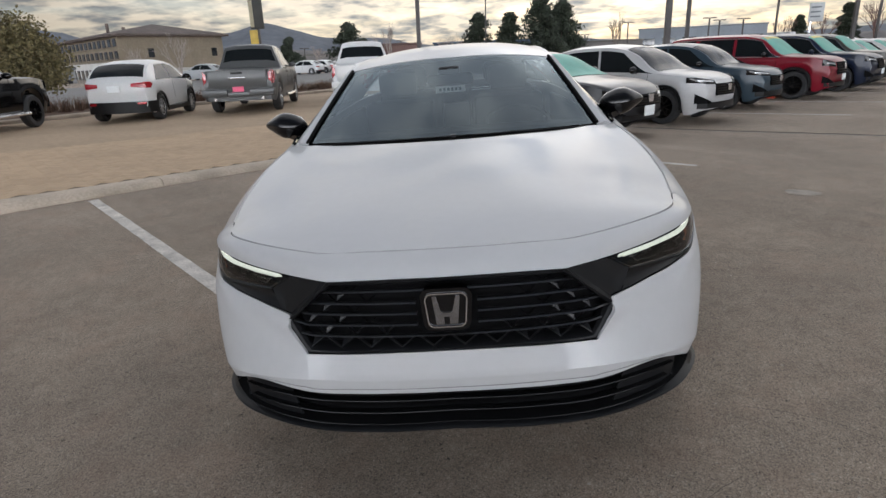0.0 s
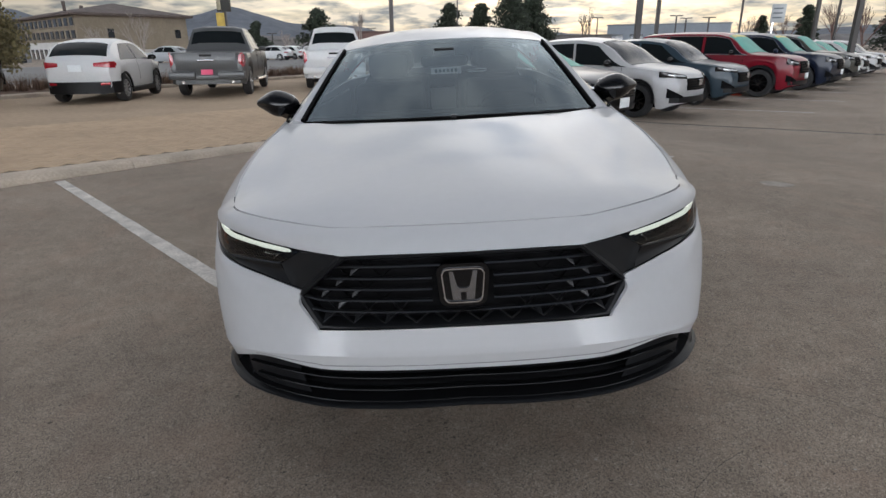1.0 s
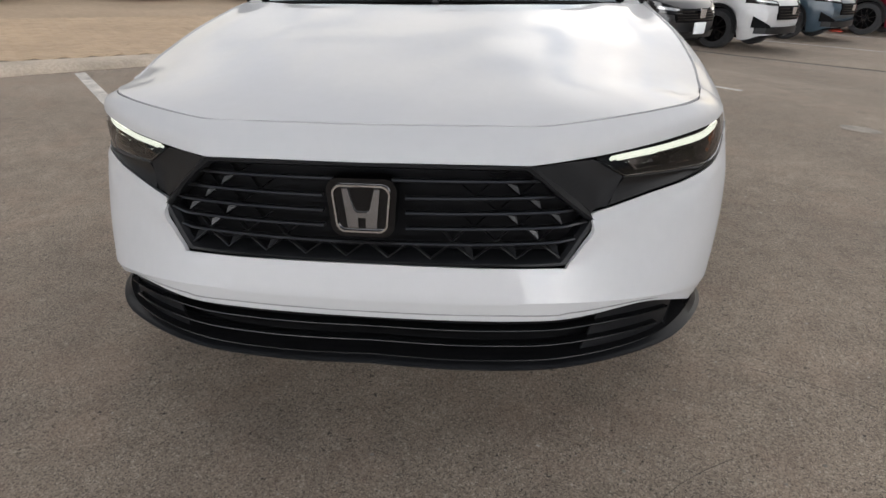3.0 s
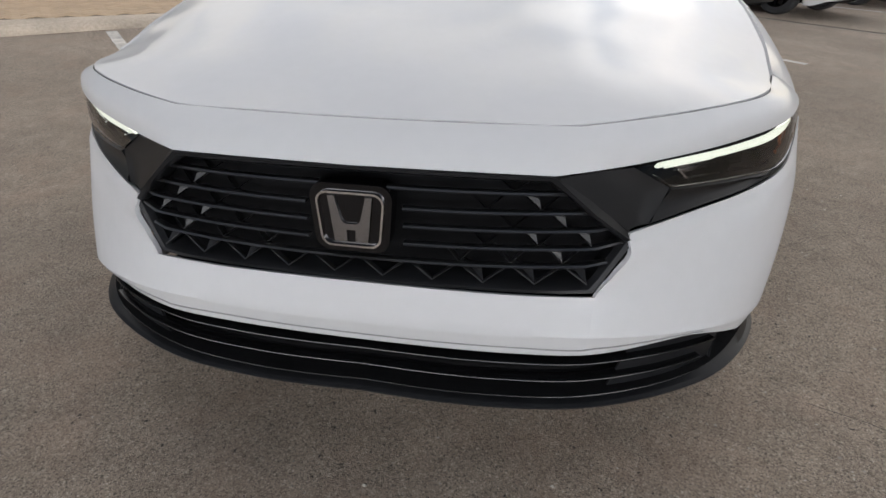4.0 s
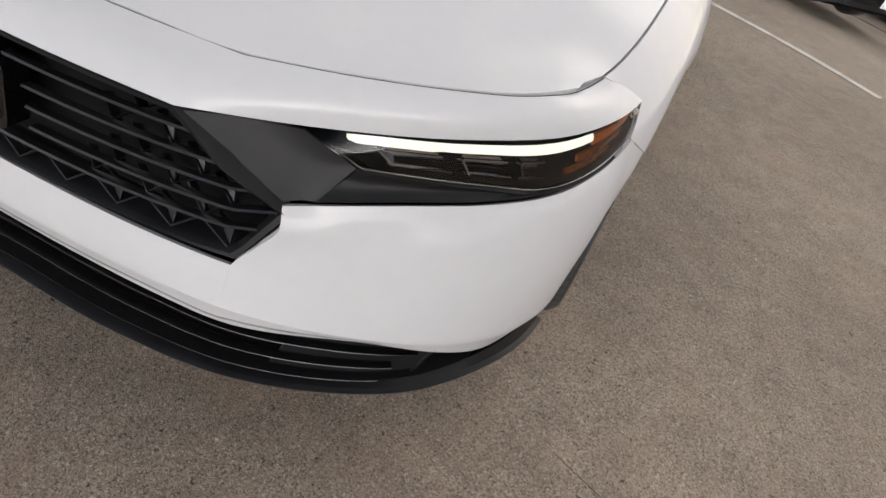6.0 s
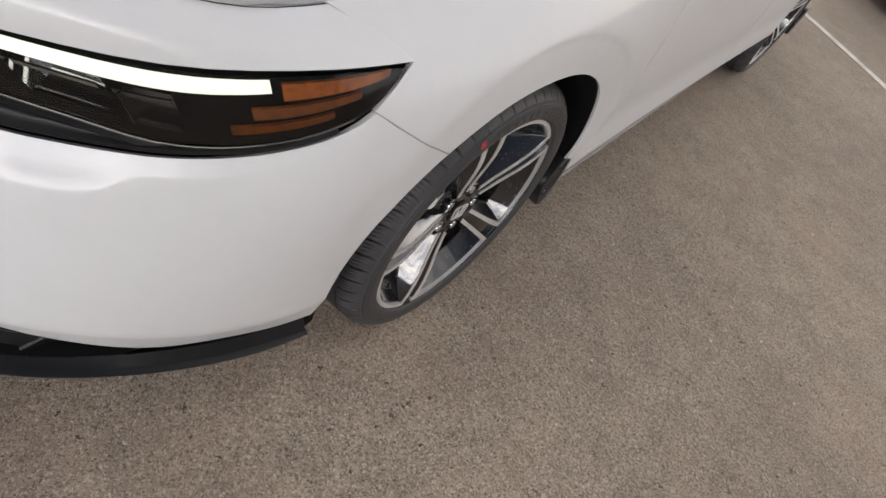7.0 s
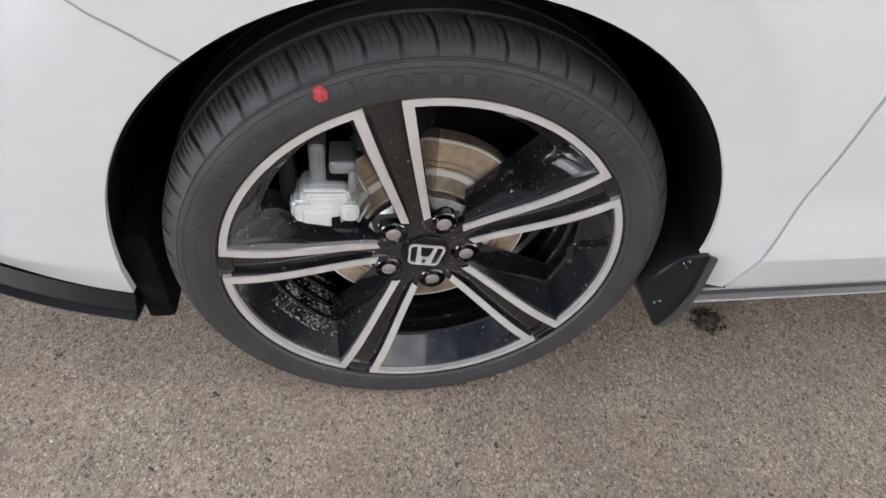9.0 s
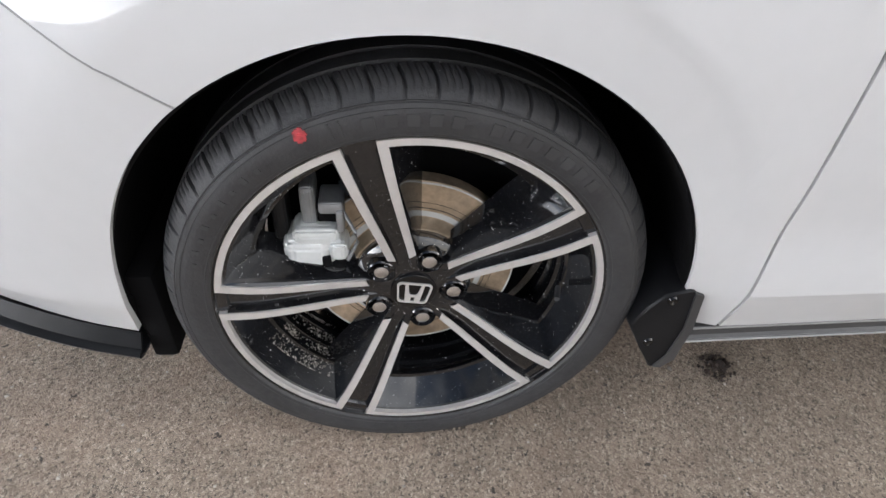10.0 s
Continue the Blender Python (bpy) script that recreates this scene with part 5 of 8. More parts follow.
            inner.append((b, radians(deg) + math.asin(min(bar_w(b) / b, 1)), face_x(b)))
        a0, a1 = outer[-1][1], radians(deg + 72) - math.asin(groove_w(RIM) / RIM)
        i0, i1 = inner[-1][1], radians(deg + 72) - math.asin(bar_w(0.2480) / 0.2480)
        for k in range(1, 16):
            outer.append((RIM, a0 + (a1 - a0) * k / 16, 0))
            inner.append((0.2480, i0 + (i1 - i0) * k / 16, 0))
        for a, b in zip(reversed(rs), reversed(ri)):
            outer.append((a, radians(deg + 72) - math.asin(min(groove_w(a) / a, 1)), face_x(a)))
            inner.append((b, radians(deg + 72) - math.asin(min(bar_w(b) / b, 1)), face_x(b)))
        bm = bmesh.new()
        rows = []
        for (r0, t0, x0), (r1, t1, x1) in zip(outer, inner):
            rows.append([(x0 - 0.006, r0 * math.cos(t0), r0 * math.sin(t0)), (x0 + 0.0015, r0 * math.cos(t0), r0 * math.sin(t0)), (x1 + 0.0015, r1 * math.cos(t1), r1 * math.sin(t1)), (x1 - 0.006, r1 * math.cos(t1), r1 * math.sin(t1))])
        grid(bm, rows)
        part("machined_edge", bm, MACHINED, spoke, "bright machined spoke and rim edge")
        # lug nut in its pocket
        y, z = polar(0.0565, 0, deg + 36)
        bm = bmesh.new()
        revolve(bm, [(-0.05, 0.019), (-0.026, 0.019), (-0.024, 0.0175), (-0.040, 0.0165), (-0.050, 0.0165)], 20)
        bmesh.ops.translate(bm, verts=list(bm.verts), vec=(-0.004, y, z))
        part("nut_pocket", bm, WHEEL_BLACK, wheel)
        bm = bmesh.new()
        revolve(bm, [(-0.05, 0.0115), (-0.033, 0.0115), (-0.028, 0.0098), (-0.0265, 0.006), (-0.026, 0.0001)], 6 * 3)
        bmesh.ops.translate(bm, verts=list(bm.verts), vec=(0.0, y, z))
        part("lug_nut", bm, CHROME, wheel, "bright steel lug nut")
    # hub, cap, cap mark
    bm = bmesh.new()
    revolve(bm, [(-0.075, 0.085), (-0.048, 0.082), (-0.040, 0.072), (-0.036, 0.040), (-0.031, 0.036), (-0.030, 0.0001)], 60)
    part("hub", bm, WHEEL_BLACK, wheel)
    bm = bmesh.new()
    revolve(bm, [(-0.036, 0.033), (-0.027, 0.0315), (-0.0255, 0.029), (-0.0245, 0.0001)], 40)
    cap = part("centre_cap", bm, GLOSS_BLACK, wheel, "black cap with a silver outline mark")
    tilt = radians(8)
    cap_at = lambda u, v, d: (-0.0250 + d, u * math.cos(tilt) + v * math.sin(tilt), v * math.cos(tilt) - u * math.sin(tilt))
    bm = bmesh.new()
    ringed(bm, rounded(0.0215, 0.0245, 0.0185, 0.007), rounded(0.0188, 0.0218, 0.0158, 0.005), cap_at, -0.001, 0.002)
    for sh in emblem_shapes(0.0235):
        plate(bm, [(u * 0.85, v * 0.80) for u, v in sh], cap_at, -0.001, 0.0018)
    part("cap_mark", bm, MACHINED, cap)
    # valve
    bm = bmesh.new()
    tube(bm, [(-0.045, *polar(0.213, 0, -4)), (-0.02, *polar(0.205, 0, -4))], 0.004)
    part("valve", bm, RUBBER, wheel)
    return wheel


wheel = build_wheel()
wheel.parent = sedan
wheel.matrix_basis = pose(0.908, WY, WZ)
turn = pose(0, 0, 0, 0, 0, 180)
copy_thing(wheel, pose(-0.908, WY, WZ) @ turn)
copy_thing(wheel, pose(0.906, RY, WZ))
copy_thing(wheel, pose(-0.906, RY, WZ) @ turn)
# dried mud on the barrel, behind one window of the near front wheel
MUD = mat("dried_mud", (0.25, 0.23, 0.205), 0.9, 0, var=0.35, scale=60, bump=0.3, bscale=200, rnd=0.5)
bm = bmesh.new()
rg = random.Random(8)
heaps = [(rg.gauss(220, 9), rg.uniform(0, 1)) for k in range(26)]
for k in range(1100):
    h = heaps[k % 26]
    deg = radians(h[0] + rg.gauss(0, 2.2))
    x = -0.033 - 0.085 * min(max(h[1] + rg.gauss(0, 0.13), 0), 1.05)
    r = float(np.interp(x, [-0.12, -0.05, -0.022, -0.006], [0.2145, 0.221, 0.237, 0.243])) - 0.0008
    q = rg.uniform(0.0005, 0.0017) * (1.6 if rg.random() < 0.08 else 1.0)
    c = Vector((x, r * math.cos(deg), r * math.sin(deg)))
    n = Vector((0, -math.cos(deg), -math.sin(deg)))
    t1, t2 = Vector((1, 0, 0)), n.cross(Vector((1, 0, 0)))
    a0 = rg.uniform(0, 6)
    ring = [bm.verts.new(c + t1 * q * rg.uniform(0.7, 1.7) * math.cos(a0 + w) + t2 * q * rg.uniform(0.6, 1.2) * math.sin(a0 + w)) for w in (0, 1.5, 3.0, 4.6)]
    tip = bm.verts.new(c + n * q * 0.7)
    for i in range(4):
        bm.faces.new((ring[i], ring[(i + 1) % 4], tip))
part("dried_mud", bm, MUD, wheel, "crust of pale dried mud", smooth=False)
# brakes behind the spokes
for sgn in (1, -1):
    for yc in (WY, RY):
        bm = bmesh.new()
        revolve(bm, [(-0.10, 0.150), (-0.078, 0.150), (-0.076, 0.148), (-0.076, 0.094), (-0.070, 0.090), (-0.060, 0.086), (-0.058, 0.03)], 72)
        for v in bm.verts:
            v.co = Vector((sgn * (0.908 + v.co.x), v.co.y + yc, v.co.z + WZ))
        shield = bmesh.new()
        revolve(shield, [(-0.150, 0.212), (-0.146, 0.212), (-0.140, 0.12), (-0.140, 0.02)], 48)
        for v in shield.verts:
            v.co = Vector((sgn * (0.908 + v.co.x), v.co.y + yc, v.co.z + WZ))
        part("splash_shield", shield, MATT_BLACK, sedan)
        disc = part("brake_disc", bm, STEEL, sedan, "rust-tinged steel brake disc")
        for r0, r1, m_ in ((0.0955, 0.1045, CAST), (0.1465, 0.1492, CAST), (0.108, 0.1095, SILL_GREY), (0.117, 0.118, SILL_GREY)):
            bm = bmesh.new()
            revolve(bm, [(-0.080, r0), (-0.0752, r0 + 0.0004), (-0.0752, r1 - 0.0004), (-0.080, r1)], 72)
            for v in bm.verts:
                v.co = Vector((sgn * (0.908 + v.co.x), v.co.y + yc, v.co.z + WZ))
            part("wear_ring", bm, m_, disc)
        # caliper: a rounded cast body with a boss, a neck and a hooked bracket over the pads, a spring clip
        def blocks(name, boxes, material, parent, label=""):
            m = bmesh.new()
            for x0, x1, y0, y1, z0, z1, r_ in boxes:
                one = bmesh.new()
                box(one, x0, x1, y0 + yc, y1 + yc, z0 + WZ, z1 + WZ, r_)
                bmesh.ops.bevel(one, geom=list(one.edges), offset=r_ * 0.25, segments=2, affect='EDGES')
                tmp = bpy.data.meshes.new("block")
                one.to_mesh(tmp)
                one.free()
                m.from_mesh(tmp)
                bpy.data.meshes.remove(tmp)
            for v in m.verts:
                v.co.x *= sgn
            return part(name, m, material, parent, label, smooth=False)
        cal = blocks("brake_caliper", ((0.806, 0.866, -0.173, -0.104, 0.018, 0.080, 0.015), (0.812, 0.862, -0.160, -0.096, 0.050, 0.094, 0.011), (0.826, 0.870, -0.112, -0.086, 0.046, 0.076, 0.008)), CAST, sedan, "bare aluminium brake caliper")
        # neck and bracket: same casting, its shade put into a darker grey
        blocks("neck", ((0.800, 0.846, -0.146, -0.126, 0.080, 0.150, 0.006),), SHADED_CAST_STEEL, cal, "cast neck with its shade put in a darker grey")
        blocks("bracket", ((0.812, 0.858, -0.122, -0.090, 0.116, 0.134, 0.004), (0.816, 0.862, -0.100, -0.090, 0.090, 0.124, 0.003)), SHADED_CAST_STEEL, cal)
        blocks("brake_pad", ((0.800, 0.842, -0.126, -0.100, 0.090, 0.118, 0.003),), MATT_BLACK, cal, "black brake pad")
        blocks("carrier", ((0.800, 0.842, -0.184, -0.164, 0.060, 0.150, 0.006),), SATIN_BLACK, cal, "black caliper carrier")
        blocks("pad_slot", ((0.858, 0.8675, -0.122, -0.110, 0.036, 0.054, 0.003),), MATT_BLACK, cal)
        bm = bmesh.new()
        tube(bm, [(sgn * x, yc + y, WZ + z) for x, y, z in ((0.852, -0.093, 0.122), (0.864, -0.076, 0.092), (0.866, -0.074, 0.078), (0.862, -0.088, 0.044))], 0.0024)
        part("spring_clip", bm, SHADED_CAST_STEEL, cal)

# ---- upper body: screen, roof, side glass, mirrors, cabin, tail ----
screen_c = lambda f: spline([(0, 0.17, 0.972), (0, 0.55, 1.112), (0, 1.06, 1.290)], 20)[int(round(f * 20))]
screen_e = lambda f: spline([(0.700, 0.385, 0.952), (0.645, 0.70, 1.086), (0.575, 1.13, 1.250)], 20)[int(round(f * 20))]


def screen_pt(f, s):
    c, e = screen_c(f), screen_e(f)
    a = abs(s)
    return (e[0] * s, c[1] + (e[1] - c[1]) * a ** 2.1, c[2] + (e[2] - c[2]) * a ** 2.3)


rows = [[screen_pt(k / 20, s) for s in np.linspace(-1, 1, 29)] for k in range(21)]
screen = panel("windscreen", rows, WINDSCREEN, sedan, 0, centre=(0, 1.5, 0.4), label="tinted windscreen reflecting the clouds")
screen.visible_shadow = False
# dark printed border inside the glass
bm = bmesh.new()
inset = lambda f, s: tuple(np.array(screen_pt(f, s)) + (0, 0.008, -0.006))
grid(bm, [[inset(k / 20, s) for s in np.linspace(-1, 1, 29)] for k in (0, 1)])
grid(bm, [[inset(k / 20, s) for s in np.linspace(-1, 1, 29)] for k in (19, 20)])
for a, b in ((-1, -0.955), (0.955, 1)):
    grid(bm, [[inset(k / 20, s) for k in range(21)] for s in (a, b)])
thicken(bm, 0.002)
part("screen_border", bm, MATT_BLACK, screen)
rail = [(0.622, 1.15, 1.238), (0.585, 1.45, 1.283), (0.565, 1.85, 1.300), (0.565, 2.25, 1.283), (0.59, 2.65, 1.220), (0.63, 3.0, 1.115), (0.66, 3.30, 1.02)]
pillar_o = [(0.772, 0.40, 0.944), (0.715, 0.70, 1.062), (0.622, 1.15, 1.238)]
for sgn in (1, -1):
    e1 = [tuple(screen_e(k / 20)) for k in range(21)]
    e2 = [tuple(p) for p in spline(pillar_o, 20)]
    mid = [((a[0] + b[0]) / 2 + 0.006, (a[1] + b[1]) / 2 - 0.012, (a[2] + b[2]) / 2 + 0.012) for a, b in zip(e1, e2)]
    rows = [e1, mid, e2]
    panel("roof_pillar", rows if sgn > 0 else flip(rows), PAINT, sedan, 0.02, centre=(0, 1.5, 0.5))
    bm = bmesh.new()
    sweep(bm, [(p[0] * sgn, p[1] - 0.004, p[2] + 0.006) for p in e1], circle(0.009, 6))
    part("screen_seal", bm, MATT_BLACK, sedan)
roof_c = spline([(0, 1.06, 1.293), (0, 1.30, 1.335), (0, 1.70, 1.362), (0, 2.15, 1.352), (0, 2.62, 1.285)], 24)
roof_r = spline([(0.575, 1.13, 1.253), (0.575, 1.42, 1.290), (0.560, 1.80, 1.308), (0.560, 2.20, 1.294), (0.575, 2.62, 1.228)], 24)
rows = []
for c, e in zip(roof_c, roof_r):
    rows.append([(e[0] * s, c[1] + (e[1] - c[1]) * s * s, c[2] + (e[2] - c[2]) * abs(s) ** 2.6) for s in np.linspace(-1, 1, 25)])
panel("roof", rows, PAINT, sedan, 0.03, centre=(0, 1.7, 0.4))
for sgn in (1, -1):
    top_rail = spline(rail, 30)
    inner = spline([tuple(p) for p in roof_r] + [(0.60, 2.95, 1.12), (0.64, 3.30, 1.015)], 30)
    rows = [[tuple(p) for p in top_rail], [tuple((a + b) / 2 + (0.008, 0, 0.008)) for a, b in zip(top_rail, inner)], [tuple(p) for p in inner]]
    panel("roof_rail", rows if sgn > 0 else flip(rows), PAINT, sedan, 0.02, centre=(0, 1.7, 0.5))
    for name, ya, yb in (("front_window", 0.56, 1.58), ("rear_window", 1.64, 2.72)):
        rows = []
        for k in range(15):
            col = []
            for f in np.linspace(0, 1, 9):
                y = ya + (yb - ya) * k / 14
                zt = np.interp(y, [0.40, 0.70, 1.15, 1.45, 1.85, 2.25, 2.65, 3.0], [0.944, 1.062, 1.238, 1.283, 1.30, 1.283, 1.22, 1.115]) - 0.006
                xt = np.interp(y, [0.40, 0.70, 1.15, 1.45, 1.85, 2.25, 2.65, 3.0], [0.772, 0.715, 0.622, 0.585, 0.565, 0.565, 0.59, 0.63])
                zb, xb = sh_z(y) - 0.004, sh_x(y) - 0.012
                col.append((sgn * (xb + (xt - xb) * f + 0.012 * math.sin(math.pi * f)), y, zb + (zt - zb) * f))
            rows.append(col)
        panel(name, rows, SIDE_GLASS, sedan, 0, centre=(0, 1.5, 0.9)).visible_shadow = False
    bm = bmesh.new()
    sweep(bm, [(sgn * (sh_x(y) - 0.004), y, sh_z(y) + 0.004) for y in np.linspace(0.45, 3.0, 24)], circle(0.010, 6))
    part("belt_trim", bm, GLOSS_BLACK, sedan)
    bm = bmesh.new()
    sweep(bm, [(sgn * 0.838, 1.61, 0.96), (sgn * 0.76, 1.61, 1.08), (sgn * 0.575, 1.61, 1.292)], [(-0.04, -0.006), (0.04, -0.006), (0.04, 0.006), (-0.04, 0.006)], up=(1, 0, 0.5))
    part("door_pillar", bm, GLOSS_BLACK, sedan)
    # door mirror
    bm = bmesh.new()
    bmesh.ops.create_uvsphere(bm, u_segments=24, v_segments=14, radius=1)
    for v in bm.verts:
        x, y, z = v.co
        tx = 0.120 * x * (1 + 0.06 * z)
        taper = 1 - 0.42 * smooth01((x + 0.1) / 1.1)
        zz = 0.066 * z * taper * (1.15 if z > 0 else 0.95) * (1 - 0.10 * smooth01(-x))
        yy = 0.085 * y * (0.55 if y > 0 else 1.0) * taper
        v.co = (sgn * (0.905 + tx), 0.735 + yy + 0.035 * smooth01(x), 1.005 + zz + 0.006 * x)
    mirror = part("door_mirror", bm, GLOSS_BLACK, sedan, "gloss black door mirror")
    bm = bmesh.new()
    sweep(bm, [(sgn * 0.77, 0.62, 0.945), (sgn * 0.82, 0.68, 0.952), (sgn * 0.86, 0.72, 0.962)], [(-0.035, -0.014), (0.035, -0.014), (0.035, 0.014), (-0.035, 0.014)])
    part("mirror_arm", bm, GLOSS_BLACK, mirror)
    bm = bmesh.new()
    plate(bm, rounded(0.085, 0.085, 0.048, 0.03), lambda u, v, d: (sgn * (0.90 + u), 0.782 + d, 1.006 + v), 0, 0.004)
    part("mirror_glass", bm, CHROME, mirror)
# rear screen, boot, tail
rows = []
for k in range(13):
    f = k / 12
    c = np.array((0, 2.64, 1.281)) * (1 - f) + np.array((0, 3.32, 1.048)) * f
    e = np.array((0.565, 2.66, 1.222)) * (1 - f) + np.array((0.60, 3.24, 1.030)) * f
    rows.append([(e[0] * s, c[1] + (e[1] - c[1]) * s * s, c[2] + (e[2] - c[2]) * s * s + 0.02 * math.sin(math.pi * f)) for s in np.linspace(-1, 1, 15)])
panel("rear_screen", rows, SIDE_GLASS, sedan, 0, centre=(0, 2, 0.5)).visible_shadow = False
rows = []
for k in range(13):
    f = k / 12
    y = 3.26 + 0.62 * f
    zc = 1.045 - 0.02 * f + 0.012 * math.sin(math.pi * f)
    xe = sh_x(y) - 0.004
    rows.append([(xe * s, y + 0.05 * (1 - s * s) * f, zc + (sh_z(y) - zc) * abs(s) ** 3) for s in np.linspace(-1, 1, 15)])
panel("boot_lid", rows, PAINT, sedan, 0.015, centre=(0, 3, 0.4))
tail = []
for z, yc, w in ((0.24, 3.90, 0.80), (0.40, 3.96, 0.85), (0.58, 3.985, 0.87), (0.70, 3.965, 0.86), (0.86, 3.94, 0.80), (0.955, 3.90, 0.70), (1.02, 3.93, 0.45)):
    yside = 3.61 if z < 0.9 else 3.70
    pts = [(0, yc, z), (w * 0.5, yc - 0.02, z), (w * 0.82, yc - 0.08, z), (w * 0.97, yc - 0.2, z), (side_x(yside, min(z, sh_z(yside) - 0.005)), yside, min(z, sh_z(yside) - 0.005))]
    tail.append([tuple(p) for p in spline(pts, 16)])
panel("rear_bumper", blend_rows(tail, 4), PAINT, sedan, 0.012, True, centre=(0, 2.6, 0.6))
for sgn in (1, -1):
    rows = [[(sgn * p[0], p[1] + 0.012, z) for p in [np.array(q) + (0.004, 0, 0) for q in tail[4][2:14]]] for z in (0.82, 0.85, 0.89, 0.91)]
    panel("tail_lamp", rows, mat("tail_red", (0.25, 0.01, 0.012), 0.15, coat=1), sedan, 0.02, centre=(0, 2.6, 0.6))
# cabin
bm = bmesh.new()
rows = [[(0.70 * s, y + 0.20 * s * s, z - 0.03 * s * s) for s in np.linspace(-1, 1, 13)] for y, z in ((0.26, 0.93), (0.45, 0.965), (0.62, 0.955), (0.68, 0.90), (0.70, 0.66))]
grid(bm, rows)
thicken(bm, 0.01)
cabin = part("dashboard", bm, TRIM_DARK, sedan)
bm = bmesh.new()
revolve(bm, [(0.012 * math.cos(a), 0.175 + 0.012 * math.sin(a)) for a in np.linspace(0, 2 * math.pi, 9)], 36)
bmesh.ops.rotate(bm, verts=list(bm.verts), matrix=Matrix.Rotation(radians(65), 3, 'Y') , cent=(0, 0, 0))
bmesh.ops.rotate(bm, verts=list(bm.verts), matrix=Matrix.Rotation(radians(90), 3, 'Z'), cent=(0, 0, 0))
bmesh.ops.translate(bm, verts=list(bm.verts), vec=(0.36, 0.82, 0.93))
part("steering_wheel", bm, TRIM_DARK, sedan)
for x, y, w in ((0.36, 1.45, 0.25), (-0.36, 1.45, 0.25), (0.36, 2.35, 0.28), (-0.36, 2.35, 0.28)):
    bm = bmesh.new()
    box(bm, x - w, x + w, y - 0.5, y, 0.42, 0.58, 0.05)
    box(bm, x - w * 0.92, x + w * 0.92, y - 0.02, y + 0.14, 0.50, 1.04, 0.05)
    seat = part("seat", bm, SEAT_CLOTH, sedan)
    bm = bmesh.new()
    box(bm, x - 0.13, x + 0.13, y + 0.06, y + 0.15, 1.06, 1.22, 0.04)
    part("headrest", bm, SEAT_CLOTH, seat)
bm = bmesh.new()
box(bm, -0.86, 0.86, 0.5, 3.3, 0.26, 0.40, 0.02)
box(bm, -0.60, 0.60, 2.60, 3.2, 0.9, 0.98, 0.02)
for sgn in (1, -1):
    box(bm, sgn * 0.80 - 0.02, sgn * 0.80 + 0.02, 0.5, 2.6, 0.36, 0.93, 0.01)
part("cabin_tub", bm, TRIM_DARK, sedan)
bm = bmesh.new()
box(bm, -0.06, 0.06, 0.90, 0.99, 1.205, 1.245, 0.012)
box(bm, -0.13, 0.13, 0.945, 0.975, 1.145, 1.205, 0.02)
part("rear_view_mirror", bm, TRIM_DARK, sedan)
bm = bmesh.new()
box(bm, -0.075, 0.085, 0.772, 0.775, 1.117, 1.150, 0)
card = part("stock_card", bm, PAPER, sedan, "white printed card behind the windscreen")
bm = bmesh.new()
for k in range(6):
    box(bm, -0.055 + k * 0.021, -0.042 + k * 0.021, 0.7695, 0.7708, 1.126, 1.142, 0)
part("card_print", bm, INK, card)
bm = bmesh.new()
box(bm, 0.12, 0.22, 0.79, 0.792, 1.119, 1.124, 0)
box(bm, 0.12, 0.22, 0.79, 0.792, 1.131, 1.135, 0)
part("card_strip", bm, PAPER, sedan, "two thin white paper strips")


# ---- ground: the lot, kerbs, pavers, markings ----
def ground_z(x, y):
    gx = -4.5 * math.tanh(-x / 4.5) if x < 0 else x * math.exp(-(x / 3) ** 4) * math.exp(-(y / 9) ** 4)
    low = 0.16 * smooth01((x + 0.7 * (y - 4) - 2.6) / 5) * (1 if x > 0 else max(0, 1 + x / 4))
    return SLOPE_X * gx + SLOPE_Y * y * math.exp(-(y / 5) ** 4 - (x / 6) ** 4) - low


PAVER_Z = -0.02
KP, KD = Vector((-4.86, 3.46, 0)), Vector((0.725, 0.689, 0)).normalized()   # near kerb
KN = Vector((-KD.y, KD.x, 0))
FP, FD = Vector((-12.30, 14.30, 0)), Vector((0.470, 0.883, 0)).normalized()  # far kerb
FN = Vector((-FD.y, FD.x, 0))


def along(p, d, n, s, o, z):
    q = p + d * s + n * o
    return (q.x, q.y, z)


bm = bmesh.new()
xs = sorted(set([-1500, -400, -150, -80, -40, -25] + [round(-16 + k * 0.5, 3) for k in range(73)] + [24, 30, 40, 80, 150, 400, 1500]))
ys = sorted(set([-900, -300, -100, -40, -20] + [round(-12 + k * 0.5, 3) for k in range(81)] + [34, 45, 70, 120, 250, 500, 1600]))
grid(bm, [[(x, y, ground_z(x, y)) for x in xs] for y in ys])
ground = tagged(part("ground", bm, ASPHALT, None), "grey-brown worn asphalt lot with scattered pale stones", "asphalt lot", kind="structure")
# paver court
bm = bmesh.new()
rows = []
for k in range(25):
    f = k / 24
    a = Vector(along(KP, KD, KN, -9 + 40 * f, 0.20, PAVER_Z))
    b = Vector(along(FP, FD, FN, -14 + 45 * f, -0.05, PAVER_Z))
    rows.append([a + (b - a) * j / 10 for j in range(11)])
grid(bm, rows)
face_out(bm, (0, 0, -50))
thicken(bm, 0.06)
court = tagged(part("pavement", bm, PAVER_BED, None, centre=1), "tan concrete block paving in a parking court", "paving", kind="structure")


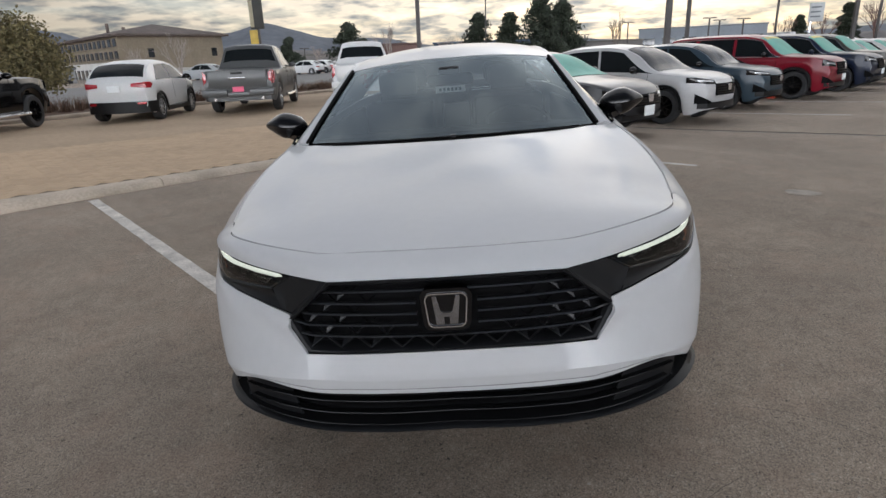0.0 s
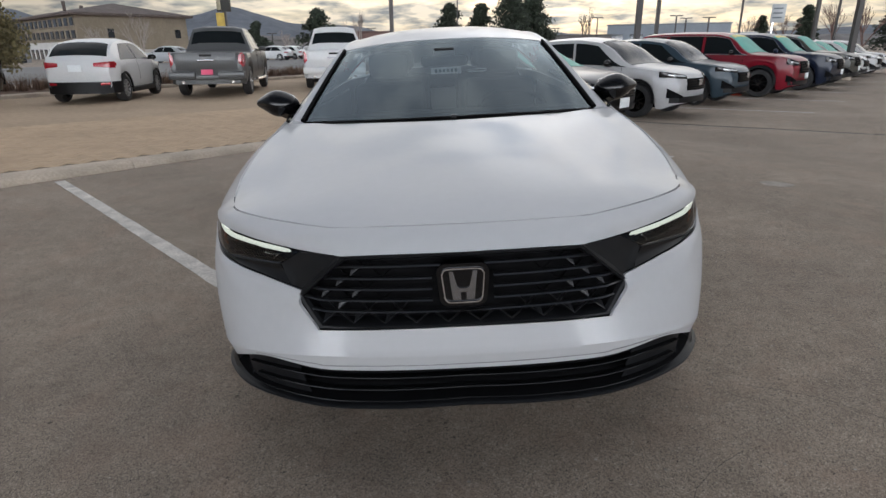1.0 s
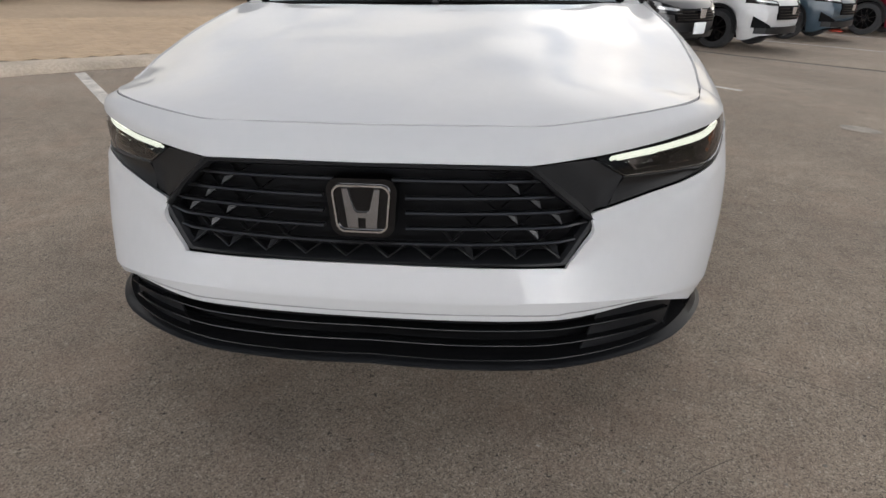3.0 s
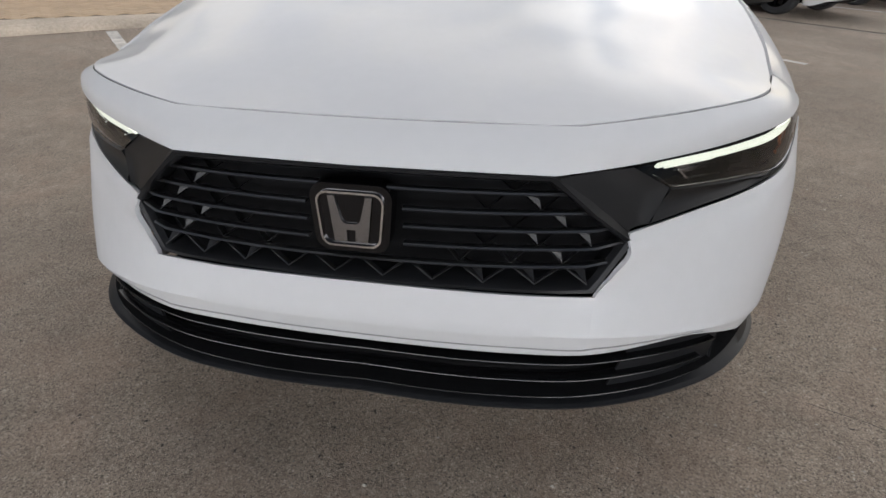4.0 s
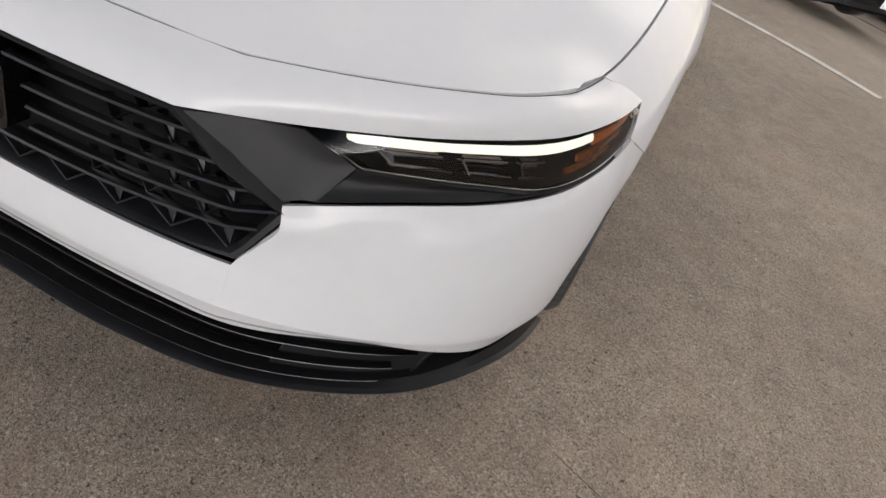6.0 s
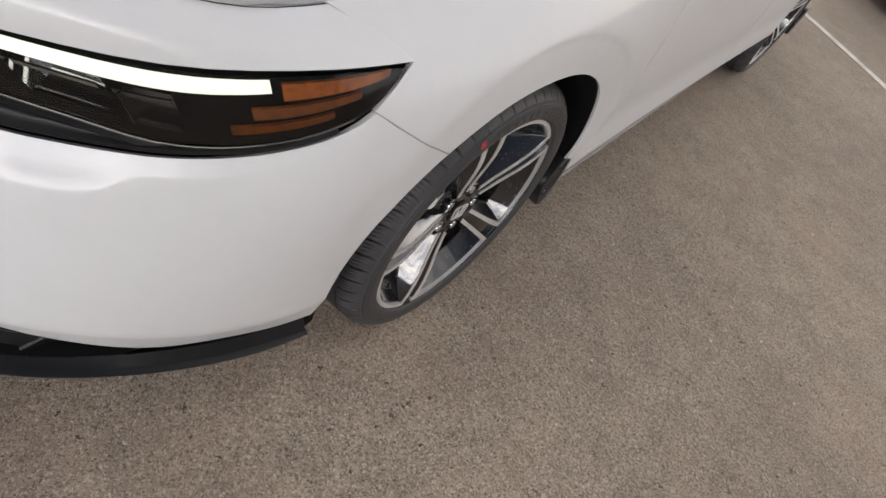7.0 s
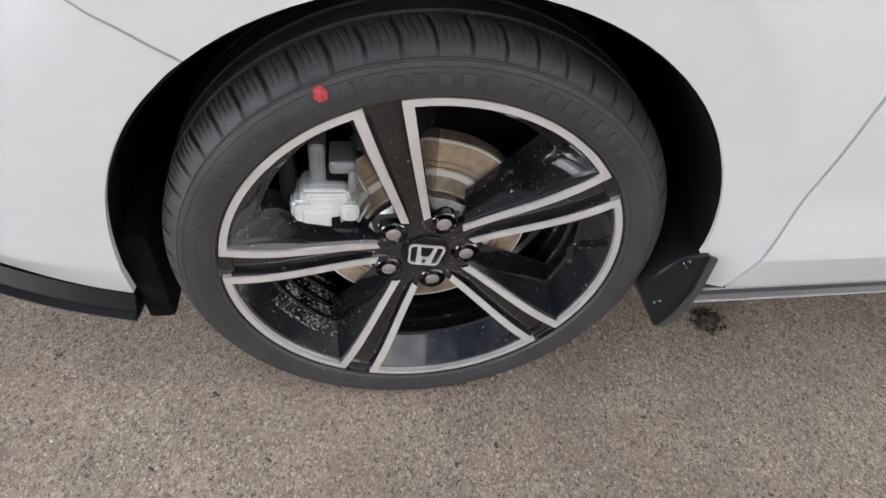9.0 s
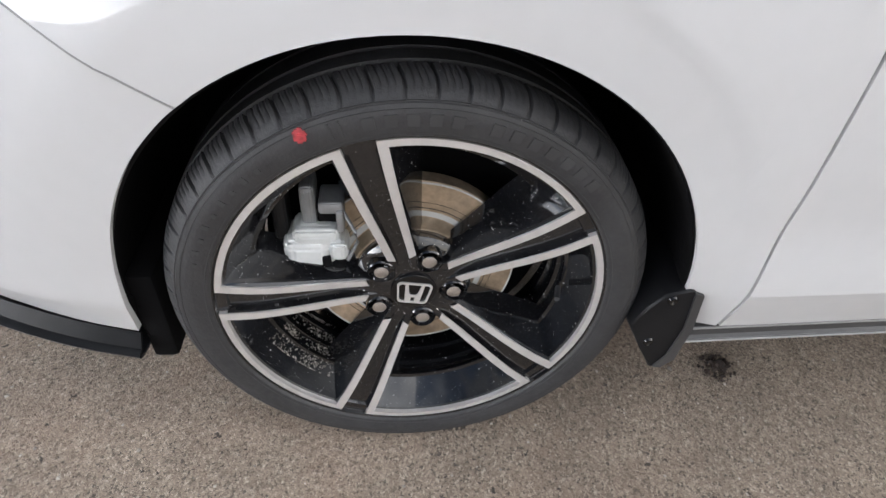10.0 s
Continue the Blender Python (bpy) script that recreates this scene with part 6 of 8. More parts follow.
def kerb(name, p, d, n, s0, s1, step, prof, label):
    root = None
    k = 0
    s = s0
    while s < s1:
        bm = bmesh.new()
        rows = [[along(p, d, n, s + 0.004 + (step - 0.008) * q, o, z) for o, z in prof] for q in (0, 0.5, 1)]
        grid(bm, rows, closed=True)
        for r in (rows[0], rows[-1]):
            bm.faces.new([bm.verts.new(q) for q in r])
        if root is None:
            root = tagged(part(name, bm, CONCRETE, None), label, "kerb", kind="structure")
        else:
            part("kerb_stone", bm, CONCRETE, root)
        s += step
    return root


kerb("kerb", KP, KD, KN, -8.73, 30, 2.05, [(0.0, -0.25), (0.0, -0.085), (0.02, -0.040), (0.05, -0.016), (0.09, -0.008), (0.30, -0.004), (0.30, -0.25)], "pale concrete kerb with open joints")
kerb("far_kerb", FP, FD, FN, -16, 30, 3.0, [(0.0, -0.2), (0.0, 0.07), (0.03, 0.10), (0.22, 0.10), (0.24, -0.2)], "pale concrete kerb along a planting strip")
# planting bed and pavement beyond
bm = bmesh.new()
grid(bm, [[along(FP, FD, FN, s, o, z) for o, z in ((0.22, 0.06), (1.2, 0.14), (2.6, 0.10), (3.4, 0.02))] for s in np.linspace(-18, 34, 30)])
face_out(bm, (0, 0, -50))
thicken(bm, 0.1)
SOIL_BROWN = mat("bark_mulch", (0.12, 0.075, 0.05), 0.95, 0, var=0.35, scale=3, bump=0.5, bscale=30, var2=0.3, scale2=25)
tagged(part("planting_bed", bm, SOIL_BROWN, None, centre=1), "brown mulched planting bed along the kerb", "planting bed", kind="structure")
bm = bmesh.new()
grid(bm, [[along(FP, FD, FN, s, o, 0.02) for o in (4.6, 6.6)] for s in np.linspace(-40, 80, 30)])
face_out(bm, (0, 0, -50))
thicken(bm, 0.05)
tagged(part("far_pavement", bm, CONCRETE, None, centre=1), "pale concrete footpath beside the road", "footpath", kind="structure")
ROAD = mat("far_road", (0.20, 0.195, 0.19), 0.9, 0, var=0.12, scale=0.3, bump=0.2, bscale=20, var2=0.1, scale2=6)
bm = bmesh.new()
grid(bm, [[along(FP, FD, FN, s, o, 0.012 + 0.0004 * o) for o in (6.7, 20, 34)] for s in np.linspace(-60, 160, 40)])
face_out(bm, (0, 0, -50))
thicken(bm, 0.03)
tagged(part("road", bm, ROAD, None, centre=1), "light grey road beyond the planting strip", "road", kind="structure")


def stripe(name, a, b, w, material, label, lift=0.003, wob=0.0):
    a, b = Vector((*a, 0)), Vector((*b, 0))
    d = (b - a).normalized()
    n = Vector((-d.y, d.x, 0))
    m = max(4, int((b - a).length / 0.12))
    rows = []
    for k in range(m + 1):
        p = a + (b - a) * k / m
        off = wob * (noise.noise(Vector((k * 0.33, a.x, 0))) + 0.5 * noise.noise(Vector((k * 1.1, a.y, 3))))
        e = [noise.noise(Vector((k * 0.9, q, a.x))) * min(0.006, 0.4 * w) for q in (1, 7)]
        rows.append([(*(p + n * (o + off)).xy, ground_z(*(p + n * (o + off)).xy) + lift) for o in (-w / 2 + e[0], 0, w / 2 + e[1])])
    bm = bmesh.new()
    grid(bm, rows)
    face_out(bm, (0, 0, -50))
    return tagged(part(name, bm, material, None, centre=1), label, "marking", kind="structure")


HEAD = Vector((0.80, -0.60, 0))
stripe("parking_line_1", (-4.27, 3.86), (-1.25, 0.58), 0.105, LINE_PAINT, "worn white parking line on asphalt")
stripe("parking_line_2", (-0.30, 5.95), (2.50, 3.83), 0.10, LINE_PAINT, "worn white parking line on asphalt")
for k, e in enumerate(((8.18, 10.38), (10.60, 12.95), (13.0, 15.5), (15.4, 18.0), (17.8, 20.6), (20.2, 23.2))):
    stripe("parking_line_%d" % (k + 3), (e[0] - 4.6, e[1] + 2.65), e, 0.10, LINE_PAINT, "worn white parking line on asphalt")
stripe("parking_line_9", (2.6, 9.55), (7.3, 7.0), 0.07, PATCH, "faded pale parking line on asphalt")
stripe("crack_1", (2.4, 9.95), (10.5, 5.15), 0.075, TAR, "dark sealed crack across the asphalt", wob=0.05)
stripe("crack_2", (1.05, -0.55), (1.75, -0.98), 0.0024, CRACK, "thin dark crack in the asphalt", wob=0.05)
stripe("crack_3", (0.62, -1.15), (0.86, -0.90), 0.0018, CRACK, "thin dark crack in the asphalt", wob=0.05)
bm = bmesh.new()
ring = []
for k in range(24):
    a = 2 * math.pi * k / 24
    q = 0.12 * (1 + 0.25 * noise.noise(Vector((math.cos(a) * 1.5, math.sin(a) * 1.5, 5))))
    x, y = 2.93 + q * math.cos(a) * 1.3, 2.56 + q * math.sin(a) * 0.9
    ring.append(bm.verts.new((x, y, ground_z(x, y) + 0.003)))
bm.faces.new(ring)
tagged(part("asphalt_patch", bm, PATCH, None), "small pale patch on the asphalt", "patch", kind="structure")
# clod of soil behind the front wheel, and scattered grit
bm = bmesh.new()
rg = random.Random(5)
for k in range(90):
    a, r = rg.uniform(0, 6.28), 0.034 * rg.random() ** 0.6
    s = rg.uniform(0.003, 0.0085) * (1.3 - r / 0.034)
    x, y = 0.793 + r * math.cos(a) * 1.0, 0.612 + r * math.sin(a) * 1.15
    m = bmesh.ops.create_icosphere(bm, subdivisions=1, radius=s)
    for v in m["verts"]:
        v.co = v.co * rg.uniform(0.7, 1.2) + Vector((x, y, ground_z(x, y) + s * 0.5 + 0.008 * (1 - r / 0.034)))
tagged(part("soil_clod", bm, SOIL, None), "crumbled clod of dark soil on the asphalt", "soil")
GRIT = mat("pale_grit", (0.40, 0.36, 0.31), 0.9, 0, var=0.1, scale=9, rnd=0.45)
bm = bmesh.new()
for k in range(2600):
    if k < 1700:
        x, y = rg.uniform(-0.2, 2.6), rg.uniform(-1.7, 2.0)
    else:
        x, y = rg.uniform(-3.0, 4.0), rg.uniform(-2.0, 4.5)
    s = rg.uniform(0.0012, 0.0034) if rg.random() < 0.93 else rg.uniform(0.003, 0.006)
    c = Vector((x, y, ground_z(x, y) + s * 0.3))
    a = rg.uniform(0, 6)
    pts = [bm.verts.new(c + Vector((s * math.cos(a + q) * rg.uniform(0.8, 1.5), s * math.sin(a + q), 0))) for q in (0, 1.6, 3.1, 4.7)]
    t = bm.verts.new(c + Vector((0, 0, s * 0.8)))
    for i in range(4):
        bm.faces.new((pts[i], pts[(i + 1) % 4], t))
tagged(part("grit", bm, GRIT, None, smooth=False), "loose pale grit scattered over the asphalt", "grit", kind="stuff")


# ---- parked vehicles ----
CAR_GLASS = mat("dark_car_glass", (0.009, 0.011, 0.012), 0.09, 0, var=0.1, scale=5, spec=0.12)
LAMP_CLEAR = mat("clear_lamp", (0.45, 0.46, 0.47), 0.12, 0.3, var=0.3, scale=25, coat=1.0)
TAIL_RED = mat("red_tail_lamp", (0.34, 0.012, 0.02), 0.15, 0, var=0.25, scale=20, coat=1.0)
SHADE_TEAL = mat("teal_windscreen_cover", (0.10, 0.36, 0.29), 0.5, 0, var=0.12, scale=3, coat=0.1, spec=0.2)
SHADE_YELLOW = mat("yellow_sun_strip", (0.62, 0.52, 0.10), 0.4, 0, var=0.1, scale=5)
ALLOY = mat("silver_alloy", (0.5, 0.5, 0.5), 0.3, 0.8, var=0.1, scale=20)
PINK = mat("pink_plate", (0.75, 0.10, 0.20), 0.5, 0, var=0.08, scale=20)
BRIGHT_TRIM = mat("bright_trim", (0.7, 0.7, 0.71), 0.15, 0.9, var=0.05, scale=9)


def simple_wheel(R, w, alloy=None):
    """Tyre with a spoked rim; axle along x, outside towards +x."""
    bm = bmesh.new()
    revolve(bm, [(-w, R * 0.62), (-w, R * 0.9), (-w * 0.8, R), (-w * 0.2, R), (0, R * 0.92), (0.005, R * 0.76), (-0.01, R * 0.64)], 36)
    tyre = part("wheel", bm, RUBBER, None)
    bm = bmesh.new()
    revolve(bm, [(-0.012, R * 0.66), (-0.004, R * 0.64), (-0.02, R * 0.60), (-w * 0.7, R * 0.55), (-w * 0.7, 0.03)], 30)
    part("rim", bm, GLOSS_BLACK, tyre)
    bm = bmesh.new()
    for s in range(5):
        for off in (-8, 8):
            a = radians(72 * s + off)
            b = radians(72 * s + off * 2.2)
            sweep(bm, [(-0.02, 0.05 * math.cos(a), 0.05 * math.sin(a)), (-0.008, R * 0.62 * math.cos(b), R * 0.62 * math.sin(b))], [(-0.014, -0.01), (0.014, -0.01), (0.014, 0.006), (-0.014, 0.006)], up=(1, 0, 0))
    revolve(bm, [(-0.03, 0.07), (-0.012, 0.065), (-0.01, 0.0001)], 16)
    revolve(bm, [(-0.015, R * 0.66), (-0.003, R * 0.66), (-0.003, R * 0.62), (-0.015, R * 0.61)], 36)
    part("spokes", bm, alloy or ALLOY, tyre)
    return tyre


class Shape:
    """Body of a parked vehicle: sections across it, along its length (front at +y)."""

    def __init__(self, L, W, H, prof, belt, wb, front_over, R, clear=0.22, round_end=0.16):
        self.L, self.W, self.H, self.belt, self.R, self.clear, self.re = L, W, H, belt, R, clear, round_end
        self.top = curve1([(s * L - L / 2, z) for s, z in prof])
        self.yf = L / 2 - front_over
        self.yr = self.yf - wb

    def bottom(self, y):
        z = self.clear + 0.10 * smooth01((abs(y) - self.L / 2 + 0.35) / 0.35)
        for yc in (self.yf, self.yr):
            d = (self.R * 1.16) ** 2 - (y - yc) ** 2
            if d > 0:
                z = max(z, self.R + math.sqrt(d) * 0.97)
        return z

    def half(self, y):
        e = max(0, abs(y) - self.L / 2 + 0.75) / 0.75
        return self.W / 2 * (1 - self.re * (1.7 if y > 0 else 1.0) * e ** 3)

    def keys(self, y):
        w, zt, zb = self.half(y), self.top(y), self.bottom(y)
        zs = min(self.belt, zt - 0.05)
        zb = min(zb, zs - 0.12)
        g = zt - self.belt
        b = smooth01(g / 0.25)
        wr = w * 0.955 - 0.36 * max(g, 0)
        edge = (w * 0.90 * (1 - b) + wr * b, zt - 0.022 * (1 - b) - 0.065 * b)
        return [(w * 0.91, zb), (w * 0.985, zb + 0.28 * (zs - zb)), (w, zb + 0.62 * (zs - zb)), (w * 0.965, zs), edge, (edge[0] * 0.62, zt - 0.012), (0, zt)]

    def section(self, y):
        k = self.keys(y)
        out = []
        for i, (a, b) in enumerate(zip(k[:-1], k[1:])):
            n = 4 if i == 3 else 3
            out += [(a[0] + (b[0] - a[0]) * j / n, y, a[1] + (b[1] - a[1]) * j / n) for j in range(n)]
        return out + [(0, y, k[-1][1])]

    def side(self, y, f, off):
        """Point of the side glass: f from the belt to the roof edge."""
        k = self.keys(y)
        a, b = k[3], k[4]
        return (a[0] + (b[0] - a[0]) * f + off, y, a[1] + (b[1] - a[1]) * f + off * 0.3)

    def over(self, y, g, off):
        """Point of the upper side: g across, -1 to 1."""
        k = self.keys(y)
        e, m, c = k[4], k[5], k[6]
        a = abs(g) * e[0]
        z = np.interp(a, [0, m[0], e[0]], [c[1], m[1], e[1]])
        return (math.copysign(a, g), y, float(z) + off)

    def nose(self, x, z, end, off):
        """Point of the front (end 1) or rear (end -1) face."""
        lo, hi = self.L / 3, self.L / 2
        for k in range(14):
            y = (lo + hi) / 2
            kk = self.keys(end * y)
            if kk[-1][1] > z and kk[2][0] > abs(x):
                lo = y
            else:
                hi = y
        y = lo
        return (x, end * (y + off), z)


def vehicle(name, sh, colour, place, label, screen, sides, rear=None, clad=None, lamps=None, grille=None, tails=None, shade=None, mirrors=None, plate_at=None, trim=None,
            roofrail=None, category="car", group="", lower=0.42, bed=None, bow=0.24, alloy=None):
    root = empty(name)
    tagged(root, label, category, group)
    L = sh.L
    ys = set(np.linspace(-L / 2, L / 2, 70).tolist())
    for yc in (sh.yf, sh.yr):
        for c in (-1, -0.97, -0.9, -0.75, 0.75, 0.9, 0.97, 1):
            ys.add(yc + c * sh.R * 1.16)
    ys = sorted(ys)
    bm = bmesh.new()
    rows = [sh.section(y) for y in ys]
    full = [[(-p[0], p[1], p[2]) for p in r] + [p for p in reversed(r)][1:] for r in rows]
    grid(bm, full)
    for r in (full[0], full[-1]):
        bm.faces.new([bm.verts.new(p) for p in r])
    bmesh.ops.remove_doubles(bm, verts=list(bm.verts), dist=1e-5)
    body = part("body", bm, colour, root)
    # underside and wheel wells
    bm = bmesh.new()
    box(bm, -sh.W / 2 * 0.80, sh.W / 2 * 0.80, -L / 2 + 0.25, L / 2 - 0.25, sh.clear + 0.02, sh.R * 2.3, 0.03)
    part("chassis", bm, MATT_BLACK, root)
    w0 = simple_wheel(sh.R, 0.23, alloy)
    w0.parent = root
    for i, (sx, y) in enumerate(((1, sh.yf), (-1, sh.yf), (1, sh.yr), (-1, sh.yr))):
        m = pose(sx * (sh.W / 2 - 0.02), y, sh.R, 0, 0, 0 if sx > 0 else 180)
        if i == 0:
            w0.matrix_basis = m
        else:
            copy_thing(w0, m)
    # windscreen
    y0, y1 = screen
    bm = bmesh.new()
    grid(bm, [[sh.over(y0 + (y1 - y0) * k / 8, g, 0.010) for g in np.linspace(-0.93, 0.93, 11)] for k in range(9)])
    face_out(bm, (0, (y0 + y1) / 2, 0))
    thicken(bm, 0.006)
    ws = part("windscreen", bm, CAR_GLASS if not shade else SHADE_TEAL, root, "" if not shade else "windscreen covered in teal film", centre=1)
    if shade == 2:
        bm = bmesh.new()
        grid(bm, [[sh.over(y0 + (y1 - y0) * k / 8, g, 0.014) for g in np.linspace(-0.80, 0.80, 9)] for k in (0.4, 1.0, 1.7)])
        face_out(bm, (0, (y0 + y1) / 2, 0))
        thicken(bm, 0.003)
        part("sun_strip", bm, SHADE_YELLOW, ws, "yellow strip across the glass", centre=1)
    if rear:
        bm = bmesh.new()
        grid(bm, [[sh.over(rear[0] + (rear[1] - rear[0]) * k / 6, g, 0.010) for g in np.linspace(-0.90, 0.90, 9)] for k in range(7)])
        face_out(bm, (0, 0, 0.6))
        thicken(bm, 0.006)
        part("rear_window", bm, CAR_GLASS, root, centre=1)
    for sx in (1, -1):
        for a0, a1, b0, b1 in sides:
            bm = bmesh.new()
            rows = []
            for j in range(6):
                f = 0.07 + 0.80 * j / 5
                ya, yb = a0 + (a1 - a0) * j / 5, b0 + (b1 - b0) * j / 5
                rows.append([(sx * p[0], p[1], p[2]) for p in [sh.side(ya + (yb - ya) * k / 8, f, 0.010) for k in range(9)]])
            grid(bm, rows)
            face_out(bm, (0, 0, 0.8))
            thicken(bm, 0.006)
            part("side_window", bm, CAR_GLASS, root, centre=1)
        if trim:
            bm = bmesh.new()
            ya, yb = sides[-1][0], sides[0][2]
            tube(bm, [(sx * p[0], p[1], p[2]) for p in [sh.side(ya + (yb - ya) * k / 16, 0.03, 0.012) for k in range(17)]], 0.012, 6)
            ya, yb = sides[-1][1], sides[0][3]
            top = [(sx * p[0], p[1], p[2]) for p in [sh.side(ya + (yb - ya) * k / 16, 0.90, 0.012) for k in range(17)]]
            front = [(sx * p[0], p[1], p[2]) for p in [sh.side(sides[0][3] + (sides[0][2] - sides[0][3]) * k / 6, 0.90 - 0.87 * k / 6, 0.014) for k in range(7)]]
            tube(bm, top + front[1:], 0.012, 6)
            part("window_trim", bm, BRIGHT_TRIM, root)
        # mirror
        my = mirrors if mirrors else screen[1] - 0.45
        p = sh.side(my, 0.05, 0.0)
        bm = bmesh.new()
        bmesh.ops.create_uvsphere(bm, u_segments=14, v_segments=8, radius=1)
        for v in bm.verts:
            v.co = Vector((sx * (p[0] + 0.13 + 0.12 * v.co.x), p[1] + 0.07 * v.co.y, p[2] + 0.06 + 0.075 * v.co.z))
        box(bm, min(sx * p[0], sx * (p[0] + 0.10)), max(sx * p[0], sx * (p[0] + 0.10)), p[1] - 0.04, p[1] + 0.04, p[2] - 0.01, p[2] + 0.04, 0.01)
        part("door_mirror", bm, GLOSS_BLACK if clad else colour, root)
        if clad:
            for yc in (sh.yf, sh.yr):
                bm = bmesh.new()
                rows = []
                for k in range(23):
                    a = radians(-6 + 192 * k / 22)
                    pts = []
                    for q, o in ((1.12, -0.03), (1.14, 0.014), (1.30, 0.014), (1.32, 0.0)):
                        y, z = yc + sh.R * q * math.cos(a), sh.R + sh.R * q * math.sin(a) * 0.97
                        z = max(z, sh.clear)
                        pts.append((sx * (sh.half(y) * 0.995 + o), y, z))
                    rows.append(pts)
                grid(bm, rows)
                thicken(bm, 0.004)
                part("arch_cladding", bm, clad, root)
            bm = bmesh.new()
            sweep(bm, [(sx * (sh.W / 2 - 0.01), y, sh.clear + 0.06) for y in np.linspace(sh.yr + sh.R * 1.2, sh.yf - sh.R * 1.2, 6)], [(-0.03, -0.07), (0.018, -0.06), (0.018, 0.05), (-0.03, 0.07)] if sx > 0 else [(0.03, -0.07), (-0.018, -0.06), (-0.018, 0.05), (0.03, 0.07)])
            part("side_cladding", bm, clad, root)
        # door shut lines and handles
        for yy in (sides[0][2] - 0.10, sides[0][0] - 0.02):
            bm = bmesh.new()
            tube(bm, [(sx * (q[0] + 0.001), q[1], q[2]) for q in [sh.section(yy)[i] for i in (2, 4, 6, 8, 9)]], 0.004, 5)
            part("door_gap", bm, MATT_BLACK, root)
        for yy in (sides[0][0] + 0.18, sides[-1][0] + 0.45):
            bm = bmesh.new()
            q = sh.section(yy)[8]
            box(bm, min(sx * q[0], sx * (q[0] + 0.03)), max(sx * q[0], sx * (q[0] + 0.03)), yy - 0.09, yy + 0.09, q[2] - 0.015, q[2] + 0.015, 0.008)
            part("door_handle", bm, colour, root)
        if lamps:
            x0, x1, z0, z1 = lamps
            bm = bmesh.new()
            rows = [[sh.nose(sx * (x0 + (x1 - x0) * k / 8), z0 + (z1 - z0) * (0.25 * k / 8 + (1 - 0.35 * (1 - k / 8)) * j / 3), 1, 0.012) for k in range(9)] for j in range(4)]
            grid(bm, rows)
            face_out(bm, (0, 0, 0.7))
            thicken(bm, 0.03)
            hl = part("headlamp", bm, GLOSS_BLACK, root, centre=1)
            bm = bmesh.new()
            rows = [[sh.nose(sx * (x0 + (x1 - x0) * (0.1 + 0.75 * k / 8)), z0 + (z1 - z0) * (0.25 * k / 8 + 0.30 + 0.25 * j / 3), 1, 0.020) for k in range(9)] for j in range(4)]
            grid(bm, rows)
            face_out(bm, (0, 0, 0.7))
            thicken(bm, 0.012)
            part("lamp_glass", bm, LAMP_CLEAR, hl, centre=1)
        if tails:
            x0, x1, z0, z1 = tails
            bm = bmesh.new()
            rows = [[sh.nose(sx * (x0 + (x1 - x0) * k / 6), z0 + (z1 - z0) * j / 4 * (0.55 + 0.45 * k / 6) + (z1 - z0) * 0.25 * (1 - k / 6), -1, 0.014) for k in range(7)] for j in range(5)]
            grid(bm, rows)
            # wraps round the corner
            rows = [[(sx * (sh.half(-L / 2 + 0.02 + 0.26 * k / 4) + 0.010), -L / 2 + 0.02 + 0.26 * k / 4, z0 + (z1 - z0) * (0.1 * k + (1 - 0.15 * k) * j / 4)) for k in range(5)] for j in range(5)]
            grid(bm, rows)
            face_out(bm, (0, 0, 0.7))
            thicken(bm, 0.03)
            part("tail_lamp", bm, TAIL_RED, root, centre=1)
    if grille:
        w, z0, z1 = grille
        bm = bmesh.new()
        grid(bm, [[sh.nose(w * g * (1 - 0.12 * abs(j / 4 - 0.5)), z0 + (z1 - z0) * j / 4, 1, 0.010) for g in np.linspace(-1, 1, 11)] for j in range(5)])
        face_out(bm, (0, 0, 0.6))
        thicken(bm, 0.02)
        gr = part("grille", bm, MATT_BLACK, root, centre=1)
        for j in range(1, 5):
            bm = bmesh.new()
            sweep(bm, [sh.nose(w * g * 0.95, z0 + (z1 - z0) * j / 5, 1, 0.022) for g in np.linspace(-1, 1, 9)], [(-0.008, -0.010), (0.008, -0.010), (0.008, 0.010), (-0.008, 0.010)])
            part("grille_bar", bm, GLOSS_BLACK, gr)
        bm = bmesh.new()
        plate(bm, rounded(0.075, 0.085, 0.06, 0.02), lambda u, v, d: (u, sh.nose(u, (z0 + z1) / 2, 1, 0.03)[1] + d, (z0 + z1) / 2 + (z1 - z0) * 0.15 + v), 0, 0.012)
        part("badge", bm, BRIGHT_TRIM, gr)
        # lower bumper insert
        bm = bmesh.new()
        grid(bm, [[sh.nose(sh.W / 2 * 0.86 * g, z, 1, 0.012) for g in np.linspace(-1, 1, 13)] for z in (sh.clear + 0.12, sh.clear + 0.2, lower)])
        face_out(bm, (0, 0, 0.6))
        thicken(bm, 0.02)
        part("bumper_insert", bm, SATIN_BLACK, root, centre=1)
        for sx in (1, -1):
            bm = bmesh.new()
            x0, x1 = sh.W / 2 * 0.62, sh.W / 2 * 0.90
            rows = [[sh.nose(sx * (x0 + (x1 - x0) * k / 6), lower - 0.02 + (0.04 + 0.15 * (k / 6) ** 1.3) * j / 3, 1, 0.014) for k in range(7)] for j in range(4)]
            grid(bm, rows)
            face_out(bm, (0, 0, 0.6))
            thicken(bm, 0.02)
            part("bumper_vent", bm, MATT_BLACK, root, centre=1)
    if tails:
        bm = bmesh.new()
        grid(bm, [[sh.nose(sh.W / 2 * 0.975 * g, z, -1, 0.012) for g in np.linspace(-1, 1, 17)] for z in (sh.clear + 0.03, sh.clear + 0.22, lower + 0.03)])
        face_out(bm, (0, 0, 0.6))
        thicken(bm, 0.03)
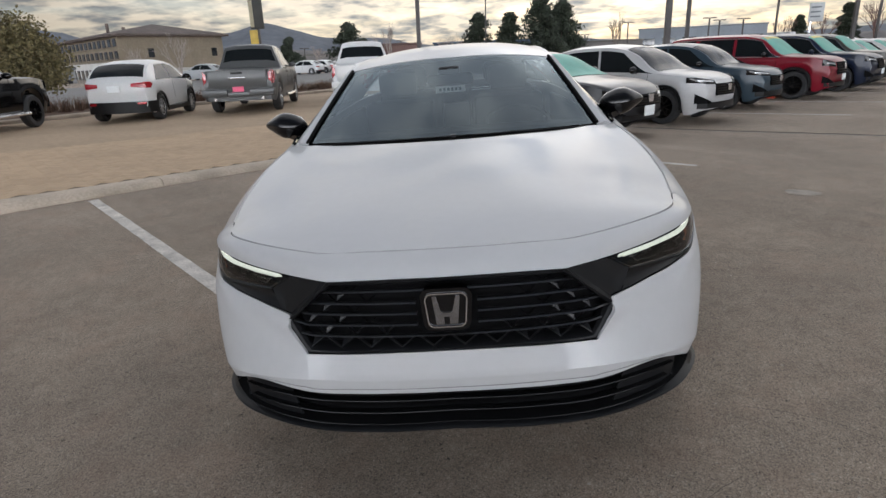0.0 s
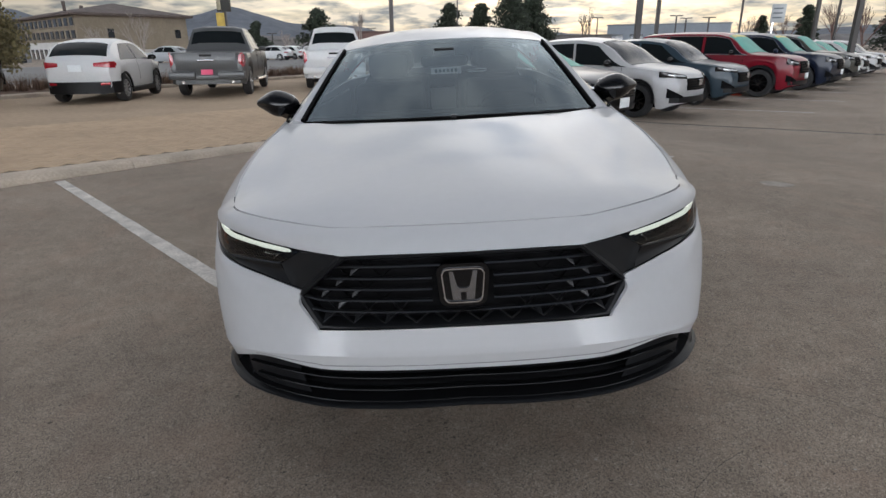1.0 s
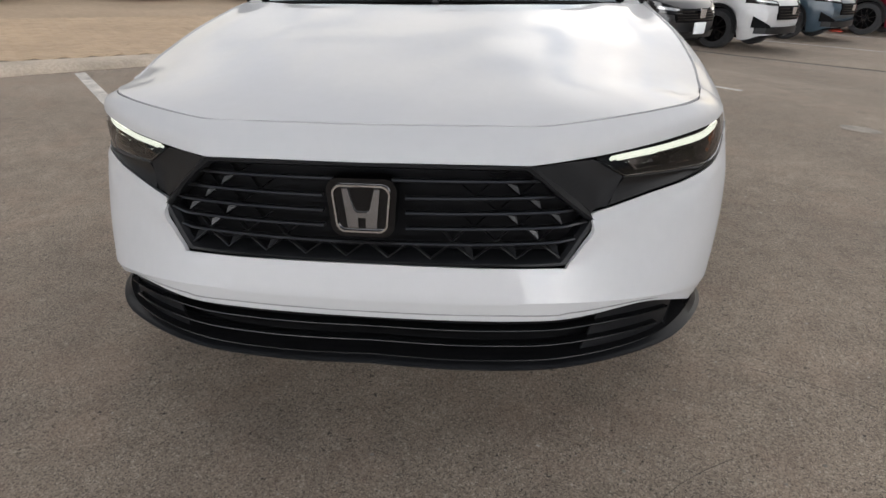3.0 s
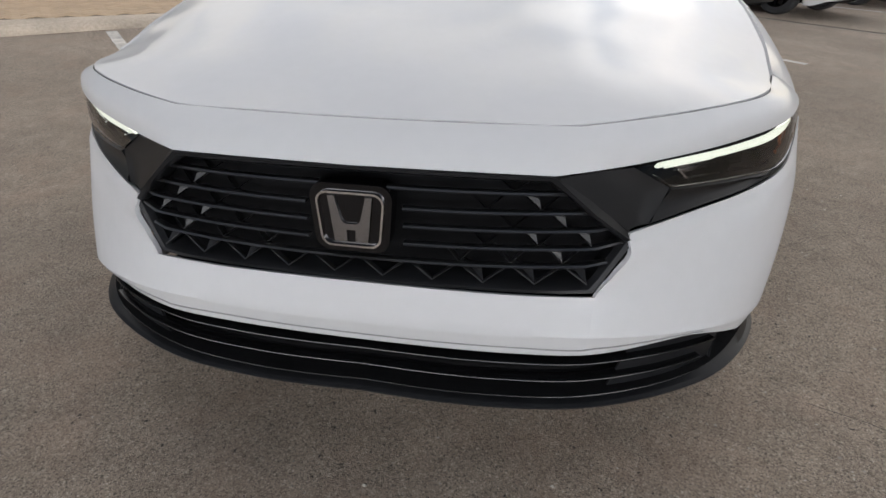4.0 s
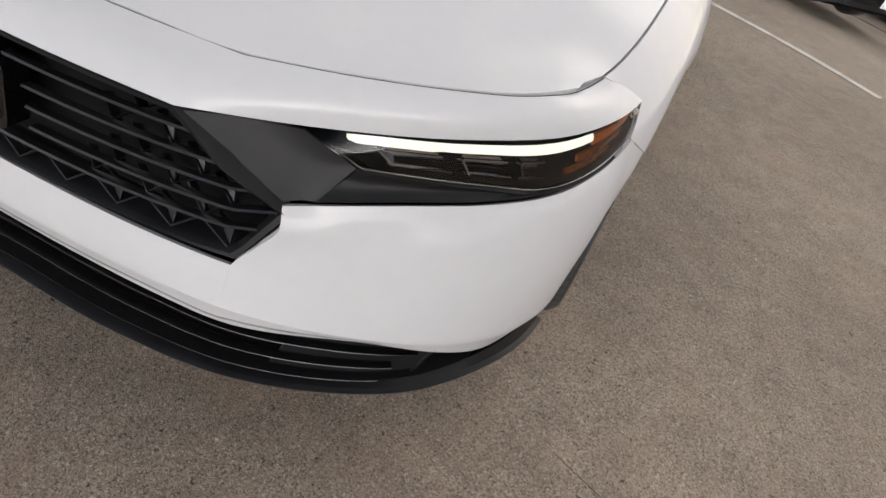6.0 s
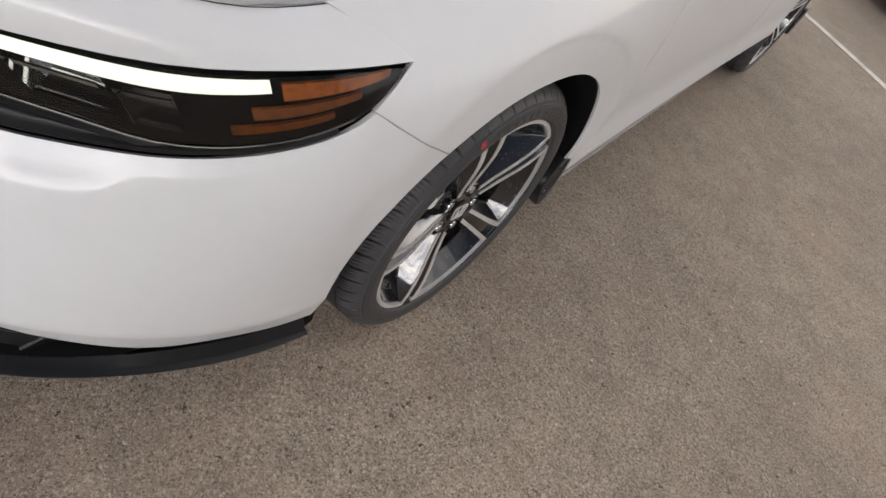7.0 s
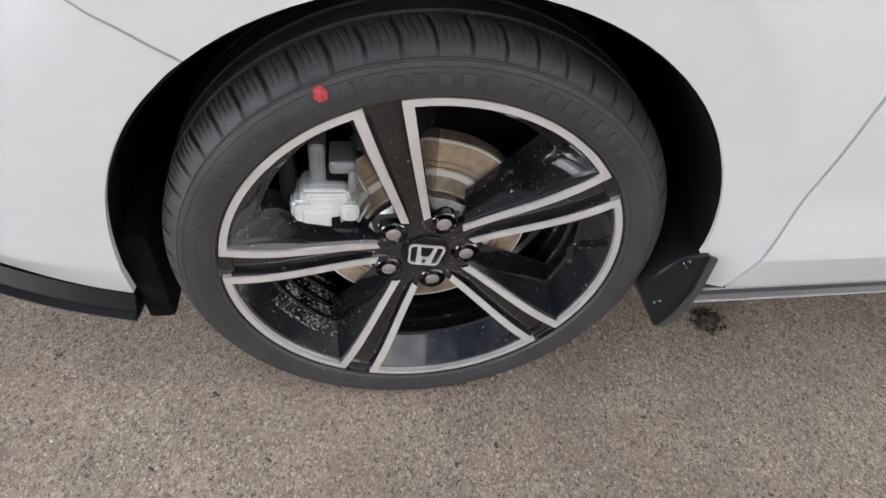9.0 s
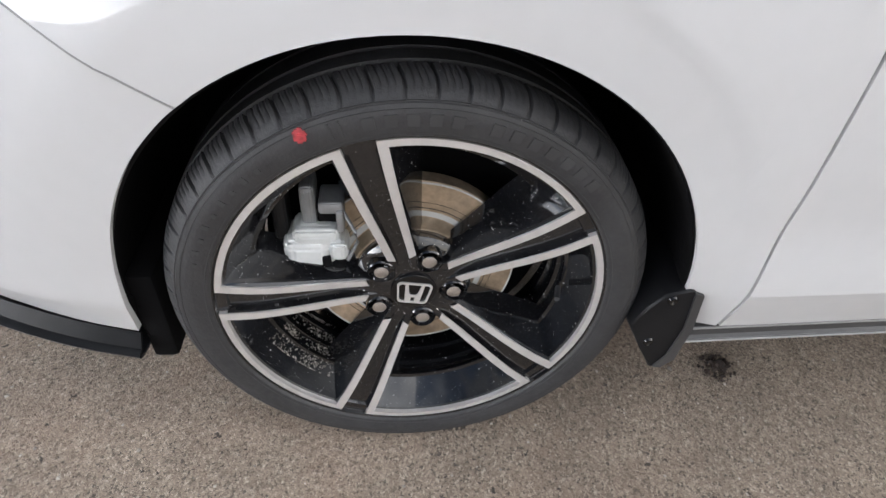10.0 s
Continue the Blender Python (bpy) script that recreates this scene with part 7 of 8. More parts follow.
        part("rear_bumper", bm, SATIN_BLACK if not bed else BRIGHT_TRIM if bed == "chrome" else colour, root, centre=1)
        for sx in (1, -1):
            if bed:
                continue
            if clad:
                bm = bmesh.new()
                ya, yb = -L / 2 + 0.01, sh.yr - sh.R * 1.22
                grid(bm, [[(sx * (sh.half(ya + (yb - ya) * k / 8) + 0.012), ya + (yb - ya) * k / 8, z) for k in range(9)] for z in (sh.clear + 0.03, sh.clear + 0.2, lower + 0.03)])
                face_out(bm, (0, 0, 0.6))
                thicken(bm, 0.03)
                part("bumper_side", bm, SATIN_BLACK, root, centre=1)
            bm = bmesh.new()
            p = sh.nose(sx * sh.W / 2 * 0.70, lower - 0.02, -1, 0.03)
            box(bm, p[0] - 0.10, p[0] + 0.10, p[1] - 0.01, p[1] + 0.02, p[2] - 0.03, p[2] + 0.03, 0.006)
            part("reflector", bm, TAIL_RED, root)
    if plate_at:
        end, z, m_ = plate_at
        p = sh.nose(0, z, end, 0.02)
        bm = bmesh.new()
        box(bm, -0.155, 0.155, min(p[1], p[1] + 0.02 * end), max(p[1], p[1] + 0.02 * end), z - 0.08, z + 0.08, 0.004)
        part("number_plate", bm, m_, root)
    if roofrail:
        for sx in (1, -1):
            bm = bmesh.new()
            ya, yb = roofrail
            pts = []
            for k in range(15):
                y = ya + (yb - ya) * k / 14
                q = sh.over(y, 0.93, 0.035 if 0 < k < 14 else 0.0)
                pts.append((sx * q[0], q[1], q[2]))
            tube(bm, pts, 0.016, 6)
            part("roof_rail", bm, SATIN_BLACK, root)
    # nose and tail bow forward in plan
    for ob in root.children:
        if ob.name.startswith("wheel"):
            continue
        for o in (ob, *ob.children):
            for v in o.data.vertices:
                e = (abs(v.co.y) - L / 2 + 0.8) / 0.8
                if e > 0:
                    v.co.y -= math.copysign(bow * min(abs(v.co.x) / sh.W * 2, 1.0) ** 2.2 * e * e, v.co.y)
    root.matrix_world = place
    return root


def paint(name, base, rough=0.28, metal=0.0):
    return mat(name, base, rough, metal, var=0.03, scale=20, coat=0.2, spec=0.25)


SUV_B = [(0, 0.78), (0.015, 1.0), (0.05, 1.14), (0.12, 1.36), (0.20, 1.50), (0.32, 1.59), (0.45, 1.61), (0.56, 1.56), (0.64, 1.43), (0.77, 1.05), (0.87, 1.00), (0.95, 0.92), (0.985, 0.84), (1.0, 0.70)]
hrv = lambda: Shape(4.57, 1.84, 1.62, SUV_B, 1.00, 2.655, 0.93, 0.345, 0.20)
pilot = lambda: Shape(5.05, 1.99, 1.80, [(0, 0.80), (0.012, 1.15), (0.04, 1.50), (0.08, 1.73), (0.16, 1.79), (0.32, 1.81), (0.52, 1.79), (0.61, 1.70), (0.755, 1.20), (0.90, 1.14), (0.975, 1.04), (1.0, 0.80)], 1.14, 2.89, 0.95, 0.385, 0.22, 0.12)
HX = math.degrees(math.atan2(-HEAD.x, HEAD.y))      # heading of the row


def in_row(x, y, turn=-7.0):
    return pose(x, y, ground_z(x, y), 0, 0, HX + turn)


ROW = "cars parked in a row"
hl = (0.44, 0.90, 0.79, 0.90)
side_b = [(-0.12, -0.22, 1.10, 0.34), (-1.55, -1.02, -0.18, -0.28)]
vehicle("crossover", hrv(), paint("row_white", (0.43, 0.43, 0.43)), in_row(3.66, 11.40), "white compact crossover with black lower trim", (0.38, 1.18), side_b, rear=(-2.02, -1.50), clad=SATIN_BLACK, lamps=hl, grille=(0.46, 0.56, 0.79), tails=(0.5, 0.85, 0.80, 0.95), group=ROW, lower=0.44, alloy=GLOSS_BLACK)
vehicle("crossover", hrv(), paint("row_slate", (0.030, 0.048, 0.064)), in_row(5.98, 14.00), "slate blue-grey compact crossover", (0.38, 1.18), side_b, rear=(-2.02, -1.50), clad=SATIN_BLACK, lamps=hl, grille=(0.46, 0.56, 0.79), tails=(0.5, 0.85, 0.80, 0.95), group=ROW, lower=0.44, alloy=GLOSS_BLACK)
side_p = [(-0.05, -0.10, 1.18, 0.60), (-1.20, -1.20, -0.13, -0.18), (-2.20, -2.05, -1.30, -1.30)]
pl = dict(screen=(0.52, 1.22), sides=side_p, rear=(-2.46, -2.25), lamps=(0.52, 0.92, 0.86, 1.02), grille=(0.46, 0.66, 0.98), tails=(0.7, 0.93, 0.9, 1.25), trim=True, group=ROW, lower=0.46, plate_at=(1, 0.58, PAPER), alloy=DARK_CHROME)
vehicle("sport_utility", pilot(), paint("row_red", (0.17, 0.006, 0.016)), in_row(8.62, 16.35), "red three-row family car with bright window trim and a teal windscreen", shade=2, clad=SATIN_BLACK, **pl)
vehicle("sport_utility", pilot(), paint("row_navy", (0.010, 0.016, 0.035)), in_row(11.25, 18.75), "navy blue three-row family car with a teal windscreen", shade=2, **pl)
vehicle("sport_utility", pilot(), paint("row_olive", (0.05, 0.05, 0.042)), in_row(13.55, 21.25), "dark olive three-row family car with a teal windscreen", shade=1, **pl)
vehicle("crossover", hrv(), paint("row_white_b", (0.50, 0.50, 0.495)), in_row(15.95, 23.75), "white crossover with a teal windscreen", (0.38, 1.18), side_b, clad=SATIN_BLACK, lamps=hl, grille=(0.5, 0.54, 0.80), tails=(0.5, 0.85, 0.80, 0.95), group=ROW, shade=1, lower=0.44, alloy=GLOSS_BLACK)
vehicle("crossover", hrv(), paint("row_white_c", (0.51, 0.51, 0.505)), in_row(18.4, 26.35), "white crossover with a teal windscreen", (0.38, 1.18), side_b, clad=SATIN_BLACK, lamps=hl, grille=(0.5, 0.54, 0.80), tails=(0.5, 0.85, 0.80, 0.95), group=ROW, shade=1, lower=0.44, alloy=GLOSS_BLACK)
vehicle("crossover", hrv(), paint("row_white_d", (0.5, 0.5, 0.495)), in_row(20.85, 28.95), "white crossover with dark windows", (0.38, 1.18), side_b, clad=SATIN_BLACK, lamps=hl, grille=(0.5, 0.54, 0.80), tails=(0.5, 0.85, 0.80, 0.95), group=ROW, lower=0.44, alloy=GLOSS_BLACK)
civic = Shape(4.60, 1.80, 1.40, [(0, 0.72), (0.01, 0.90), (0.05, 1.02), (0.14, 1.07), (0.27, 1.30), (0.38, 1.395), (0.50, 1.40), (0.575, 1.34), (0.74, 0.97), (0.88, 0.89), (0.965, 0.78), (1.0, 0.60)], 0.95, 2.70, 0.92, 0.33, 0.17)
vehicle("dark_sedan", civic, paint("row_charcoal", (0.028, 0.028, 0.030)), in_row(1.35, 8.95), "charcoal saloon car with a teal windscreen", (0.34, 1.08), [(-0.15, -0.22, 1.02, 0.36), (-1.30, -1.0, -0.22, -0.30)], rear=(-1.62, -1.10), lamps=(0.42, 0.84, 0.60, 0.74), grille=(0.55, 0.50, 0.68), tails=(0.5, 0.84, 0.78, 0.92), group=ROW, shade=1, lower=0.36, plate_at=(1, 0.42, PAPER))
# second row behind, tails this way
vehicle("crossover", hrv(), paint("row_grey", (0.10, 0.10, 0.10)), pose(5.9, 22.0, ground_z(5.9, 22), 0, 0, HX + 180), "grey crossover with dark windows", (0.38, 1.18), side_b, rear=(-2.02, -1.50), clad=SATIN_BLACK, lamps=hl, grille=(0.46, 0.56, 0.79), tails=(0.5, 0.85, 0.80, 0.95), roofrail=(-1.5, 0.3), lower=0.44)
vehicle("sport_utility", pilot(), paint("back_white", (0.72, 0.72, 0.71)), pose(24.5, 38.0, ground_z(24.5, 38.0), 0, 0, HX + 20), "white family car with dark windows", (0.52, 1.22), side_p, lamps=(0.52, 0.92, 0.86, 1.02), grille=(0.46, 0.66, 0.98), tails=(0.7, 0.93, 0.9, 1.25), lower=0.46)
for k, (x, y, c) in enumerate(((9.5, 27.0, (0.02, 0.02, 0.022)), (12.2, 29.5, (0.06, 0.012, 0.014)), (2.3, 25.5, (0.03, 0.032, 0.036)), (15.5, 33, (0.02, 0.022, 0.03)))):
    vehicle("crossover", hrv(), paint("back_%s" % "abcd"[k], c), pose(x, y, ground_z(x, y), 0, 0, HX + 180 + 4 * k), "dark crossover with dark windows", (0.38, 1.18), side_b, rear=(-2.02, -1.50), clad=SATIN_BLACK, lamps=hl, grille=(0.46, 0.56, 0.79), tails=(0.5, 0.85, 0.80, 0.95), lower=0.44)
# court: crossover and pickups with their tails this way
old = Shape(4.30, 1.77, 1.605, [(0, 0.80), (0.012, 1.0), (0.05, 1.14), (0.12, 1.37), (0.19, 1.50), (0.32, 1.585), (0.46, 1.60), (0.58, 1.53), (0.66, 1.40), (0.79, 1.04), (0.90, 0.96), (0.97, 0.84), (1.0, 0.68)], 1.02, 2.61, 0.86, 0.335, 0.21)
COURT = "cars in the paved court"
vehicle("crossover", old, paint("court_white", (0.60, 0.60, 0.595)), pose(-9.40, 14.85, PAVER_Z, 0, 0, 8), "white crossover with red tail lamps and black bumper", (0.42, 1.20), [(-0.20, -0.26, 1.12, 0.36), (-1.45, -0.95, -0.26, -0.32)], rear=(-1.90, -1.40), clad=SATIN_BLACK, lamps=(0.5, 0.82, 0.72, 0.86), grille=(0.4, 0.52, 0.68), tails=(0.42, 0.84, 0.86, 1.02), group=COURT, lower=0.50, plate_at=(-1, 0.86, PAPER))


def pickup(name, colour, place, label, L=5.85, H=1.97, chrome=False, plate_m=PINK, alloy=None):
    sh = Shape(L, 2.05, H, [(0, 1.00), (0.006, 1.22), (0.05, 1.23), (0.33, 1.23), (0.352, 1.30), (0.375, 1.78), (0.40, H - 0.02), (0.47, H), (0.56, H - 0.02), (0.61, H - 0.12), (0.715, 1.30), (0.85, 1.27), (0.97, 1.20), (1.0, 0.95)], 1.22, 3.74, 0.98, 0.41, 0.34, 0.08)
    o = L / 2
    root = vehicle(name, sh, colour, place, label, (0.58 * L - o, 0.71 * L - o), [(0.49 * L - o, 0.485 * L - o, 0.685 * L - o, 0.60 * L - o), (0.395 * L - o, 0.405 * L - o, 0.482 * L - o, 0.478 * L - o)], rear=(0.354 * L - o, 0.378 * L - o), lamps=(0.6, 0.95, 0.9, 1.1), grille=(0.62, 0.70, 1.12), tails=(0.86, 0.99, 0.82, 1.20), group=COURT, lower=0.58, plate_at=(-1, 0.68, plate_m), category="pickup truck", bed="plain", trim=chrome, bow=0.05, alloy=alloy)
    # tailgate panel, its handle, step bumper, exhaust, side step
    bm = bmesh.new()
    y = -L / 2 - 0.018
    box(bm, -0.80, 0.80, y, y + 0.03, 0.74, 1.20, 0.012)
    gate = part("tailgate", bm, colour, root)
    bm = bmesh.new()
    box(bm, -0.16, 0.16, y - 0.012, y + 0.006, 1.10, 1.16, 0.008)
    part("tailgate_handle", bm, SATIN_BLACK, gate)
    bm = bmesh.new()
    box(bm, -0.22, 0.22, y - 0.008, y + 0.006, 0.98, 1.02, 0.004)
    part("tailgate_bar", bm, DARK_CHROME, gate)
    bm = bmesh.new()
    for sx in (1, -1):
        box(bm, min(sx * 0.30, sx * 1.0), max(sx * 0.30, sx * 1.0), y - 0.10, y + 0.25, 0.50, 0.70, 0.03)
    box(bm, -0.32, 0.32, y - 0.06, y + 0.25, 0.48, 0.62, 0.02)
    part("step_bumper", bm, colour, root)
    for sx in (1, -1):
        bm = bmesh.new()
        tube(bm, [(sx * 0.98, -0.35, 0.40), (sx * 1.0, 0.0, 0.38), (sx * 1.0, 1.45, 0.38)], 0.05, 8)
        part("side_step", bm, BRIGHT_TRIM, root)
        bm = bmesh.new()
        tube(bm, [(sx * 0.62, -L / 2 + 0.4, 0.42), (sx * 0.66, -L / 2 - 0.02, 0.42)], 0.045, 8)
        part("exhaust_tip", bm, BRIGHT_TRIM, root)
    return root


pickup("pickup", paint("truck_grey", (0.088, 0.090, 0.090), 0.35, 0.3), pose(-6.90, 17.25, PAVER_Z, 0, 0, 9), "dark grey crew-cab pickup with red lamps and a pink plate", chrome=True)
pickup("pickup", paint("truck_white", (0.62, 0.62, 0.615)), pose(-3.80, 20.2, PAVER_Z, 0, 0, 8), "white crew-cab pickup with red tail lamps", H=2.02, plate_m=PAPER)
pickup("pickup", GLOSS_BLACK, pose(-11.85, 10.60, PAVER_Z, 0, 0, 8), "black pickup with black wheels", L=5.4, H=1.82, plate_m=PAPER, alloy=GLOSS_BLACK)


# ---- surroundings: trees, shrubs, poles, buildings, hills ----
def polar_pt(az, dist, z=0.0):
    a = radians(az)
    return Vector((0.05 + dist * math.sin(a), -2.45 + dist * math.cos(a), z))


BARK = mat("grey_bark", (0.16, 0.13, 0.11), 0.9, 0, var=0.25, scale=6, bump=0.5, bscale=40)
PALE_BARK = mat("pale_bark", (0.34, 0.29, 0.26), 0.9, 0, var=0.2, scale=6, bump=0.4, bscale=40)
NEEDLE = mat("dark_needles", (0.035, 0.045, 0.028), 0.8, 0, var=0.35, scale=1.2, rnd=0.4)
OLIVE = mat("olive_leaves", (0.165, 0.138, 0.062), 0.8, 0, var=0.3, scale=1.5, rnd=0.4)
RUSSET = mat("russet_twigs", (0.16, 0.10, 0.085), 0.9, 0, var=0.25, scale=2, rnd=0.3)
DRY = mat("dry_brown_grass", (0.15, 0.095, 0.065), 0.9, 0, var=0.3, scale=3, rnd=0.4)
POLE = mat("bronze_pole", (0.055, 0.05, 0.048), 0.5, 0.3, var=0.12, scale=5)


def limb(bm, a, b, r0, r1, n=5):
    a, b = Vector(a), Vector(b)
    d = (b - a).normalized()
    s = d.orthogonal().normalized()
    t = d.cross(s)
    rows = [[p + (s * math.cos(2 * math.pi * k / n) + t * math.sin(2 * math.pi * k / n)) * r for k in range(n)] for p, r in ((a, r0), ((a + b) / 2, (r0 + r1) / 2), (b, r1))]
    grid(bm, rows, closed=True)


def grow(bm, rg, p, d, length, r, depth, tips, spread=0.55):
    q = p + d * length
    limb(bm, p, q, r, r * 0.62, 5 if depth > 1 else 3)
    if depth == 0:
        tips.append(q)
        return
    for k in range(3 if depth > 1 else 4):
        nd = (d + Vector((rg.uniform(-1, 1), rg.uniform(-1, 1), rg.uniform(-0.2, 0.7))) * spread).normalized()
        grow(bm, rg, p + d * length * rg.uniform(0.55, 1.0), nd, length * rg.uniform(0.55, 0.8), r * 0.55, depth - 1, tips, spread)


def bare_tree(at, h, seed, material, label, name="bare_tree", spread=0.5, depth=4):
    rg = random.Random(seed)
    root = empty(name, Matrix.Translation(at))
    tagged(root, label, "tree")
    bm = bmesh.new()
    tips = []
    limb(bm, (0, 0, -0.1), (0, 0, h * 0.18), h * 0.022, h * 0.018, 8)
    part("trunk", bm, material, root)
    bm = bmesh.new()
    for k in range(4):
        d = Vector((rg.uniform(-0.5, 0.5), rg.uniform(-0.5, 0.5), 1)).normalized()
        grow(bm, rg, Vector((0, 0, h * 0.15)), d, h * 0.32, h * 0.013, depth, tips, spread)
    part("crown", bm, material, root)
    return root


def leaf_cloud(bm, rg, centre, radius, count, size, flat=1.0):
    for k in range(count):
        v = Vector((rg.gauss(0, 1), rg.gauss(0, 1), rg.gauss(0, 1))).normalized() * radius * rg.random() ** 0.45
        c = Vector(centre) + Vector((v.x, v.y, v.z * flat))
        a = Vector((rg.uniform(-1, 1), rg.uniform(-1, 1), rg.uniform(-1, 1))).normalized()
        b = a.orthogonal().normalized()
        s = size * rg.uniform(0.6, 1.4)
        bm.faces.new([bm.verts.new(c + a * s), bm.verts.new(c + b * s * 0.6), bm.verts.new(c - a * s), bm.verts.new(c - b * s * 0.6)])


def conifer(at, h, w, seed, label, material=NEEDLE, size=0.21):
    rg = random.Random(seed)
    root = empty("conifer", Matrix.Translation(at))
    tagged(root, label, "tree")
    bm = bmesh.new()
    limb(bm, (0, 0, -0.1), (0, 0, h * 0.95), h * 0.018, h * 0.004, 6)
    part("trunk", bm, BARK, root)
    bm = bmesh.new()
    for k in range(int(40 * h / 6)):
        z = h * (0.14 + 0.86 * (k / (40 * h / 6)) ** 0.9)
        r = w * (1 - (z / h) ** 1.6) * rg.uniform(0.55, 1.15) + 0.12
        a = rg.uniform(0, 6.28)
        for q in (0.35, 0.7, 1.0):
            leaf_cloud(bm, rg, (r * q * math.cos(a), r * q * math.sin(a), z - 0.10 * q * r + 0.1), 0.22 * w + 0.16, 34, size, 0.6)
    part("crown", bm, material, root)
    return root


def round_tree(at, h, w, seed, label, material, size=0.09, clumps=60):
    rg = random.Random(seed)
    root = empty("tree", Matrix.Translation(at))
    tagged(root, label, "tree")
    bm = bmesh.new()
    limb(bm, (0, 0, -0.1), (0.05, 0, h * 0.35), 0.14, 0.10, 8)
    tips = []
    for k in range(4):
        grow(bm, rg, Vector((0, 0, h * 0.25)), Vector((rg.uniform(-0.8, 0.8), rg.uniform(-0.8, 0.8), 1)).normalized(), h * 0.3, 0.07, 2, tips)
    part("trunk", bm, BARK, root)
    bm = bmesh.new()
    for k in range(clumps):
        a, e = rg.uniform(0, 6.28), rg.uniform(-0.75, 1.0)
        q = rg.uniform(0.55, 1.0)
        c = (w * q * math.cos(a) * math.sqrt(max(0, 1 - e * e * 0.9)), w * q * math.sin(a) * math.sqrt(max(0, 1 - e * e * 0.9)), h * 0.52 + h * 0.44 * e * q)
        leaf_cloud(bm, rg, c, rg.uniform(0.35, 0.6) * w * 0.5, 130, size)
    part("crown", bm, material, root)
    return root


# the big olive evergreen at the court's edge
round_tree(polar_pt(-38.3, 27.5), 3.25, 2.1, 11, "olive-brown evergreen tree beside the planting bed", OLIVE, 0.062, 170)
round_tree(polar_pt(-42.5, 27.0), 3.0, 2.3, 12, "olive-brown evergreen tree beside the planting bed", OLIVE, 0.075, 60)
rg = random.Random(3)
# dry shrubs in the bed
for k in range(26):
    s = -5.5 + k * 1.15 + rg.uniform(-0.2, 0.2)
    base = Vector(along(FP, FD, FN, s, 1.15 + rg.uniform(-0.3, 0.4), 0.06))
    bm = bmesh.new()
    hh = rg.uniform(0.42, 0.72)
    for j in range(420):
        a, r = rg.uniform(0, 6.28), 0.62 * rg.random() ** 0.5
        p = base + Vector((r * math.cos(a), r * math.sin(a), 0))
        lean = Vector((rg.uniform(-0.35, 0.35) + 0.3 * math.cos(a), rg.uniform(-0.35, 0.35) + 0.3 * math.sin(a), 1)).normalized()
        ln = hh * rg.uniform(0.5, 1.1) * (1.1 - 0.5 * r)
        sd = Vector((math.cos(a * 3), math.sin(a * 3), 0)) * 0.012
        bm.faces.new([bm.verts.new(p - sd), bm.verts.new(p + sd), bm.verts.new(p + lean * ln)])
    tagged(part("shrub", bm, DRY, None, smooth=False), "dry brown ornamental grass clump in the bed", "shrub", group="shrubs along the far kerb")

for az, d, h, w, sd in ((4.2, 92, 7.0, 2.3, 21), (6.9, 90, 9.0, 3.0, 22), (8.8, 95, 8.4, 3.0, 23), (-10.8, 92, 6.4, 2.6, 24), (1.3, 100, 7.6, 2.6, 25), (7.8, 97, 7.2, 2.8, 52), (27.9, 95, 4.8, 0.9, 26), (31.0, 88, 5.6, 1.0, 27), (-16.2, 88, 4.6, 1.3, 28), (37, 90, 6.5, 2.0, 29), (-9.6, 96, 4.4, 1.6, 30)):
    conifer(polar_pt(az, d), h, w * 1.35, sd, "dark green pine standing far across the road")
for az, d, h, sd, m_ in ((-25.6, 62, 5.2, 31, PALE_BARK), (-28.4, 66, 4.4, 32, PALE_BARK), (13.6, 84, 6.6, 33, BARK), (-7.2, 84, 6.8, 34, PALE_BARK), (-2.0, 90, 5.2, 35, PALE_BARK), (-0.8, 92, 5.0, 36, PALE_BARK), (26.6, 80, 5.4, 37, RUSSET), (29.8, 82, 5.2, 38, RUSSET), (33.0, 76, 6.4, 39, RUSSET), (35.0, 78, 6.2, 40, RUSSET), (37.5, 74, 6.4, 41, RUSSET), (-13.9, 80, 4.0, 42, PALE_BARK)):
    bare_tree(polar_pt(az, d), h, sd, m_, "leafless winter tree with fine twigs", spread=0.42 if h > 6.5 else 0.55, depth=3)


def lamp_post(az, d, h, r, label="dark parking lot light pole", head=True):
    at = polar_pt(az, d)
    at.z = ground_z(at.x, at.y)
    root = empty("street_lamp", Matrix.Translation(at))
    tagged(root, label, "light pole")
    bm = bmesh.new()
    sweep(bm, [(0, 0, 0.6), (0, 0, h)], [(-r, -r), (r, -r), (r, r), (-r, r)], up=(0, 1, 0))
    part("pole", bm, POLE, root)
    bm = bmesh.new()
    revolve(bm, [(0, 0.0001), (0, r * 2.2), (0.58, r * 2.1), (0.62, r * 1.9), (0.62, 0.0001)], 20)
    bmesh.ops.rotate(bm, verts=list(bm.verts), matrix=Matrix.Rotation(radians(-90), 3, 'Y'), cent=(0, 0, 0))
    part("footing", bm, CONCRETE, root)
    if head:
        bm = bmesh.new()
        for sx in (-1, 1):
            box(bm, min(0.1 * sx, 0.75 * sx), max(0.1 * sx, 0.75 * sx), -0.16, 0.16, h - 0.05, h + 0.06, 0.02)
        part("lamp_head", bm, POLE, root)
    return root


lamp_post(-4.35, 27, 8.5, 0.085)
lamp_post(17.9, 27.5, 8.5, 0.11)
lamp_post(19.5, 30, 8.5, 0.075)
lamp_post(34.2, 30, 8.5, 0.10)
lamp_post(31.5, 34, 8.5, 0.075)
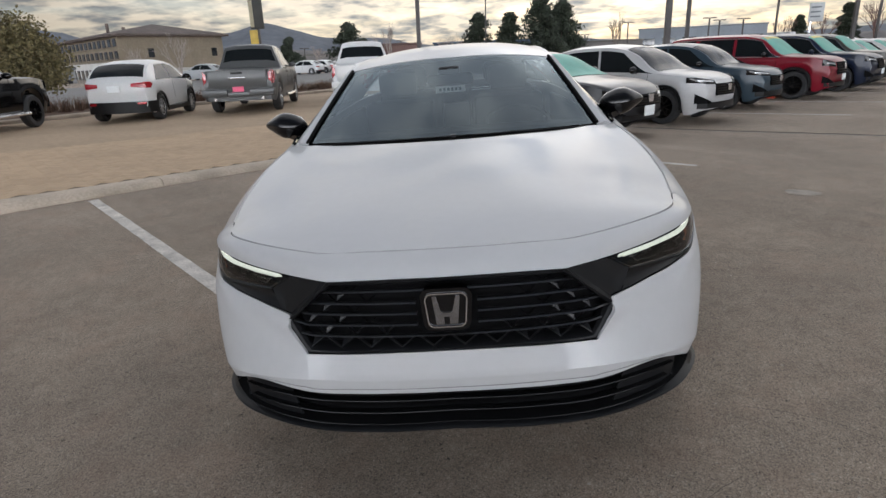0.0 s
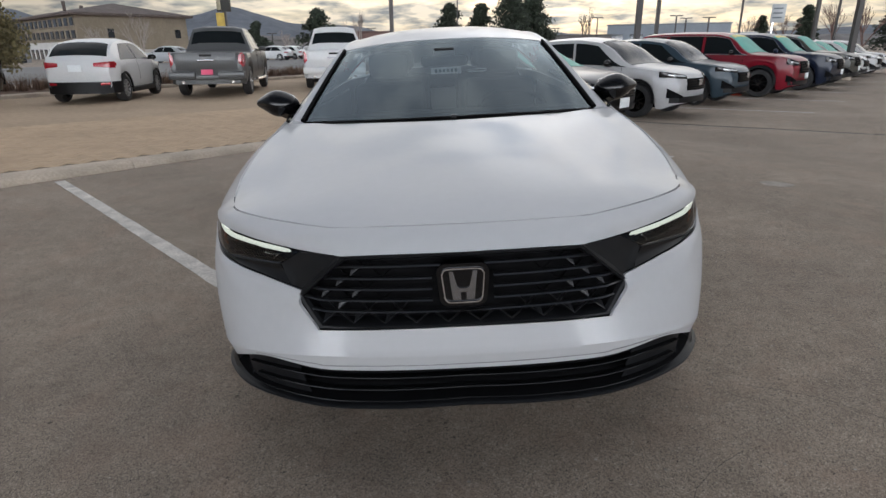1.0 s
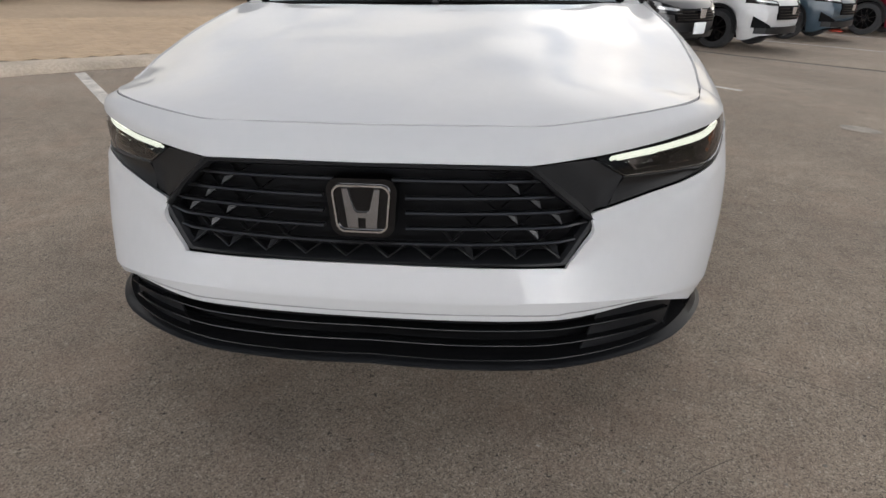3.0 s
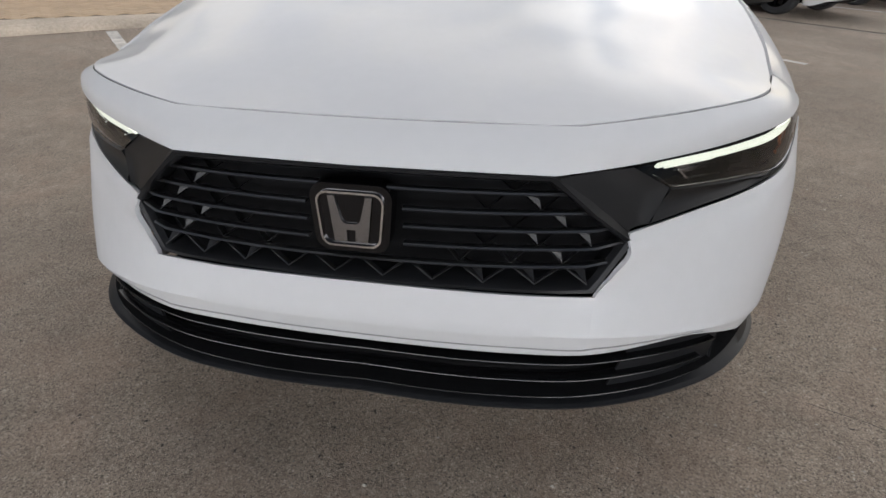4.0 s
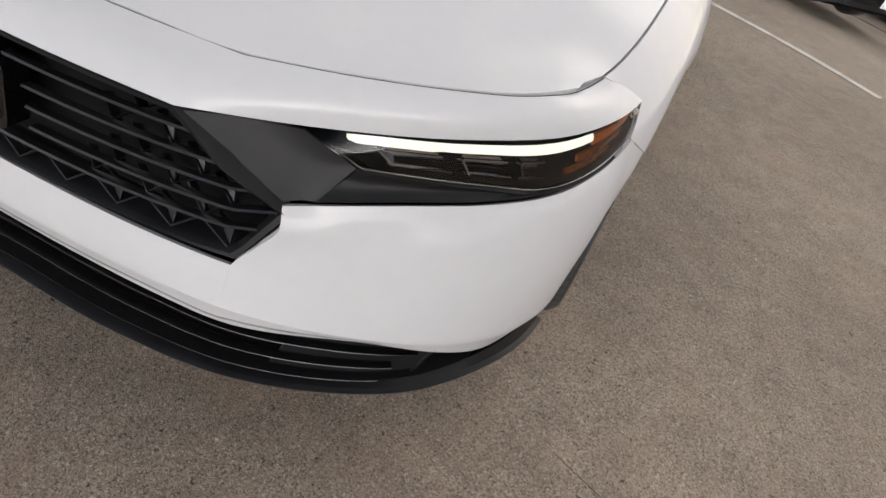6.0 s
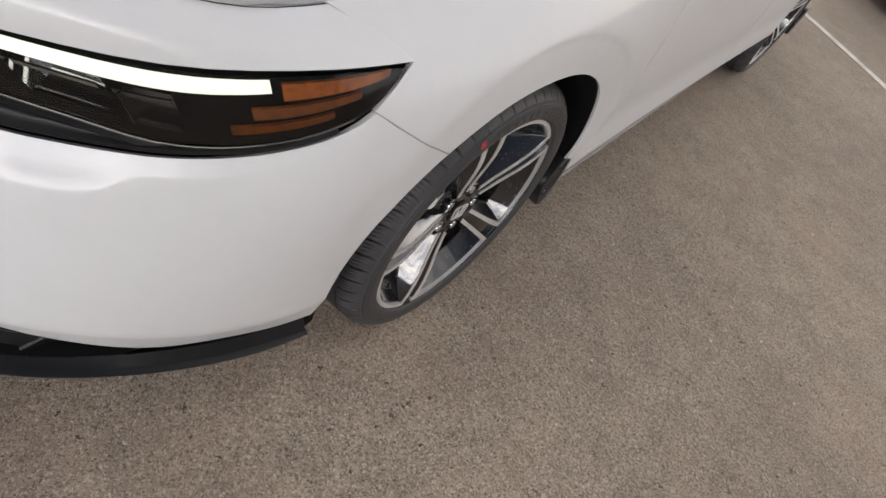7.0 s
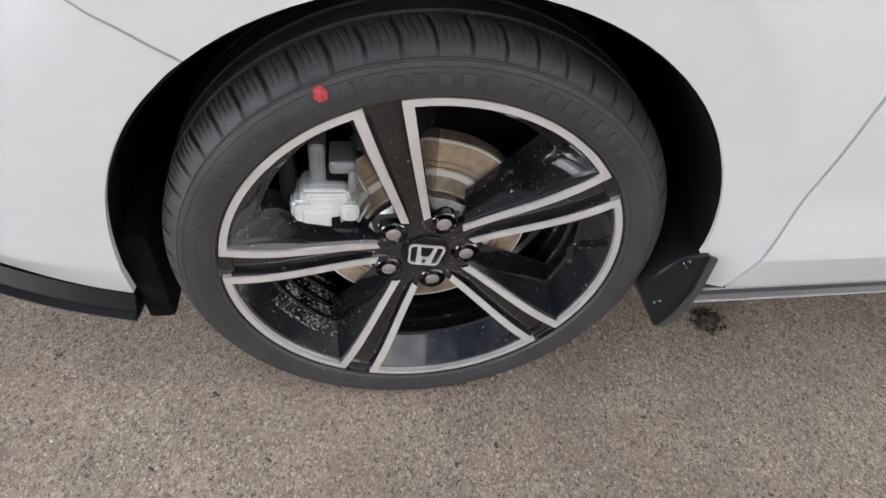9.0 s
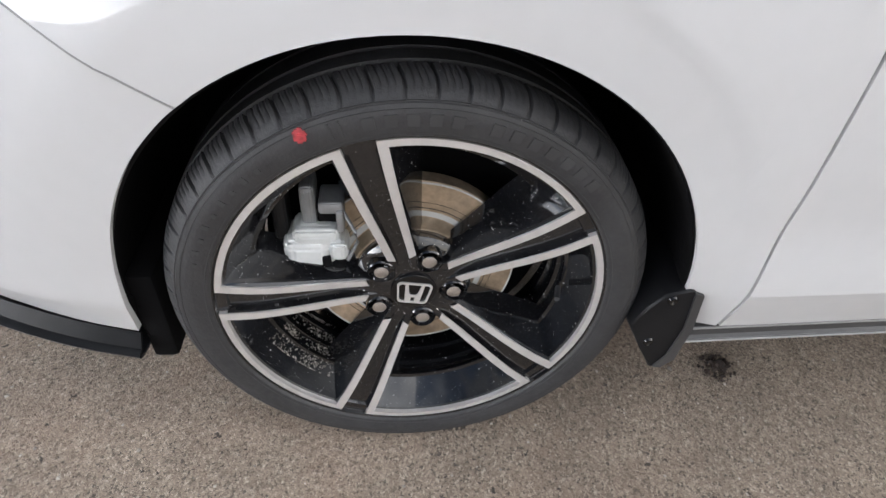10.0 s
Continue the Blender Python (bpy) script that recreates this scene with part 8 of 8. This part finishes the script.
for az, d, h in ((1.9, 70, 8.0), (3.6, 95, 5.6), (-6.0, 105, 4.6), (14.6, 90, 5.2), (21.2, 80, 4.8), (22.0, 85, 4.7), (23.8, 82, 4.6), (26.2, 60, 8.0), (10.9, 110, 4.4), (-14.9, 95, 3.6), (33.0, 60, 7.0)):
    lamp_post(az, d, h, 0.07, "slim far light pole", d > 75)

# tall sign on a post
at = polar_pt(-18.75, 62)
sign = empty("pole_sign", Matrix.Translation(at))
tagged(sign, "tall dark roadside sign with a yellow panel", "sign")
bm = bmesh.new()
box(bm, -0.16, 0.16, -0.16, 0.16, -0.2, 5.2, 0.02)
part("post", bm, POLE, sign)
bm = bmesh.new()
box(bm, -0.62, 0.62, -0.2, 0.2, 4.6, 7.4, 0.05)
part("sign_box", bm, mat("sign_dark", (0.028, 0.026, 0.021), 0.6, var=0.2, scale=2), sign)
bm = bmesh.new()
box(bm, -0.58, -0.22, -0.25, -0.2, 4.75, 7.2, 0.02)
part("sign_face", bm, mat("sign_tan", (0.34, 0.30, 0.20), 0.5, var=0.15, scale=2), sign)
bm = bmesh.new()
box(bm, -0.75, 0.0, -0.28, 0.1, 3.2, 4.5, 0.03)
part("yellow_panel", bm, mat("sign_yellow", (0.50, 0.34, 0.05), 0.5, var=0.15, scale=2), sign)
for az, d, z0, z1, w, c in ((28.9, 70, 3.5, 5.2, 1.25, (0.50, 0.52, 0.53)), (27.0, 72, 1.2, 2.7, 1.7, (0.50, 0.51, 0.52))):
    at = polar_pt(az, d)
    at.z = ground_z(at.x, at.y)
    root = empty("roadside_sign", Matrix.Translation(at) @ pose(0, 0, 0, 0, 0, -az))
    tagged(root, "pale panel sign on a post", "sign")
    bm = bmesh.new()
    box(bm, -0.35 * w, -0.25 * w, -0.08, 0.08, -0.1, z1, 0.01)
    part("post", bm, BRIGHT_TRIM, root)
    bm = bmesh.new()
    box(bm, -w / 2, w / 2, -0.12, 0.12, z0, z1, 0.03)
    panel_ob = part("sign_panel", bm, mat("sign_panel", c, 0.5, var=0.1, scale=2), root)
    bm = bmesh.new()
    for j in range(3):
        box(bm, -w * 0.36, w * 0.30, -0.135, -0.121, z0 + (z1 - z0) * (0.22 + 0.25 * j), z0 + (z1 - z0) * (0.30 + 0.25 * j), 0)
    part("sign_bars", bm, mat("sign_ink", (0.16, 0.18, 0.20), 0.6, var=0.1, scale=2), panel_ob)

# two-storey hotel with a brown hipped roof
STUCCO = mat("tan_stucco", (0.25, 0.207, 0.152), 0.9, 0, var=0.12, scale=0.4, bump=0.2, bscale=8, var2=0.08, scale2=3)
WHITE_WALL = mat("white_wall", (0.62, 0.60, 0.57), 0.85, 0, var=0.1, scale=0.5)
ROOF_BROWN = mat("brown_shingle", (0.115, 0.090, 0.080), 0.9, 0, var=0.2, scale=0.8, bump=0.3, bscale=6, var2=0.15, scale2=5)
WIN = mat("dark_window", (0.03, 0.032, 0.035), 0.1, 0, var=0.2, scale=1, coat=1)
hotel = empty("hotel")
tagged(hotel, "tan two-storey hotel with brown hipped roof", "building")
cA, cB, cC = polar_pt(-34.6, 152), polar_pt(-30.1, 112), polar_pt(-21.9, 120)
Z0, Z1, Z2 = -1.2, 2.6, 6.9


def wall(p, q, z0, z1, material, name, parent, t=0.3):
    d = (q - p).normalized()
    n = Vector((-d.y, d.x, 0)) * t
    bm = bmesh.new()
    pts = [p, q, q + n, p + n]
    a = [bm.verts.new((v.x, v.y, z0)) for v in pts]
    b = [bm.verts.new((v.x, v.y, z1)) for v in pts]
    bm.faces.new(a); bm.faces.new(b)
    for i in range(4):
        bm.faces.new((a[i], a[(i + 1) % 4], b[(i + 1) % 4], b[i]))
    return part(name, bm, material, parent)


cD = cA + (cC - cB)
lower = wall(cA, cB, Z0, Z1, WHITE_WALL, "ground_floor_wall", hotel)
upper = wall(cA, cB, Z1, Z2, STUCCO, "upper_wall", hotel)
gable = wall(cB, cC, Z0, Z2, STUCCO, "end_wall", hotel)
wall(cC, cD, Z0, Z2, STUCCO, "side_wall", hotel)
wall(cD, cA, Z0, Z2, STUCCO, "back_wall", hotel)
dAB = (cB - cA)
nAB = Vector((dAB.y, -dAB.x, 0)).normalized()
for row, (za, zb, par) in enumerate(((-0.4, 1.5, lower), (3.1, 4.3, upper), (5.0, 6.2, upper))):
    for k in range(15):
        p = cA + dAB * ((k + 0.5) / 15)
        u = dAB.normalized()
        bm = bmesh.new()
        a = p - u * 0.75 + nAB * 0.12
        b = p + u * 0.75 + nAB * 0.12
        vs = [bm.verts.new((v.x, v.y, z)) for v, z in ((a, za), (b, za), (b, zb), (a, zb))]
        bm.faces.new(vs)
        back_ = [bm.verts.new((v.co.x - nAB.x * 0.4, v.co.y - nAB.y * 0.4, v.co.z)) for v in vs]
        for i in range(4):
            bm.faces.new((vs[i], vs[(i + 1) % 4], back_[(i + 1) % 4], back_[i]))
        w_ob = part("window", bm, WIN, par, smooth=False)
        bm = bmesh.new()
        a, b = p - u * 0.85 + nAB * 0.1, p + u * 0.85 + nAB * 0.1
        tube(bm, [(a.x, a.y, za - 0.08), (b.x, b.y, za - 0.08)], 0.09, 4)
        part("sill", bm, STUCCO if row else WHITE_WALL, w_ob)
for k in range(2):
    p = cB + (cC - cB) * (0.28, 0.90)[k]
    u = (cC - cB).normalized()
    n = Vector((u.y, -u.x, 0))
    bm = bmesh.new()
    vs = [bm.verts.new(((p + u * o + n * 0.1).x, (p + u * o + n * 0.1).y, z)) for o, z in ((-0.5, 3.2), (0.5, 3.2), (0.5, 4.6), (-0.5, 4.6))]
    bm.faces.new(vs)
    ext = bmesh.ops.extrude_face_region(bm, geom=list(bm.faces))
    bmesh.ops.translate(bm, verts=[v for v in ext["geom"] if isinstance(v, bmesh.types.BMVert)], vec=-n * 0.3)
    part("window", bm, WIN, gable, smooth=False)
# roof
u1, u2 = (cA - cB).normalized(), (cC - cB).normalized()
e = 1.0
corners = [cB - u1 * e - u2 * e, cC - u1 * e + u2 * e, cD + u1 * e + u2 * e, cA + u1 * e - u2 * e]
wid = (cC - cB).length / 2
r0 = cB + u2 * wid + u1 * wid * 0.9
r1 = cA + u2 * wid - u1 * wid * 0.9
bm = bmesh.new()
cv = [bm.verts.new((v.x, v.y, Z2)) for v in corners]
rv = [bm.verts.new((r0.x, r0.y, 9.0)), bm.verts.new((r1.x, r1.y, 9.0))]
bm.faces.new((cv[0], cv[1], rv[0])); bm.faces.new((cv[1], cv[2], rv[1], rv[0])); bm.faces.new((cv[2], cv[3], rv[1])); bm.faces.new((cv[3], cv[0], rv[0], rv[1]))
lowv = [bm.verts.new((v.x, v.y, Z2 - 0.35)) for v in corners]
for i in range(4):
    bm.faces.new((cv[i], cv[(i + 1) % 4], lowv[(i + 1) % 4], lowv[i]))
bm.faces.new(list(reversed(lowv)))
roof = part("roof", bm, ROOF_BROWN, hotel, smooth=False)
# slim dark uprights on the roof stand in for light posts
for f, h in ((0.18, 8.7), (0.55, 9.9)):
    p = r0 + (r1 - r0) * f - u2 * wid * 0.4
    bm = bmesh.new()
    box(bm, p.x - 0.22, p.x + 0.22, p.y - 0.22, p.y + 0.22, 6.5, h, 0.03)
    part("chimney", bm, ROOF_BROWN, roof)


def block(name, az, d, w, dep, z0, z1, base, label, turn=0.0, windows=0, roof_c=None):
    at = polar_pt(az, d)
    root = empty(name, Matrix.Translation((at.x, at.y, 0)) @ pose(0, 0, 0, 0, 0, -az + turn))
    tagged(root, label, "building")
    bm = bmesh.new()
    box(bm, -w / 2, w / 2, 0, dep, z0, z1, 0.05)
    wl_ = part("wall", bm, mat(name + "_wall", base, 0.8, 0, var=0.1, scale=0.3, var2=0.06, scale2=3), root)
    bm = bmesh.new()
    box(bm, -w / 2 - 0.2, w / 2 + 0.2, -0.2, dep + 0.2, z1, z1 + 0.35, 0.05)
    part("roof", bm, mat(name + "_roof", roof_c or tuple(c * 0.8 for c in base), 0.8, var=0.1, scale=0.5), root)
    for k in range(windows):
        x = -w / 2 + w * (k + 0.5) / windows
        bm = bmesh.new()
        box(bm, x - w / windows * 0.33, x + w / windows * 0.33, -0.06, 0.1, z0 + (z1 - z0) * 0.25, z0 + (z1 - z0) * 0.7, 0.02)
        part("window", bm, WIN, wl_)
    return root


block("warehouse", 20.6, 170, 30, 20, -1, 6.3, (0.24, 0.265, 0.295), "pale grey flat-roofed commercial building", windows=6)
block("shop", -6.0, 96, 6, 6, -0.5, 3.4, (0.17, 0.10, 0.085), "low brown brick shop", windows=3)
block("showroom", 3.2, 120, 26, 10, -1, 3.9, (0.05, 0.07, 0.11), "low dark blue-grey showroom", windows=8, roof_c=(0.10, 0.14, 0.20))
block("low_house", -14.3, 120, 9, 8, -1, 2.6, (0.20, 0.19, 0.18), "low grey house across the road", windows=3)
block("long_shed", 12.4, 130, 16, 10, -1, 3.2, (0.16, 0.15, 0.14), "low dark shed behind the car park", windows=4)
block("low_annex", -36.2, 96, 9, 6, -1, 1.6, (0.20, 0.20, 0.20), "low grey-roofed annex beside the hotel", windows=3)
block("court_wall", -23.0, 84, 14, 0.4, -0.6, 1.0, (0.52, 0.49, 0.45), "low pale boundary wall")
# far parked cars across the road
for az, d, c, t in ((-13.6, 78, (0.72, 0.72, 0.71), 70), (-15.0, 74, (0.60, 0.60, 0.60), 75), (-23.8, 66, (0.35, 0.36, 0.37), 80), (-12.2, 84, (0.08, 0.08, 0.09), 72)):
    at = polar_pt(az, d)
    vehicle("crossover", hrv(), paint("far_paint_%d" % int(-az * 10), c), pose(at.x, at.y, 0.02, 0, 0, t), "far parked crossover across the road", (0.38, 1.18), side_b, rear=(-2.02, -1.50), lamps=hl, grille=(0.46, 0.56, 0.79), tails=(0.5, 0.85, 0.80, 0.95), lower=0.44)
# little orange-red cone shape under the row, between the cars
bm = bmesh.new()
revolve(bm, [(0, 0.0001), (0, 0.17), (0.03, 0.17), (0.035, 0.12), (0.30, 0.03), (0.31, 0.0001)], 18)
bmesh.ops.rotate(bm, verts=list(bm.verts), matrix=Matrix.Rotation(radians(-90), 3, 'Y'), cent=(0, 0, 0))
cone_at = (8.9, 15.35)
bmesh.ops.translate(bm, verts=list(bm.verts), vec=(*cone_at, ground_z(*cone_at)))
tagged(part("traffic_cone", bm, mat("cone_orange", (0.65, 0.07, 0.03), 0.5, var=0.1, scale=9), None), "small orange-red traffic cone between parked cars", "cone")

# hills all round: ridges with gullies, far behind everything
# the far ridge's haze is put into its blue-grey base colour
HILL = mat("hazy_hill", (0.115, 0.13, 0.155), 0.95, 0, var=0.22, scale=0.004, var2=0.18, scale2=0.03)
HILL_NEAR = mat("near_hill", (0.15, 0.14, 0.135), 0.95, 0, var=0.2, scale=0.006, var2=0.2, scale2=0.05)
crest = curve1([(-180, 2.0), (-100, 3.2), (-60, 3.8), (-48, 4.0), (-40, 3.6), (-34, 3.05), (-31, 2.2), (-29, 2.6), (-26, 3.25), (-23, 2.7), (-21, 2.8), (-18.4, 3.55), (-16, 3.0), (-12.5, 2.15), (-10, 2.1), (-7.5, 1.95), (-4.5, 1.35), (0, 1.05), (6, 1.15), (10, 1.2), (16, 1.0), (25, 1.0), (40, 1.6), (60, 2.4), (100, 2.2), (180, 2.0)])
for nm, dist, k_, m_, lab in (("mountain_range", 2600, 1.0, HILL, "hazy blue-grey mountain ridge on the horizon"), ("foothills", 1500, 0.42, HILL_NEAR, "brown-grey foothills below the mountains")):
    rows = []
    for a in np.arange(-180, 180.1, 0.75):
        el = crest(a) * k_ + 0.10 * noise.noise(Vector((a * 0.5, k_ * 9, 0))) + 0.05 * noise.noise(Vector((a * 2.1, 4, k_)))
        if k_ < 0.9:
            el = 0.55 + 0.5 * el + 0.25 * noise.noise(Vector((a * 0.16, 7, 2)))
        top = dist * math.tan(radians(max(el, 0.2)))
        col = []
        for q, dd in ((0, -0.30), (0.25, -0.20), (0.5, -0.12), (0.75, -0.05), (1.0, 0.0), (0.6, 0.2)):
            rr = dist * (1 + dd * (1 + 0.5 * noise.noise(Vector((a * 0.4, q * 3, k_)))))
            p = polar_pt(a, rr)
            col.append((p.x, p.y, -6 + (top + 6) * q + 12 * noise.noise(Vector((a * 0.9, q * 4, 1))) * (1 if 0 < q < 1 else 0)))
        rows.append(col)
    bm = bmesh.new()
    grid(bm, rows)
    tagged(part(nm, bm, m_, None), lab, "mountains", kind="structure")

# paving blocks beside the near kerb: those nearest as pieces, the rest joined
bm = bmesh.new()
box(bm, -0.0965, 0.0965, -0.0465, 0.0465, -0.02, 0.006, 0)
top = [v for v in bm.verts if v.co.z > 0]
for v in top:
    v.co.x *= 0.97
    v.co.y *= 0.94
brick_mesh = bpy.data.meshes.new("paver")
bm.to_mesh(brick_mesh)
bm.free()
brick_mesh.materials.append(PAVER)
pv = np.array([v.co[:] for v in brick_mesh.vertices])
pf = [list(p.vertices) for p in brick_mesh.polygons]
spots = []
PA = math.atan2(KD.y, KD.x) + radians(45)
ca, sa = math.cos(PA), math.sin(PA)
for i in range(-140, 141):
    for j in range(-140, 141):
        # herringbone: pairs of blocks stepping diagonally
        for o, base in ((0, (0.1 * i + 0.2 * j, 0.1 * i - 0.2 * j)),):
            for dx, dy, tr in ((0.0, 0.0, 0), (0.15, -0.05, 1)):
                lx, ly = base[0] + dx, base[1] + dy
                q = Vector((-2.5 + lx * ca - ly * sa, 7.2 + lx * sa + ly * ca, 0))
                rel = q - KP
                s_, n_ = rel.dot(KD), rel.dot(KN)
                if 0.40 < n_ < 5.2 and -4.5 < s_ < 9.5:
                    spots.append((n_ + 0.05 * abs(s_ - 1.5), q.x, q.y, PA + (math.pi / 2 if tr else 0)))
seen_spots = set()
spots.sort()
uniq = []
for sp in spots:
    key = (round(sp[1], 2), round(sp[2], 2))
    if key not in seen_spots:
        seen_spots.add(key)
        uniq.append(sp)
rg = random.Random(8)
for k, (n_, x, y, a) in enumerate(uniq[:300]):
    ob = new("paver", brick_mesh)
    ob.parent = court
    ob.matrix_basis = pose(x, y, PAVER_Z + rg.uniform(0.0, 0.003), rg.uniform(-0.5, 0.5), rg.uniform(-0.5, 0.5), math.degrees(a) + rg.uniform(-0.8, 0.8))
vv, ff = [], []
for k, (n_, x, y, a) in enumerate(uniq[300:]):
    c, s = math.cos(a), math.sin(a)
    z = PAVER_Z + rg.uniform(0.0, 0.003)
    o = len(vv)
    vv += [(x + px * c - py * s, y + px * s + py * c, z + pz) for px, py, pz in pv]
    ff += [[i + o for i in f] for f in pf]
me = bpy.data.meshes.new("pavers")
me.from_pydata(vv, [], ff)
me.materials.append(PAVER)
rest = new("pavers", me)
rest.parent = court
rest["kind"] = "stuff"
# sand in the joints
bm = bmesh.new()
grid(bm, [[along(KP, KD, KN, s, o, PAVER_Z + 0.0015) for o in np.linspace(0.36, 5.15, 6)] for s in np.linspace(-4.45, 9.45, 12)])
face_out(bm, (0, 0, -50))
part("joint_sand", bm, mat("joint_sand", (0.15, 0.115, 0.08), 0.95, 0, var=0.2, scale=6, bump=0.3, bscale=120), court, centre=1)
